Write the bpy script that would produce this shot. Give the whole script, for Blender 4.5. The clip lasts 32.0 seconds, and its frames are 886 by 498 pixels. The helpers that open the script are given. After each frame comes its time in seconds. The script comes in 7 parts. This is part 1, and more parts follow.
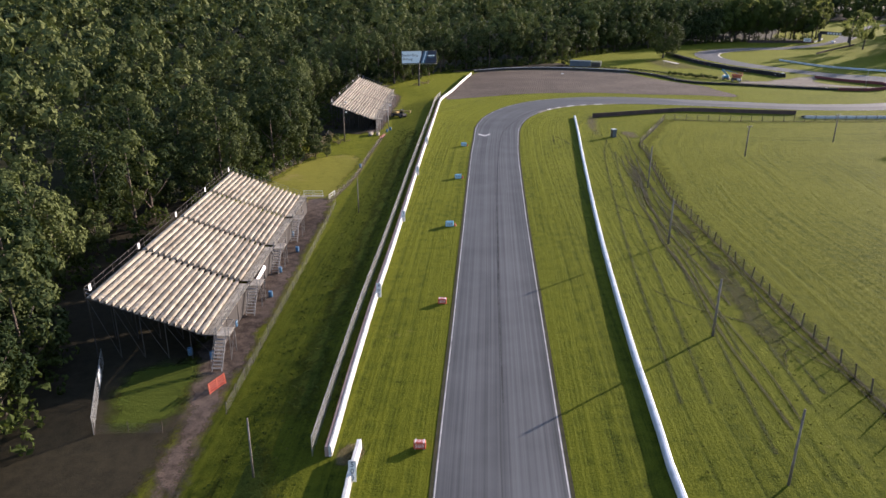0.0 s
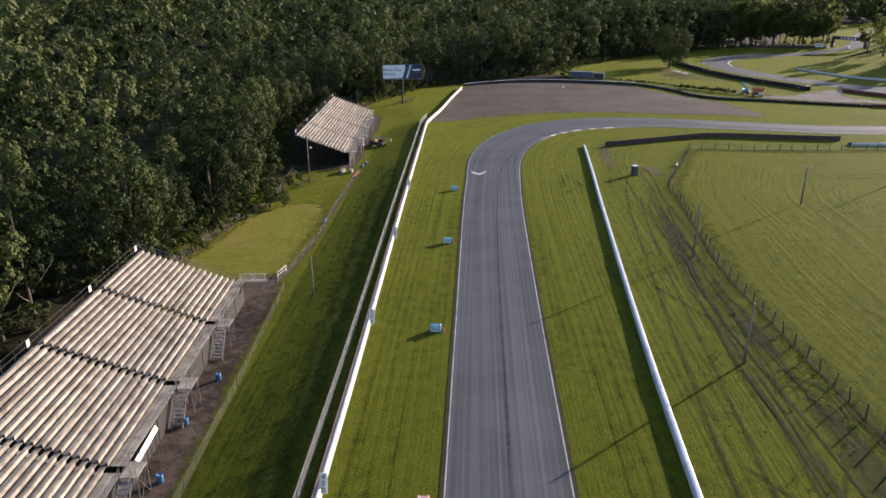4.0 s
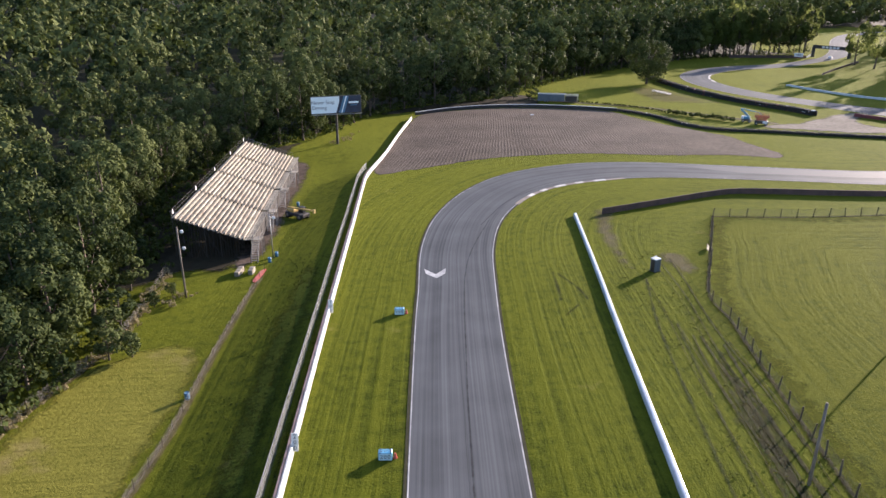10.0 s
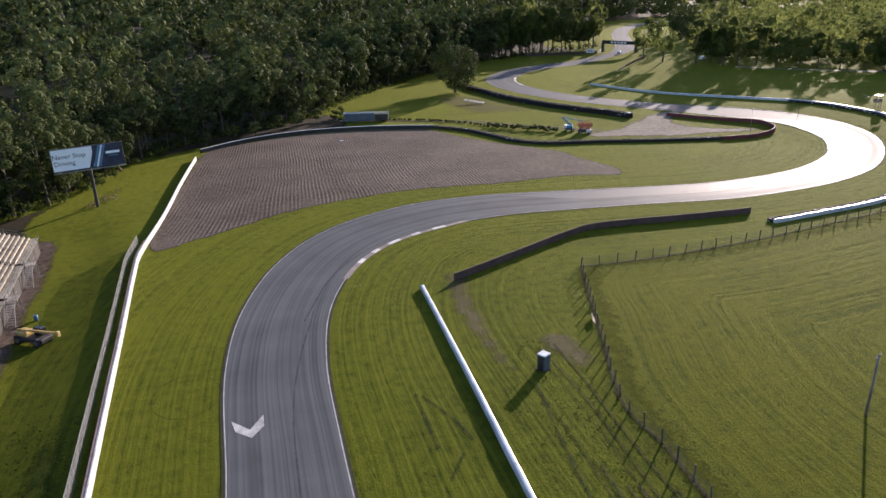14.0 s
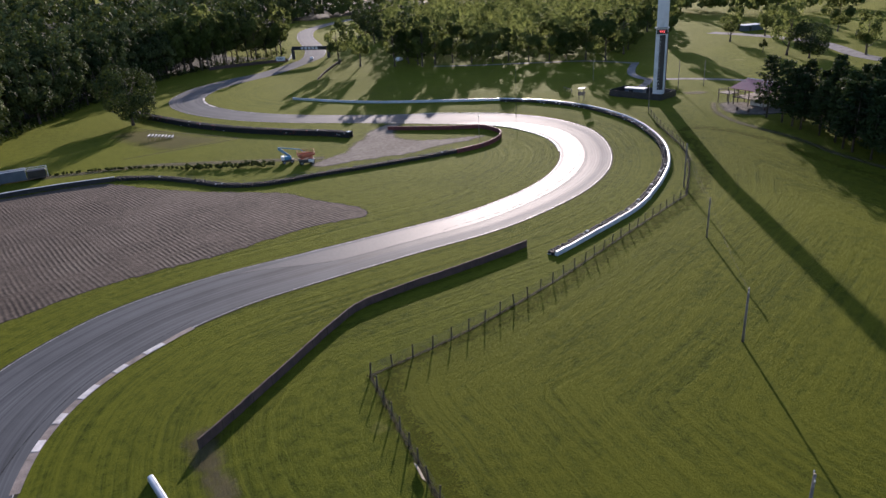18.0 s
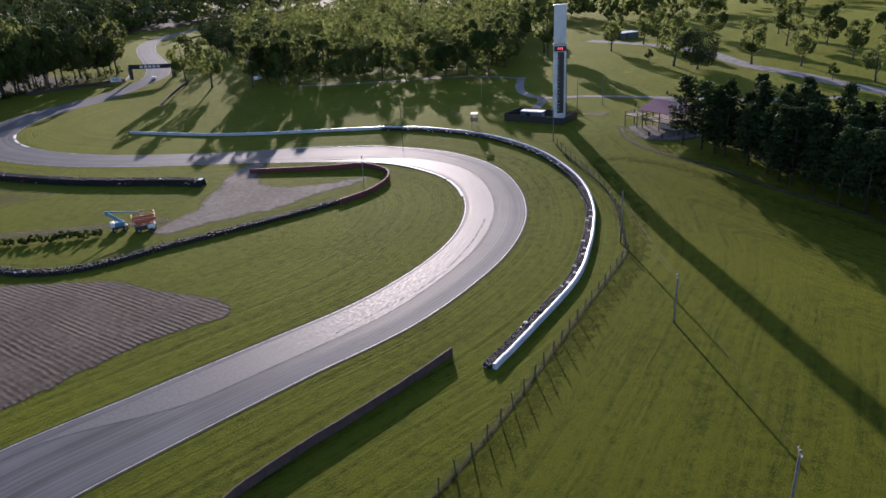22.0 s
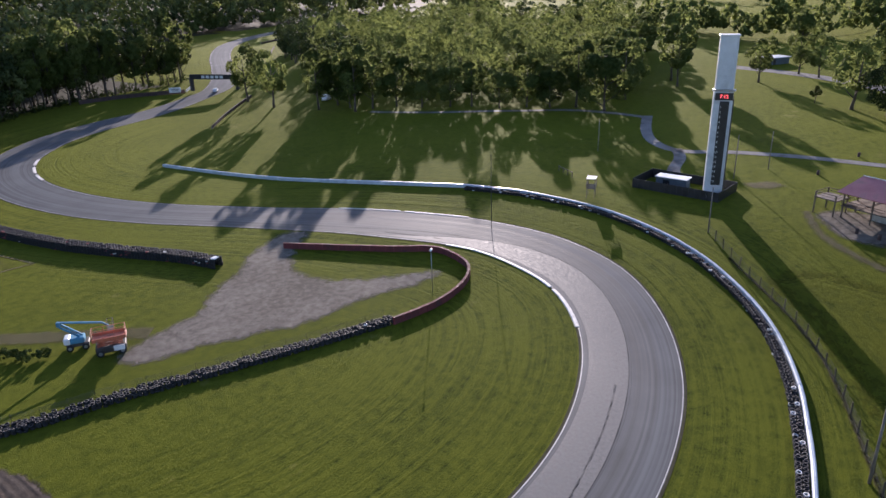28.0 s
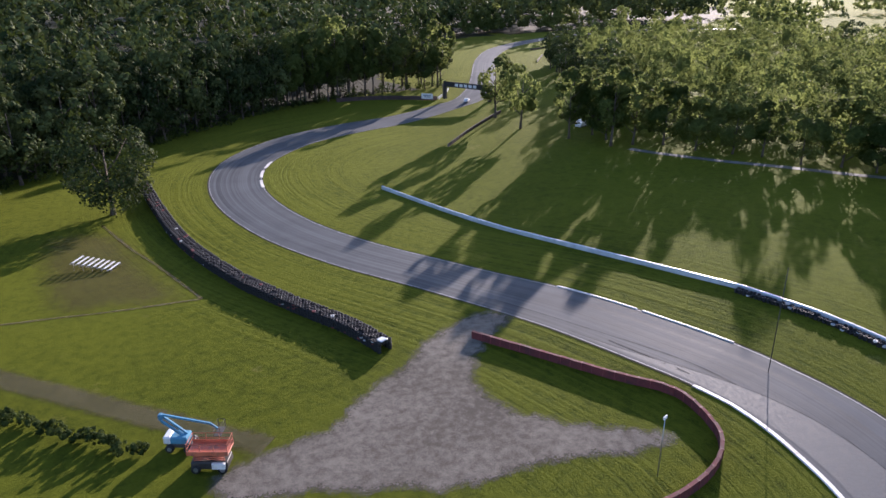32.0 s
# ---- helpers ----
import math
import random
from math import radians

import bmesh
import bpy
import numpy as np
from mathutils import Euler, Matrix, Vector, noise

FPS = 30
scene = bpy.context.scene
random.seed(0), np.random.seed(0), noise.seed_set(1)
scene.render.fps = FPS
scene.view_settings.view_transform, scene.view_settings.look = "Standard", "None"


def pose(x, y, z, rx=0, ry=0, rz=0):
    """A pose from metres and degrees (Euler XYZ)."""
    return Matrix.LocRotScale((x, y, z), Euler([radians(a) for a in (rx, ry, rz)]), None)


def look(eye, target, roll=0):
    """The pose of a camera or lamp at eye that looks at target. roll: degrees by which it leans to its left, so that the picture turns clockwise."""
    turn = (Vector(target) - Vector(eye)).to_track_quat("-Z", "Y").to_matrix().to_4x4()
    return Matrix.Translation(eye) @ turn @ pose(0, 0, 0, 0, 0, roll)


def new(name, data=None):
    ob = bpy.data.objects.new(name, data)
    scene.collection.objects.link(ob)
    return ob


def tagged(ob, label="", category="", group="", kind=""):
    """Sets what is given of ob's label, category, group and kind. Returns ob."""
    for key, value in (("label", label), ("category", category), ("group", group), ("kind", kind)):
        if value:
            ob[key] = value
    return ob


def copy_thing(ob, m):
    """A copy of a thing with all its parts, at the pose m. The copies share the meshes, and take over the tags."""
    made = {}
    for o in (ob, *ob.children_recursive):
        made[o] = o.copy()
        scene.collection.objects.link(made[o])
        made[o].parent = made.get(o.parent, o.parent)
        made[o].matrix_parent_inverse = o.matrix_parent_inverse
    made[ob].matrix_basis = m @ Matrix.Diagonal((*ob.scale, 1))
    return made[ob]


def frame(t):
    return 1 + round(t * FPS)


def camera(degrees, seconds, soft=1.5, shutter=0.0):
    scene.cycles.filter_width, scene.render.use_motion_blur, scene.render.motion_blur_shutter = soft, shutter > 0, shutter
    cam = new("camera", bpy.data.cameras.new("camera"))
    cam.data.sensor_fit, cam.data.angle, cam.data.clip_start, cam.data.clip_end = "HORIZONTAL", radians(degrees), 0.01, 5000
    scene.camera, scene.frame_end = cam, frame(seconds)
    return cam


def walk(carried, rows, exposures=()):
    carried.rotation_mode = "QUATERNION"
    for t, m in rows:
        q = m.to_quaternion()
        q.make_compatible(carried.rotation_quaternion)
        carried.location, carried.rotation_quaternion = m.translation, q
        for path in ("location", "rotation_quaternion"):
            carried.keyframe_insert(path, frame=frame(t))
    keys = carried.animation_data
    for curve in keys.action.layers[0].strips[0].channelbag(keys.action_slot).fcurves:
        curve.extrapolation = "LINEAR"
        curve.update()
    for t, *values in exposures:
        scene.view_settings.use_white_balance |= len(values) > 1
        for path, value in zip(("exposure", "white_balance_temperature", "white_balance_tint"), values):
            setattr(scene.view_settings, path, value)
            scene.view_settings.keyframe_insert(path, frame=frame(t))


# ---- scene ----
cam = camera(64.6, 32.0)
METRES, EYE, TILT, LEAN, TURN = 292.0, 39.2, 0.0, 0.0, -0.1
ROWS = [
    (0.0, 0.0, 0.0, 0.0, 0.12, -20.76, -0.31),
    (0.5, 0.0, 0.0158, 0.0006, -0.06, -20.72, -0.32),
    (1.0, 0.0002, 0.0313, 0.0013, -0.23, -20.73, -0.34),
    (1.5, 0.0005, 0.0468, 0.0019, -0.39, -20.73, -0.31),
    (2.0, 0.0009, 0.0622, 0.0025, -0.53, -20.73, -0.27),
    (2.5, 0.0013, 0.0777, 0.003, -0.58, -20.74, -0.24),
    (3.0, 0.0019, 0.0932, 0.0035, -0.63, -20.75, -0.22),
    (3.5, 0.0025, 0.1086, 0.0043, -0.68, -20.75, -0.19),
    (5.5, 0.0046, 0.1712, 0.0064, -0.94, -20.74, -0.21),
    (6.0, 0.0056, 0.1865, 0.0071, -0.99, -20.74, -0.21),
    (6.5, 0.0066, 0.2017, 0.008, -1.12, -20.73, -0.2),
    (7.0, 0.0076, 0.2173, 0.0087, -1.27, -20.7, -0.19),
    (7.5, 0.0087, 0.2324, 0.0096, -1.52, -20.69, -0.2),
    (8.0, 0.0099, 0.2474, 0.0104, -1.91, -20.67, -0.2),
    (8.5, 0.011, 0.2622, 0.0114, -2.56, -20.66, -0.16),
    (9.0, 0.0121, 0.277, 0.0122, -3.21, -20.66, -0.11),
    (9.5, 0.0132, 0.2918, 0.0128, -3.86, -20.65, -0.09),
    (10.0, 0.0144, 0.3065, 0.0136, -4.55, -20.66, -0.03),
    (10.5, 0.0156, 0.3213, 0.0143, -5.85, -20.64, 0.08),
    (11.0, 0.0169, 0.336, 0.0154, -7.46, -20.67, 0.2),
    (11.5, 0.0184, 0.3509, 0.0163, -9.08, -20.68, 0.36),
    (12.0, 0.0201, 0.366, 0.0169, -10.57, -20.67, 0.48),
    (12.5, 0.0219, 0.381, 0.0179, -12.12, -20.69, 0.59),
    (13.0, 0.0242, 0.396, 0.0185, -14.97, -20.73, 0.83),
    (13.5, 0.0269, 0.4112, 0.019, -18.0, -20.75, 1.08),
    (14.0, 0.0296, 0.4262, 0.0198, -21.13, -20.83, 1.31),
    (14.5, 0.0326, 0.441, 0.0207, -24.28, -20.92, 1.56),
    (16.5, 0.0513, 0.4982, 0.0234, -36.87, -21.38, 2.47),
    (17.0, 0.0581, 0.5118, 0.0244, -40.01, -21.54, 2.64),
    (17.5, 0.0656, 0.5252, 0.0255, -43.19, -21.71, 2.78),
    (18.0, 0.0739, 0.5391, 0.0258, -46.43, -21.85, 2.9),
    (18.5, 0.0826, 0.5515, 0.0267, -49.7, -22.01, 3.04),
    (19.0, 0.0923, 0.5638, 0.0274, -53.26, -22.17, 3.17),
    (19.5, 0.1019, 0.5758, 0.0284, -56.77, -22.33, 3.29),
    (20.0, 0.112, 0.5873, 0.0295, -57.09, -22.32, 3.21),
    (20.5, 0.1232, 0.5982, 0.03, -57.19, -22.27, 3.13),
    (21.0, 0.135, 0.6086, 0.0305, -57.28, -22.25, 3.04),
    (21.5, 0.1469, 0.6189, 0.031, -57.38, -22.22, 2.94),
    (22.0, 0.1592, 0.6289, 0.0317, -57.48, -22.23, 2.87),
    (22.5, 0.1717, 0.6388, 0.0319, -57.58, -22.22, 2.82),
    (23.0, 0.1844, 0.6484, 0.0325, -57.68, -22.21, 2.76),
    (23.5, 0.1975, 0.658, 0.033, -57.77, -22.21, 2.68),
    (24.0, 0.2105, 0.6673, 0.0338, -57.88, -22.23, 2.61),
    (24.5, 0.2235, 0.6768, 0.034, -57.96, -22.24, 2.55),
    (26.5, 0.2742, 0.7144, 0.0357, -56.39, -22.18, 2.26),
    (27.0, 0.2871, 0.7241, 0.036, -54.55, -22.11, 2.11),
    (27.5, 0.2998, 0.7337, 0.0364, -52.51, -22.03, 1.98),
    (28.0, 0.3124, 0.7436, 0.0366, -49.99, -21.92, 1.77),
    (28.5, 0.3252, 0.7535, 0.0369, -47.29, -21.83, 1.57),
    (29.0, 0.3381, 0.7638, 0.0372, -44.57, -21.74, 1.38),
    (29.5, 0.3512, 0.7742, 0.0375, -41.8, -21.66, 1.2),
    (30.0, 0.3641, 0.7848, 0.0382, -39.01, -21.6, 0.97),
    (30.5, 0.3768, 0.7958, 0.0387, -36.23, -21.53, 0.73),
    (31.0, 0.3888, 0.8072, 0.0393, -33.44, -21.5, 0.48),
    (31.5, 0.4, 0.8199, 0.0399, -30.71, -21.46, 0.26),
    (32.0, 0.411, 0.8331, 0.0398, -27.91, -21.39, 0.09),
]
walk(cam, [(t, pose(0, 0, EYE, TILT, LEAN, TURN) @ pose(METRES * x, METRES * y, METRES * z, 90 + pitch, roll, yaw)) for t, x, y, z, yaw, pitch, roll in ROWS], exposures=[(0.0, 1.22, 6150, 25), (1.0, 1.06, 6150, 25), (3.0, 0.95, 6150, 25), (6.0, 1.24, 6150, 25), (9.0, 1.52, 6100, 25), (14.0, 1.06, 6100, 25), (18.0, 0.76, 5850, 26), (24.0, 0.76, 5700, 27), (29.0, 1.02, 5700, 27), (32.0, 1.22, 5700, 27)])

# ---- light ----
SUN_DIR = Vector((0.78, 0.625, 0.0)).normalized()
SUN_ELEV = radians(13.0)
world = bpy.data.worlds.new("sky")
scene.world = world
world.use_nodes = True
wn = world.node_tree
sky = wn.nodes.new("ShaderNodeTexSky")
sky.sky_type = "NISHITA"
sky.sun_disc = False
sky.sun_elevation = SUN_ELEV
sky.sun_rotation = math.atan2(SUN_DIR.x, SUN_DIR.y)
sky.air_density, sky.dust_density, sky.ozone_density = 1.0, 0.8, 1.4
wn.links.new(sky.outputs[0], wn.nodes["Background"].inputs[0])
wn.nodes["Background"].inputs[1].default_value = 0.12
sun = new("sun", bpy.data.lights.new("sun", "SUN"))
sun.data.energy, sun.data.angle, sun.data.color = 5.0, radians(0.55), (1.0, 0.87, 0.68)
toward = Vector((SUN_DIR.x * math.cos(SUN_ELEV), SUN_DIR.y * math.cos(SUN_ELEV), math.sin(SUN_ELEV)))
sun.matrix_world = look(toward * 400, (0, 0, 0))

# ---- materials ----


def nodes_of(name):
    m = bpy.data.materials.new(name)
    m.use_nodes = True
    t = m.node_tree
    return m, t, t.nodes["Principled BSDF"]


def add(t, kind, **values):
    n = t.nodes.new(kind)
    for key, value in values.items():
        if key in n.inputs:
            n.inputs[key].default_value = value
    return n


def noise_tex(t, vec, scale, detail=4.0, rough=0.55):
    n = add(t, "ShaderNodeTexNoise", Scale=scale, Detail=detail, Roughness=rough)
    if vec:
        t.links.new(vec, n.inputs["Vector"])
    return n.outputs["Fac"]


def ramp(t, fac, lo, hi, a=0.35, b=0.65):
    r = t.nodes.new("ShaderNodeValToRGB")
    r.color_ramp.elements[0].position, r.color_ramp.elements[1].position = a, b
    r.color_ramp.elements[0].color, r.color_ramp.elements[1].color = (*lo, 1), (*hi, 1)
    t.links.new(fac, r.inputs[0])
    return r.outputs[0]


def level(t, fac, a, b, lo=0.0, hi=1.0):
    r = t.nodes.new("ShaderNodeMapRange")
    for i, v in ((1, a), (2, b), (3, lo), (4, hi)):
        r.inputs[i].default_value = v
    t.links.new(fac, r.inputs[0])
    return r.outputs[0]


def mixc(t, fac, a, b, how="MIX"):
    n = t.nodes.new("ShaderNodeMix")
    n.data_type, n.blend_type = "RGBA", how
    for sock, v in ((n.inputs[0], fac), (n.inputs[6], a), (n.inputs[7], b)):
        if isinstance(v, (int, float)):
            sock.default_value = v
        elif isinstance(v, tuple):
            sock.default_value = (*v, 1)
        else:
            t.links.new(v, sock)
    return n.outputs[2]


def calc(t, op, a, b=None):
    n = t.nodes.new("ShaderNodeMath")
    n.operation = op
    for sock, v in ((n.inputs[0], a), (n.inputs[1], b)):
        if v is None:
            continue
        if isinstance(v, (int, float)):
            sock.default_value = v
        else:
            t.links.new(v, sock)
    return n.outputs[0]


def mapped(t, vec, scale=(1, 1, 1), turn=(0, 0, 0)):
    n = t.nodes.new("ShaderNodeMapping")
    n.inputs["Scale"].default_value = scale
    n.inputs["Rotation"].default_value = [radians(a) for a in turn]
    t.links.new(vec, n.inputs["Vector"])
    return n.outputs[0]


def bumped(t, bsdf, height, strength, distance):
    n = add(t, "ShaderNodeBump", Strength=strength, Distance=distance)
    t.links.new(height, n.inputs["Height"])
    t.links.new(n.outputs[0], bsdf.inputs["Normal"])


def world_pos(t):
    return t.nodes.new("ShaderNodeNewGeometry").outputs["Position"]


def surf(name, c1, c2, rough=0.7, scale=0.6, fine=14.0, bump=0.2, depth=0.03, metal=0.0, dirt=None, dirt_scale=0.25, spec=0.5, vary=0.0):
    """A weathered surface: two colours mixed at a coarse and a fine scale, dirt stains and relief."""
    m, t, b = nodes_of(name)
    p = world_pos(t)
    coarse, grain = noise_tex(t, p, scale), noise_tex(t, p, fine, 3)
    f = calc(t, "ADD", calc(t, "MULTIPLY", coarse, 0.6), calc(t, "MULTIPLY", grain, 0.4))
    col = ramp(t, f, c1, c2, 0.38, 0.62)
    if dirt:
        col = mixc(t, level(t, noise_tex(t, p, dirt_scale, 6, 0.65), 0.5, 0.72), col, dirt)
    if vary:
        r = t.nodes.new("ShaderNodeObjectInfo").outputs["Random"]
        hsv = t.nodes.new("ShaderNodeHueSaturation")
        t.links.new(level(t, r, 0, 1, 1 - vary, 1 + vary), hsv.inputs["Value"])
        t.links.new(col, hsv.inputs["Color"])
        col = hsv.outputs[0]
    t.links.new(col, b.inputs["Base Color"])
    t.links.new(level(t, coarse, 0.3, 0.7, max(0.05, rough - 0.1), min(1, rough + 0.1)), b.inputs["Roughness"])
    b.inputs["Metallic"].default_value = metal
    b.inputs["Specular IOR Level"].default_value = spec
    if bump:
        bumped(t, b, grain, bump, depth)
    return m


def grass_mat(name, dark, light, dry, stripe_turn=None, stripe=1.0, dry_from=0.6, soft=0.0, rings=False):
    """Mown grass: clumps, mowing lines along the verge or across the field, and dry patches."""
    m, t, b = nodes_of(name)
    p = world_pos(t)
    big, mid, fine = noise_tex(t, p, 0.035, 3), noise_tex(t, p, 0.6, 6, 0.7), noise_tex(t, p, 7.0, 5, 0.8)
    if stripe_turn is None:
        at = t.nodes.new("ShaderNodeAttribute")
        at.attribute_name = "verge"
        along = noise_tex(t, mapped(t, at.outputs["Vector"], (1.5, 0.012, 0)), 1.0, 5, 0.7)
    else:
        rows = mapped(t, p, (0.035, 1.2, 0), (0, 0, stripe_turn))
        if rings:
            edge = t.nodes.new("ShaderNodeAttribute")
            edge.attribute_name = "rim"
            comb, flat = t.nodes.new("ShaderNodeCombineXYZ"), t.nodes.new("ShaderNodeSeparateXYZ")
            t.links.new(p, flat.inputs[0])
            t.links.new(calc(t, "MULTIPLY", edge.outputs["Fac"], 1.15), comb.inputs[0])
            t.links.new(calc(t, "MULTIPLY", flat.outputs[0], 0.03), comb.inputs[1])
            t.links.new(calc(t, "MULTIPLY", flat.outputs[1], 0.03), comb.inputs[2])
            rows = comb.outputs[0]
        along = noise_tex(t, rows, 1.0, 5, 0.7)
    if stripe_turn is None:
        # mowing lines only near the track
        sep = t.nodes.new("ShaderNodeSeparateXYZ")
        t.links.new(at.outputs["Vector"], sep.inputs[0])
        keep = level(t, sep.outputs[0], 24.0, 48.0, 1.0, 0.0)
        along = calc(t, "ADD", 0.5, calc(t, "MULTIPLY", calc(t, "SUBTRACT", along, 0.5), keep))
    f = calc(t, "ADD", calc(t, "MULTIPLY", along, 0.34 * stripe), calc(t, "MULTIPLY", mid, 0.30))
    f = calc(t, "ADD", f, calc(t, "MULTIPLY", fine, 0.44))
    f = calc(t, "SUBTRACT", f, 0.05)
    f = calc(t, "ADD", f, calc(t, "MULTIPLY", big, 0.46 - 0.34 * stripe))
    col = ramp(t, f, dark, light, 0.45, 0.57)
    col = mixc(t, level(t, noise_tex(t, p, 0.09, 6, 0.7), dry_from, dry_from + 0.15), col, dry)
    t.links.new(col, b.inputs["Base Color"])
    b.inputs["Roughness"].default_value = 0.9
    b.inputs["Specular IOR Level"].default_value = 0.022
    b.inputs["Sheen Weight"].default_value = 0.13
    b.inputs["Sheen Roughness"].default_value = 0.4
    b.inputs["Sheen Tint"].default_value = (0.62, 0.66, 0.09, 1)
    if stripe_turn is None:
        lines = noise_tex(t, mapped(t, at.outputs["Vector"], (1.5, 0.012, 0)), 1.0, 1.5, 0.5)
        lines = calc(t, "MULTIPLY", lines, keep)
    else:
        lines = noise_tex(t, rows, 1.0, 1.5, 0.5)
    tuft = noise_tex(t, p, 3.2, 5, 0.75)
    hgt = calc(t, "ADD", calc(t, "MULTIPLY", lines, 0.55 * stripe), calc(t, "MULTIPLY", tuft, 0.5))
    bumped(t, b, hgt, 1.0, 0.3)
    thin_rim(t, b, p, soft)
    return m


def asphalt_mat():
    m, t, b = nodes_of("asphalt")
    uv = t.nodes.new("ShaderNodeUVMap").outputs[0]
    p = world_pos(t)
    lane = noise_tex(t, mapped(t, uv, (0.55, 0.004, 1)), 1.0, 3)
    streak = noise_tex(t, mapped(t, uv, (3.2, 0.01, 1)), 1.0, 4, 0.6)
    patch, grain = noise_tex(t, p, 0.12, 5), noise_tex(t, p, 22.0, 3)
    f = calc(t, "ADD", calc(t, "MULTIPLY", lane, 0.4), calc(t, "MULTIPLY", streak, 0.42))
    f = calc(t, "ADD", f, calc(t, "MULTIPLY", patch, 0.2))
    col = ramp(t, f, (0.050, 0.053, 0.055), (0.132, 0.139, 0.143), 0.40, 0.62)
    seam = t.nodes.new("ShaderNodeSeparateXYZ")
    t.links.new(uv, seam.inputs[0])
    wob = calc(t, "ADD", seam.outputs[0], calc(t, "MULTIPLY", noise_tex(t, mapped(t, uv, (0, 0.05, 0)), 1.0, 2), 0.5))
    line = calc(t, "LESS_THAN", calc(t, "ABSOLUTE", calc(t, "SUBTRACT", wob, 0.2)), 0.05)
    col = mixc(t, calc(t, "MULTIPLY", line, 0.55), col, (0.035, 0.035, 0.036))
    col = mixc(t, level(t, grain, 0.35, 0.75, 0.0, 0.25), col, (0.17, 0.168, 0.167))
    t.links.new(col, b.inputs["Base Color"])
    t.links.new(level(t, lane, 0.35, 0.65, 0.62, 0.72), b.inputs["Roughness"])
    b.inputs["Specular IOR Level"].default_value = 0.075
    bumped(t, b, grain, 0.12, 0.01)
    return m


def thin_rim(t, b, p, soft, cover=1.0):
    """Lets a sheet of loose ground thin out into the grass at its rim."""
    if not soft:
        return
    at = t.nodes.new("ShaderNodeAttribute")
    at.attribute_name = "rim"
    ragged = calc(t, "ADD", calc(t, "MULTIPLY", noise_tex(t, p, 0.55, 5, 0.7), 1.0), calc(t, "MULTIPLY", noise_tex(t, p, 4.0, 3, 0.7), 0.8))
    edge = calc(t, "ADD", calc(t, "DIVIDE", at.outputs["Fac"], soft), calc(t, "SUBTRACT", ragged, 0.9))
    tr = t.nodes.new("ShaderNodeBsdfTransparent")
    mix = t.nodes.new("ShaderNodeMixShader")
    t.links.new(level(t, edge, 0.25, 0.75, 0.0, cover), mix.inputs[0])
    t.links.new(tr.outputs[0], mix.inputs[1])
    t.links.new(b.outputs[0], mix.inputs[2])
    t.links.new(mix.outputs[0], t.nodes["Material Output"].inputs[0])


def gravel_mat(name, c1, c2, furrow=0.0, turn=0.0, soft=2.6, cover=1.0):
    m, t, b = nodes_of(name)
    p = world_pos(t)
    big, mid, fine = noise_tex(t, p, 0.06, 4), noise_tex(t, p, 0.8, 5, 0.65), noise_tex(t, p, 9.0, 3, 0.7)
    f = calc(t, "ADD", calc(t, "MULTIPLY", big, 0.3), calc(t, "ADD", calc(t, "MULTIPLY", mid, 0.4), calc(t, "MULTIPLY", fine, 0.3)))
    col = ramp(t, f, c1, c2, 0.43 if cover < 1 or furrow else 0.34, 0.58 if cover < 1 or furrow else 0.66)
    hgt = calc(t, "ADD", calc(t, "MULTIPLY", mid, 0.25 if not furrow and cover < 1 else 0.09), calc(t, "MULTIPLY", fine, 0.22))
    if furrow:
        # raked lines that fan out slightly across the trap
        xyz = t.nodes.new("ShaderNodeSeparateXYZ")
        t.links.new(p, xyz.inputs[0])
        slant = calc(t, "SUBTRACT", 0.239, calc(t, "MULTIPLY", xyz.outputs[0], 0.00224))
        u = calc(t, "SUBTRACT", xyz.outputs[0], calc(t, "MULTIPLY", slant, calc(t, "SUBTRACT", xyz.outputs[1], 300.0)))
        u = calc(t, "ADD", u, calc(t, "MULTIPLY", noise_tex(t, p, 0.03, 1), 2.6))
        u = calc(t, "ADD", u, calc(t, "MULTIPLY", noise_tex(t, p, 0.35, 3), 0.55))
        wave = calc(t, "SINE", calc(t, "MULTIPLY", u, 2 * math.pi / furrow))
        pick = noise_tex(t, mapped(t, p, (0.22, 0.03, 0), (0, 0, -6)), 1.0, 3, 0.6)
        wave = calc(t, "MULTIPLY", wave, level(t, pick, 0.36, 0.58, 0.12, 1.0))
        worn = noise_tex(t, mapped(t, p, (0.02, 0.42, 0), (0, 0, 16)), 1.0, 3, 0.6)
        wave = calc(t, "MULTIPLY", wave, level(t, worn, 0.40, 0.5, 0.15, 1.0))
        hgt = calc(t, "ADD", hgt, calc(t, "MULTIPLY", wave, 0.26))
        # troughs are darkened in the colour too, like shade lying in them
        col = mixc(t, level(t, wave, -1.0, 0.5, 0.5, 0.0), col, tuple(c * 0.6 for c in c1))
    t.links.new(col, b.inputs["Base Color"])
    b.inputs["Roughness"].default_value = 0.92
    b.inputs["Specular IOR Level"].default_value = 0.1
    bumped(t, b, hgt, 0.9, 0.16)
    thin_rim(t, b, p, soft, cover)
    return m


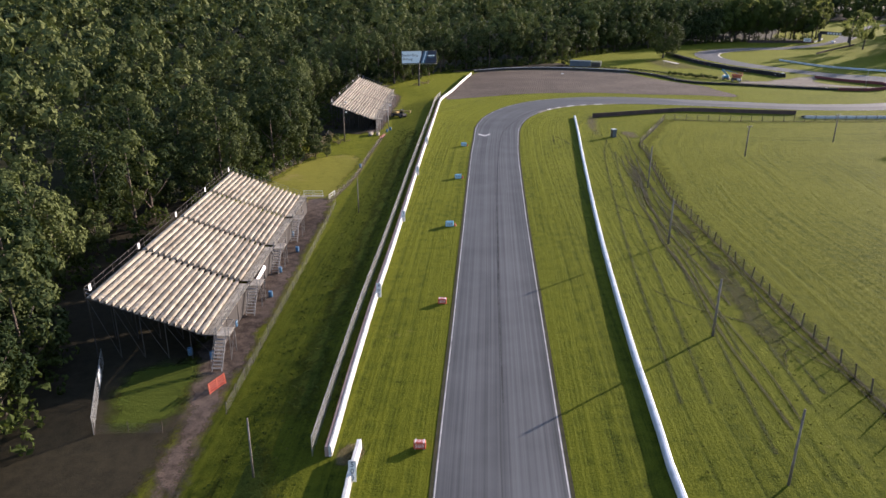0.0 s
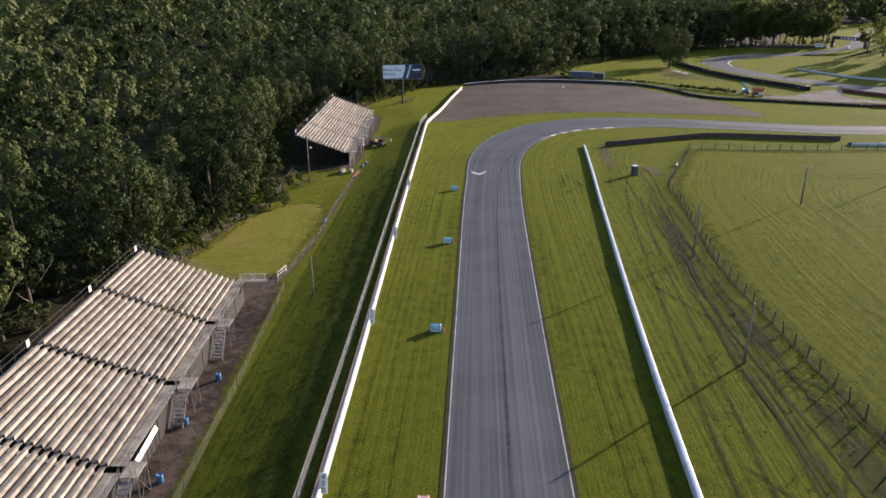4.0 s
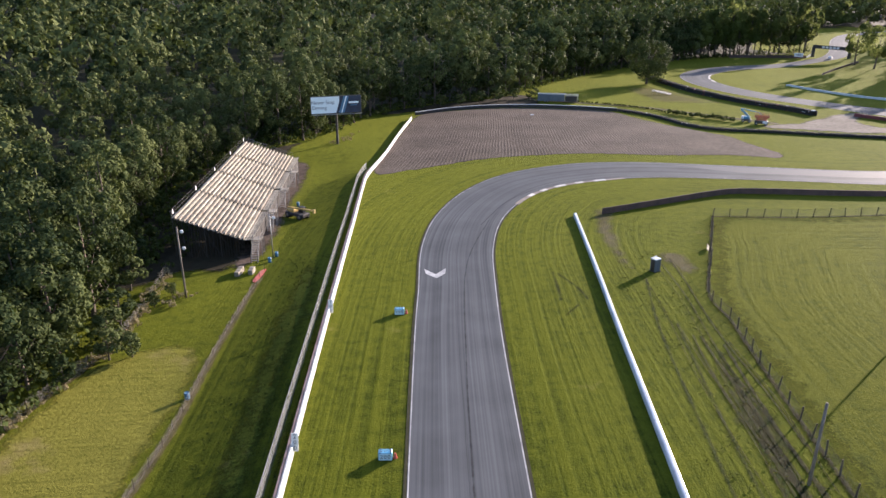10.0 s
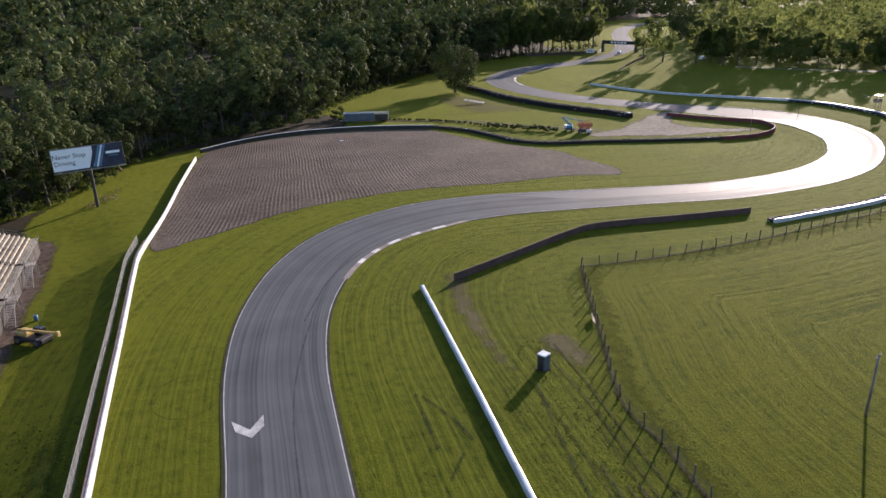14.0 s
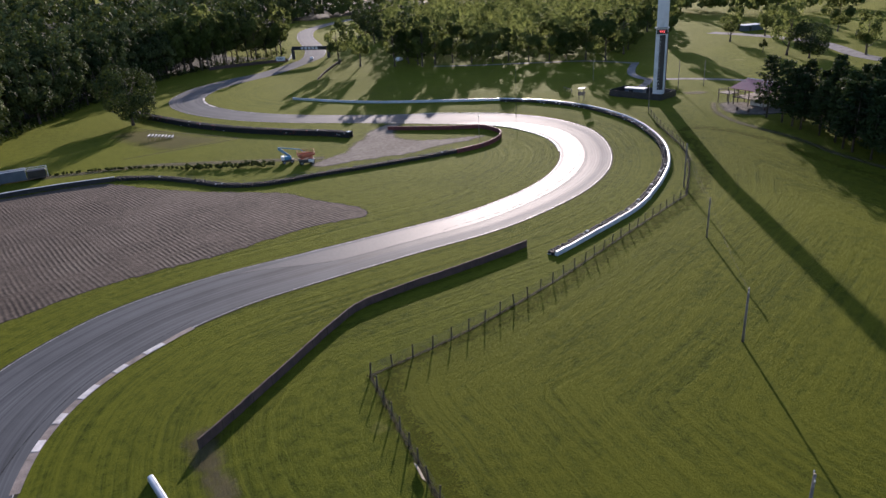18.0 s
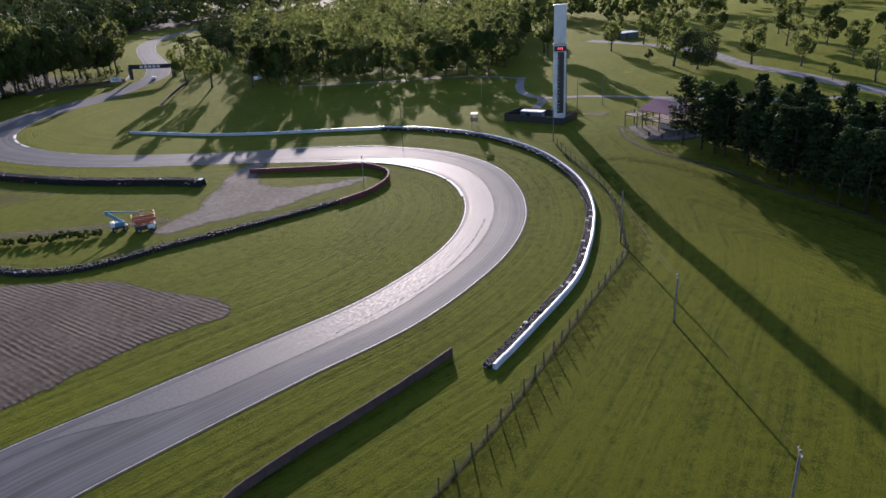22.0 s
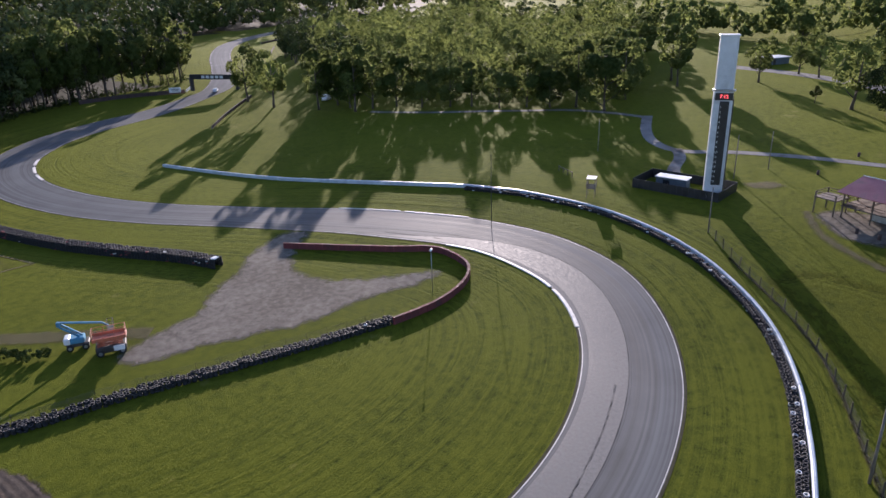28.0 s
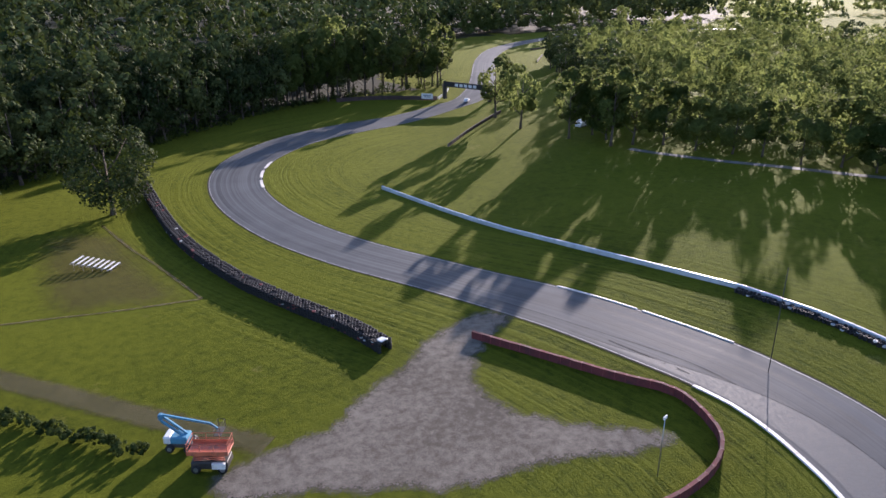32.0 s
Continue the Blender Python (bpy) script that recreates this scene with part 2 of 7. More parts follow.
def leaf_mat(name, c1, c2, glow=0.35, through_leaf=(0.11, 0.15, 0.02)):
    """Leaves: colour by tree and by leaf, with light passing through."""
    m, t, b = nodes_of(name)
    p = world_pos(t)
    isl = t.nodes.new("ShaderNodeNewGeometry").outputs["Random Per Island"]
    big = noise_tex(t, p, 0.09, 3)
    f = calc(t, "ADD", calc(t, "MULTIPLY", isl, 0.34), calc(t, "MULTIPLY", big, 0.66))
    r = t.nodes.new("ShaderNodeObjectInfo").outputs["Random"]
    f = calc(t, "ADD", f, level(t, r, 0, 1, -0.3, 0.3))
    tone = t.nodes.new("ShaderNodeAttribute")
    tone.attribute_name = "tone"
    f = calc(t, "ADD", f, calc(t, "MULTIPLY", tone.outputs["Fac"], 0.36))
    col = ramp(t, f, c1, c2, 0.25, 0.75)
    t.links.new(col, b.inputs["Base Color"])
    b.inputs["Roughness"].default_value = 0.75
    b.inputs["Specular IOR Level"].default_value = 0.06
    tr = t.nodes.new("ShaderNodeBsdfTranslucent")
    t.links.new(mixc(t, 0.5, col, through_leaf), tr.inputs[0])
    mix = t.nodes.new("ShaderNodeMixShader")
    mix.inputs[0].default_value = glow
    t.links.new(b.outputs[0], mix.inputs[1])
    t.links.new(tr.outputs[0], mix.inputs[2])
    t.links.new(mix.outputs[0], t.nodes["Material Output"].inputs[0])
    return m


def mesh_mat(name, colour, cell, cover):
    """Wire netting: thin wires with gaps between them."""
    m, t, b = nodes_of(name)
    p = t.nodes.new("ShaderNodeUVMap").outputs[0]
    s = t.nodes.new("ShaderNodeSeparateXYZ")
    t.links.new(p, s.inputs[0])
    u = calc(t, "DIVIDE", calc(t, "ADD", s.outputs[0], s.outputs[1]), cell)
    v = calc(t, "DIVIDE", calc(t, "SUBTRACT", s.outputs[0], s.outputs[1]), cell)
    a = calc(t, "LESS_THAN", calc(t, "FRACT", u), cover)
    c = calc(t, "LESS_THAN", calc(t, "FRACT", v), cover)
    b.inputs["Base Color"].default_value = (*colour, 1)
    b.inputs["Roughness"].default_value = 0.5
    b.inputs["Metallic"].default_value = 0.1
    tr = t.nodes.new("ShaderNodeBsdfTransparent")
    mix = t.nodes.new("ShaderNodeMixShader")
    t.links.new(calc(t, "MAXIMUM", a, c), mix.inputs[0])
    t.links.new(tr.outputs[0], mix.inputs[1])
    t.links.new(b.outputs[0], mix.inputs[2])
    t.links.new(mix.outputs[0], t.nodes["Material Output"].inputs[0])
    return m


GRASS = grass_mat("grass", (0.015, 0.029, 0.0035), (0.088, 0.101, 0.009), (0.18, 0.16, 0.05), dry_from=0.64)
FIELD = grass_mat("field_grass", (0.024, 0.037, 0.005), (0.082, 0.090, 0.008), (0.17, 0.15, 0.04), stripe_turn=32, stripe=0.85, dry_from=0.68, soft=7.0, rings=True)
YELLOW = grass_mat("dry_grass", (0.080, 0.088, 0.015), (0.165, 0.155, 0.03), (0.21, 0.165, 0.075), stripe_turn=70, stripe=0.5, dry_from=0.55, soft=2.5)
STRAW = gravel_mat("straw", (0.07, 0.058, 0.028), (0.18, 0.145, 0.075), soft=0.7, cover=0.7)
LUSHRUT = gravel_mat("rut_grass", (0.018, 0.03, 0.007), (0.05, 0.062, 0.016), soft=0.8, cover=0.8)
DARKRUT = gravel_mat("rut_earth", (0.020, 0.024, 0.008), (0.062, 0.056, 0.024), soft=0.3, cover=0.72)
LUSHPATCH = gravel_mat("weeds", (0.022, 0.032, 0.008), (0.085, 0.08, 0.022), soft=2.6, cover=0.6)
TRACKLANE = gravel_mat("worn_lane_earth", (0.075, 0.068, 0.03), (0.16, 0.138, 0.07), soft=1.9, cover=0.7)
ASPHALT = asphalt_mat()
OLDTAR = surf("pale_asphalt", (0.15, 0.145, 0.14), (0.25, 0.24, 0.23), 0.85, 0.2, 18, 0.25, 0.02, dirt=(0.08, 0.075, 0.07), spec=0.1)
LIGHTLANE = surf("worn_lane", (0.098, 0.099, 0.098), (0.148, 0.148, 0.145), 0.62, 2.2, 18, 0.1, 0.01, spec=0.12)
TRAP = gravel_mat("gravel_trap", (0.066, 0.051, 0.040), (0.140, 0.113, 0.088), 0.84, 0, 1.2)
APRON = gravel_mat("gravel_apron", (0.094, 0.081, 0.064), (0.215, 0.190, 0.155), soft=3.0, cover=0.97)
SKID = gravel_mat("rubber_streak", (0.030, 0.030, 0.031), (0.05, 0.05, 0.05), soft=0.3, cover=0.55)
DIRT = gravel_mat("bare_earth", (0.040, 0.029, 0.022), (0.15, 0.112, 0.086), soft=2.4, cover=0.98)
TRACKDIRT = gravel_mat("worn_earth", (0.09, 0.074, 0.036), (0.19, 0.158, 0.085), soft=2.8, cover=0.65)
EDGESOIL = gravel_mat("edge_soil", (0.020, 0.022, 0.010), (0.07, 0.065, 0.035), soft=0)
SEAM = surf("tar", (0.028, 0.028, 0.029), (0.05, 0.05, 0.05), 0.8, 0.5, 12, 0.1, 0.01, spec=0.05)
DRYPATCH = gravel_mat("dry_patch", (0.075, 0.062, 0.02), (0.15, 0.115, 0.045), soft=9.0, cover=0.42)
# litter colour made dark enough to carry the shade under stands and trees
SHADELITTER = gravel_mat("leaf_litter", (0.016, 0.014, 0.009), (0.05, 0.042, 0.024), soft=2.5)
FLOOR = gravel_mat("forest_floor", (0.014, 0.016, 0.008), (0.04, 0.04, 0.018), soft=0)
BANK = grass_mat("bank_grass", (0.013, 0.027, 0.004), (0.056, 0.074, 0.011), (0.12, 0.10, 0.04), stripe_turn=88, stripe=0.7, dry_from=0.63, soft=3.5)
LUSH = grass_mat("rough_grass", (0.012, 0.024, 0.005), (0.045, 0.065, 0.012), (0.07, 0.07, 0.02), stripe_turn=20, stripe=0.3, dry_from=0.7, soft=3.0)
CONCRETE = surf("white_concrete", (0.52, 0.51, 0.48), (0.72, 0.71, 0.68), 0.5, 0.4, 7, 0.15, 0.02, dirt=(0.30, 0.26, 0.24), dirt_scale=0.6)
COPING = surf("stained_concrete", (0.24, 0.145, 0.12), (0.42, 0.30, 0.265), 0.8, 0.7, 8, 0.3, 0.03, dirt=(0.14, 0.10, 0.09), dirt_scale=0.5)
BLUEWALL = surf("painted_wall", (0.42, 0.47, 0.52), (0.60, 0.64, 0.68), 0.38, 0.3, 6, 0.12, 0.02, dirt=(0.36, 0.40, 0.44), dirt_scale=0.7)
LINE = surf("road_paint", (0.32, 0.31, 0.29), (0.62, 0.61, 0.58), 0.6, 0.8, 12, 0.1, 0.01, dirt=(0.16, 0.15, 0.145), dirt_scale=0.3)
KERB = surf("kerb_concrete", (0.50, 0.47, 0.42), (0.74, 0.71, 0.66), 0.65, 0.6, 10, 0.2, 0.02, dirt=(0.26, 0.22, 0.19), dirt_scale=0.5)
OLDKERB = surf("stained_kerb", (0.17, 0.135, 0.11), (0.30, 0.25, 0.21), 0.75, 0.6, 10, 0.2, 0.02, dirt=(0.10, 0.085, 0.07), dirt_scale=0.5)
RUBBER = surf("tyre_rubber", (0.010, 0.010, 0.011), (0.028, 0.028, 0.03), 0.78, 2.0, 18, 0.2, 0.02, vary=0.5)
RUBBERW = surf("pale_tyre", (0.42, 0.42, 0.42), (0.66, 0.66, 0.65), 0.6, 2.0, 18, 0.2, 0.02)
RUBBERR = surf("red_tyre", (0.14, 0.022, 0.026), (0.24, 0.045, 0.045), 0.6, 2.0, 18, 0.2, 0.02, vary=0.3)
REDBELT = surf("red_belt", (0.10, 0.022, 0.024), (0.18, 0.045, 0.044), 0.88, 0.5, 8, 0.15, 0.02, dirt=(0.07, 0.03, 0.03), dirt_scale=0.6)
BROWNBELT = surf("brown_belt", (0.055, 0.033, 0.028), (0.11, 0.068, 0.06), 0.88, 0.5, 8, 0.15, 0.02, dirt=(0.04, 0.03, 0.03), dirt_scale=0.6)
PLANK = surf("weathered_plank", (0.18, 0.16, 0.122), (0.40, 0.37, 0.295), 0.75, 0.9, 6, 0.25, 0.02, dirt=(0.17, 0.14, 0.105), dirt_scale=0.5, vary=0.26, spec=0.2)
PLANKDARK = surf("worn_footboard", (0.22, 0.195, 0.15), (0.44, 0.40, 0.325), 0.8, 0.8, 6, 0.25, 0.02, dirt=(0.13, 0.105, 0.08), dirt_scale=0.5, vary=0.22, spec=0.2)
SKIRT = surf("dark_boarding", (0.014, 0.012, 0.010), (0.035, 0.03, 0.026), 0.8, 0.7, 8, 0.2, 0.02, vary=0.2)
STEEL = surf("galvanised_steel", (0.30, 0.30, 0.30), (0.46, 0.46, 0.45), 0.45, 1.0, 9, 0.1, 0.01, metal=0.8)
STAIRSTEEL = surf("dull_steel", (0.13, 0.13, 0.13), (0.24, 0.24, 0.235), 0.7, 1.0, 9, 0.1, 0.01, metal=0.2)
IRON = surf("dark_iron", (0.045, 0.042, 0.04), (0.10, 0.09, 0.085), 0.6, 1.0, 9, 0.15, 0.01, metal=0.4)
WOOD = surf("post_wood", (0.045, 0.035, 0.027), (0.11, 0.085, 0.065), 0.85, 1.2, 9, 0.4, 0.02, vary=0.25)
POLEWOOD = surf("pole_wood", (0.12, 0.10, 0.085), (0.24, 0.205, 0.17), 0.85, 0.8, 8, 0.4, 0.02)
BARK = surf("bark", (0.05, 0.038, 0.028), (0.13, 0.10, 0.075), 0.9, 1.5, 6, 0.6, 0.05)
WHITE = surf("white_paint", (0.70, 0.70, 0.69), (0.82, 0.82, 0.81), 0.4, 0.5, 9, 0.05, 0.01, dirt=(0.5, 0.49, 0.47), dirt_scale=0.5)
GREYPAINT = surf("grey_cladding", (0.50, 0.52, 0.54), (0.64, 0.66, 0.68), 0.45, 0.25, 6, 0.06, 0.01, dirt=(0.38, 0.39, 0.40), dirt_scale=0.3)
BLACK = surf("black_panel", (0.012, 0.012, 0.014), (0.03, 0.03, 0.033), 0.45, 0.8, 9, 0.05, 0.01)
BLUE = surf("blue_plastic", (0.045, 0.15, 0.28), (0.085, 0.23, 0.38), 0.45, 0.8, 9, 0.08, 0.01, dirt=(0.12, 0.18, 0.24), dirt_scale=0.8)
PALEBLUE = surf("pale_blue_board", (0.10, 0.36, 0.54), (0.18, 0.47, 0.64), 0.5, 0.8, 9, 0.08, 0.01)
NAVY = surf("navy_board", (0.012, 0.022, 0.05), (0.025, 0.04, 0.085), 0.4, 0.8, 9, 0.05, 0.01)
SKYBOARD = surf("white_blue_board", (0.78, 0.86, 0.90), (0.84, 0.90, 0.94), 0.4, 0.5, 9, 0.03, 0.01)
PALEFACE = surf("pale_marker_face", (0.36, 0.56, 0.66), (0.46, 0.66, 0.74), 0.5, 0.8, 9, 0.05, 0.01)
RED = surf("red_plastic", (0.42, 0.06, 0.04), (0.60, 0.12, 0.07), 0.5, 0.8, 9, 0.1, 0.01)
ORANGE = surf("orange_paint", (0.42, 0.10, 0.05), (0.58, 0.17, 0.09), 0.5, 0.8, 9, 0.1, 0.01, dirt=(0.20, 0.10, 0.07), dirt_scale=1.0)
YELLOWPAINT = surf("yellow_paint", (0.50, 0.32, 0.09), (0.66, 0.46, 0.16), 0.5, 0.8, 9, 0.1, 0.01, dirt=(0.22, 0.16, 0.08), dirt_scale=1.0)
LIFTBLUE = surf("lift_blue", (0.05, 0.20, 0.33), (0.09, 0.29, 0.44), 0.8, 0.8, 9, 0.08, 0.01, dirt=(0.10, 0.16, 0.2), dirt_scale=0.9)
ROOFRED = surf("red_roof_metal", (0.40, 0.125, 0.125), (0.54, 0.21, 0.20), 0.42, 0.4, 7, 0.08, 0.01, dirt=(0.24, 0.13, 0.11), dirt_scale=0.4)
TIMBER = surf("deck_timber", (0.10, 0.075, 0.055), (0.24, 0.19, 0.15), 0.8, 0.7, 9, 0.3, 0.02, vary=0.2)
CARPAINT = surf("silver_car_paint", (0.60, 0.61, 0.62), (0.72, 0.73, 0.74), 0.25, 0.6, 12, 0.0, 0.01, spec=0.7)
BLUEGREY = surf("blue_grey_cladding", (0.055, 0.075, 0.10), (0.10, 0.125, 0.15), 0.55, 0.5, 7, 0.1, 0.01)
GLASS_DARK = surf("tinted_glass", (0.012, 0.014, 0.016), (0.03, 0.034, 0.038), 0.08, 1, 9, 0.0, 0.01, spec=0.8)
LEAF = leaf_mat("leaves", (0.017, 0.030, 0.011), (0.102, 0.122, 0.042), 0.16)
LEAFFAR = leaf_mat("wood_leaves", (0.016, 0.029, 0.011), (0.104, 0.122, 0.044), 0.14)
# lit copy of the leaf colours: brighter and more see-through for backlit trees
LEAFSUN = leaf_mat("sun_brightened_leaves", (0.030, 0.055, 0.014), (0.115, 0.15, 0.04), 0.55, (0.29, 0.32, 0.10))
DEADLEAF = leaf_mat("dead_weeds", (0.16, 0.125, 0.07), (0.38, 0.31, 0.18), 0.3)
UNDER = leaf_mat("undergrowth_leaves", (0.016, 0.030, 0.008), (0.062, 0.082, 0.022), 0.25)
LEAFDRY = leaf_mat("bush_leaves", (0.04, 0.05, 0.012), (0.13, 0.13, 0.03), 0.3)
NEEDLE = leaf_mat("needles", (0.015, 0.030, 0.012), (0.046, 0.070, 0.024), 0.15)
NETTING = mesh_mat("chain_link", (0.22, 0.23, 0.23), 0.09, 0.26)
FINENET = mesh_mat("field_netting", (0.20, 0.19, 0.18), 0.14, 0.07)
REDGLOW, _t, _b = nodes_of("red_digits")
_b.inputs["Emission Color"].default_value = (1.0, 0.03, 0.02, 1)
_b.inputs["Emission Strength"].default_value = 1.8

# ---- the lie of the land ----


def smooth(a, b, x):
    u = np.clip((x - a) / (b - a), 0, 1)
    return u * u * (3 - 2 * u)


def land(x, y):
    """Height of the ground: a flat valley floor, a rise to the east and wooded slopes to the west and north."""
    x, y = np.asarray(x, float), np.asarray(y, float)
    e = x - 0.3 * np.maximum(0, y - 300)
    z = 5 * smooth(165, 235, e) + 0.025 * np.clip(e - 235, 0, 220)
    d = np.maximum(-62 - x, (y - 352 - 0.835 * (x - 14)) / 1.3 - 25)
    bank = 1.45 * smooth(0, 9.0, (-9.6 + (y - 52) * 0.0445) - 2.2 - x) * (1 - smooth(262, 292, y))
    return z - bank + np.clip(0.045 * np.maximum(0, d), 0, 48)


def gz(x, y):
    return float(land(x, y))


def curve(points, step=2.0, closed=False):
    """Evenly spaced points on a smooth curve through the given ones."""
    p = [Vector((*q[:2], 0.0)) for q in points]
    n = len(p)
    dense = []
    for i in range(n if closed else n - 1):
        a, b, c, d = (p[(i + k) % n] if closed else p[min(max(i + k, 0), n - 1)] for k in (-1, 0, 1, 2))
        for k in range(24):
            u = k / 24
            dense.append(0.5 * (2 * b + (c - a) * u + (2 * a - 5 * b + 4 * c - d) * u * u + (3 * b - a - 3 * c + d) * u ** 3))
    dense.append(p[0] if closed else p[-1])
    arc = [0.0]
    for a, b in zip(dense, dense[1:]):
        arc.append(arc[-1] + (b - a).length)
    count = max(2, round(arc[-1] / step) + 1)
    want = np.linspace(0, arc[-1], count)
    xs = np.interp(want, arc, [v.x for v in dense])
    ys = np.interp(want, arc, [v.y for v in dense])
    return [(float(a), float(b)) for a, b in zip(xs, ys)]


def tangents(path):
    p = np.array(path)
    g = np.gradient(p, axis=0)
    return g / np.maximum(1e-9, np.linalg.norm(g, axis=1))[:, None]


class Geo:
    """Collects the pieces of one mesh."""

    def __init__(self):
        self.v, self.f = [], []

    def add(self, verts, faces):
        o = len(self.v)
        self.v += [tuple(a) for a in verts]
        self.f += [tuple(i + o for i in q) for q in faces]
        return self

    def box(self, c, s, rot=None, bev=0.0):
        hx, hy, hz = s[0] / 2, s[1] / 2, s[2] / 2
        rot = rot or Matrix.Identity(3)
        c = Vector(c)
        if bev <= 0:
            vs = [Vector((x, y, z)) for x in (-hx, hx) for y in (-hy, hy) for z in (-hz, hz)]
            fs = [(0, 1, 3, 2), (4, 6, 7, 5), (0, 4, 5, 1), (2, 3, 7, 6), (0, 2, 6, 4), (1, 5, 7, 3)]
        else:
            b = min(bev, hx * 0.9, hy * 0.9, hz * 0.9)
            ring = [(hx - b, hy), (-hx + b, hy), (-hx, hy - b), (-hx, -hy + b), (-hx + b, -hy), (hx - b, -hy), (hx, -hy + b), (hx, hy - b)]
            inner = [(x * (hx - b) / hx, y * (hy - b) / hy) for x, y in ring]
            vs = [Vector((x, y, -hz)) for x, y in inner] + [Vector((x, y, -hz + b)) for x, y in ring]
            vs += [Vector((x, y, hz - b)) for x, y in ring] + [Vector((x, y, hz)) for x, y in inner]
            fs = [tuple(range(7, -1, -1)), tuple(range(24, 32))]
            fs += [(r * 8 + i, r * 8 + (i + 1) % 8, r * 8 + 8 + (i + 1) % 8, r * 8 + 8 + i) for r in range(3) for i in range(8)]
        return self.add([c + rot @ v for v in vs], fs)

    def tube(self, a, b, r0, r1=None, n=8, caps=True):
        a, b = Vector(a), Vector(b)
        r1 = r0 if r1 is None else r1
        q = (b - a).to_track_quat("Z", "Y").to_matrix()
        vs = [p + q @ Vector((math.cos(2 * math.pi * i / n) * r, math.sin(2 * math.pi * i / n) * r, 0)) for p, r in ((a, r0), (b, r1)) for i in range(n)]
        fs = [(i, (i + 1) % n, n + (i + 1) % n, n + i) for i in range(n)]
        if caps:
            fs += [tuple(range(n - 1, -1, -1)), tuple(range(n, 2 * n))]
        return self.add(vs, fs)

    def chain(self, pts, radii, n=7):
        """A bent tapering tube through several points."""
        rings = []
        for i, p in enumerate(pts):
            a, b = Vector(pts[max(0, i - 1)]), Vector(pts[min(len(pts) - 1, i + 1)])
            q = (b - a).to_track_quat("Z", "Y").to_matrix()
            rings += [Vector(p) + q @ Vector((math.cos(2 * math.pi * k / n) * radii[i], math.sin(2 * math.pi * k / n) * radii[i], 0)) for k in range(n)]
        fs = [(r * n + i, r * n + (i + 1) % n, r * n + n + (i + 1) % n, r * n + n + i) for r in range(len(pts) - 1) for i in range(n)]
        fs += [tuple(range(n - 1, -1, -1)), tuple(range((len(pts) - 1) * n, len(pts) * n))]
        return self.add(rings, fs)

    def mesh(self, name, mat=None, flat=True):
        me = bpy.data.meshes.new(name)
        me.from_pydata(self.v, [], self.f)
        if not flat:
            me.polygons.foreach_set("use_smooth", [True] * len(me.polygons))
        if mat:
            me.materials.append(mat)
        return me


def part(name, geo, material, parent=None, label="", m=None, flat=True):
    """Links a Geo or a mesh as one object, under a thing or a part."""
    ob = new(name, geo.mesh(name, material, flat) if isinstance(geo, Geo) else geo)
    if parent is not None:
        ob.parent = parent
    if m is not None:
        ob.matrix_basis = m
    return tagged(ob, label)


def thing(name, label, category, m=None, group="", kind=""):
    ob = new(name)
    ob.empty_display_size = 0.3
    if m is not None:
        ob.matrix_basis = m
    return tagged(ob, label, category, group, kind)


def stand(x, y, rz=0.0, dz=0.0):
    return pose(x, y, gz(x, y) + dz, 0, 0, rz)


def raw_mesh(name, verts, quads, mat, smooth_faces=False):
    """A mesh from arrays of vertices and of faces with four corners."""
    me = bpy.data.meshes.new(name)
    verts, quads = np.asarray(verts, np.float32), np.asarray(quads, np.int32)
    n, k = quads.shape
    me.vertices.add(len(verts))
    me.vertices.foreach_set("co", verts.ravel())
    me.loops.add(n * k)
    me.loops.foreach_set("vertex_index", quads.ravel())
    me.polygons.add(n)
    me.polygons.foreach_set("loop_start", np.arange(n, dtype=np.int32) * k)
    me.polygons.foreach_set("use_smooth", np.full(n, smooth_faces))
    me.update(calc_edges=True)
    me.materials.append(mat)
    return me


def sweep(path, profile, closed=True, caps=True, lift=0.0):
    """A profile of (offset to the left, height) carried along a path over the ground."""
    t = tangents(path)
    g = Geo()
    n = len(profile)
    for (x, y), (tx, ty) in zip(path, t):
        base = gz(x, y) + lift
        for o, z in profile:
            g.v.append((x - ty * o, y + tx * o, base + z))
    m = n if closed else n - 1
    for i in range(len(path) - 1):
        for k in range(m):
            a, b = i * n + k, i * n + (k + 1) % n
            g.f.append((a, a + n, b + n, b))
    if closed and caps:
        g.f.append(tuple(range(n)))
        e = (len(path) - 1) * n
        g.f.append(tuple(range(e + n - 1, e - 1, -1)))
    return g


def ribbon(path, left, right, lift, across=2):
    """A draped strip with UV in metres: across and along."""
    t = tangents(path)
    cols = across + 1
    verts, uvs, s = [], [], 0.0
    for i, ((x, y), (tx, ty)) in enumerate(zip(path, t)):
        if i:
            s += math.dist(path[i - 1], path[i])
        for k in range(cols):
            l = left[i] if isinstance(left, (list, np.ndarray)) else left
            r = right[i] if isinstance(right, (list, np.ndarray)) else right
            o = l + (r - l) * k / across
            px, py = x - ty * o, y + tx * o
            verts.append((px, py, gz(px, py) + lift))
            uvs.append((o, s))
    faces = []
    for i in range(len(path) - 1):
        for k in range(across):
            a = i * cols + k
            faces.append((a, a + 1, a + cols + 1, a + cols))
    return verts, faces, uvs


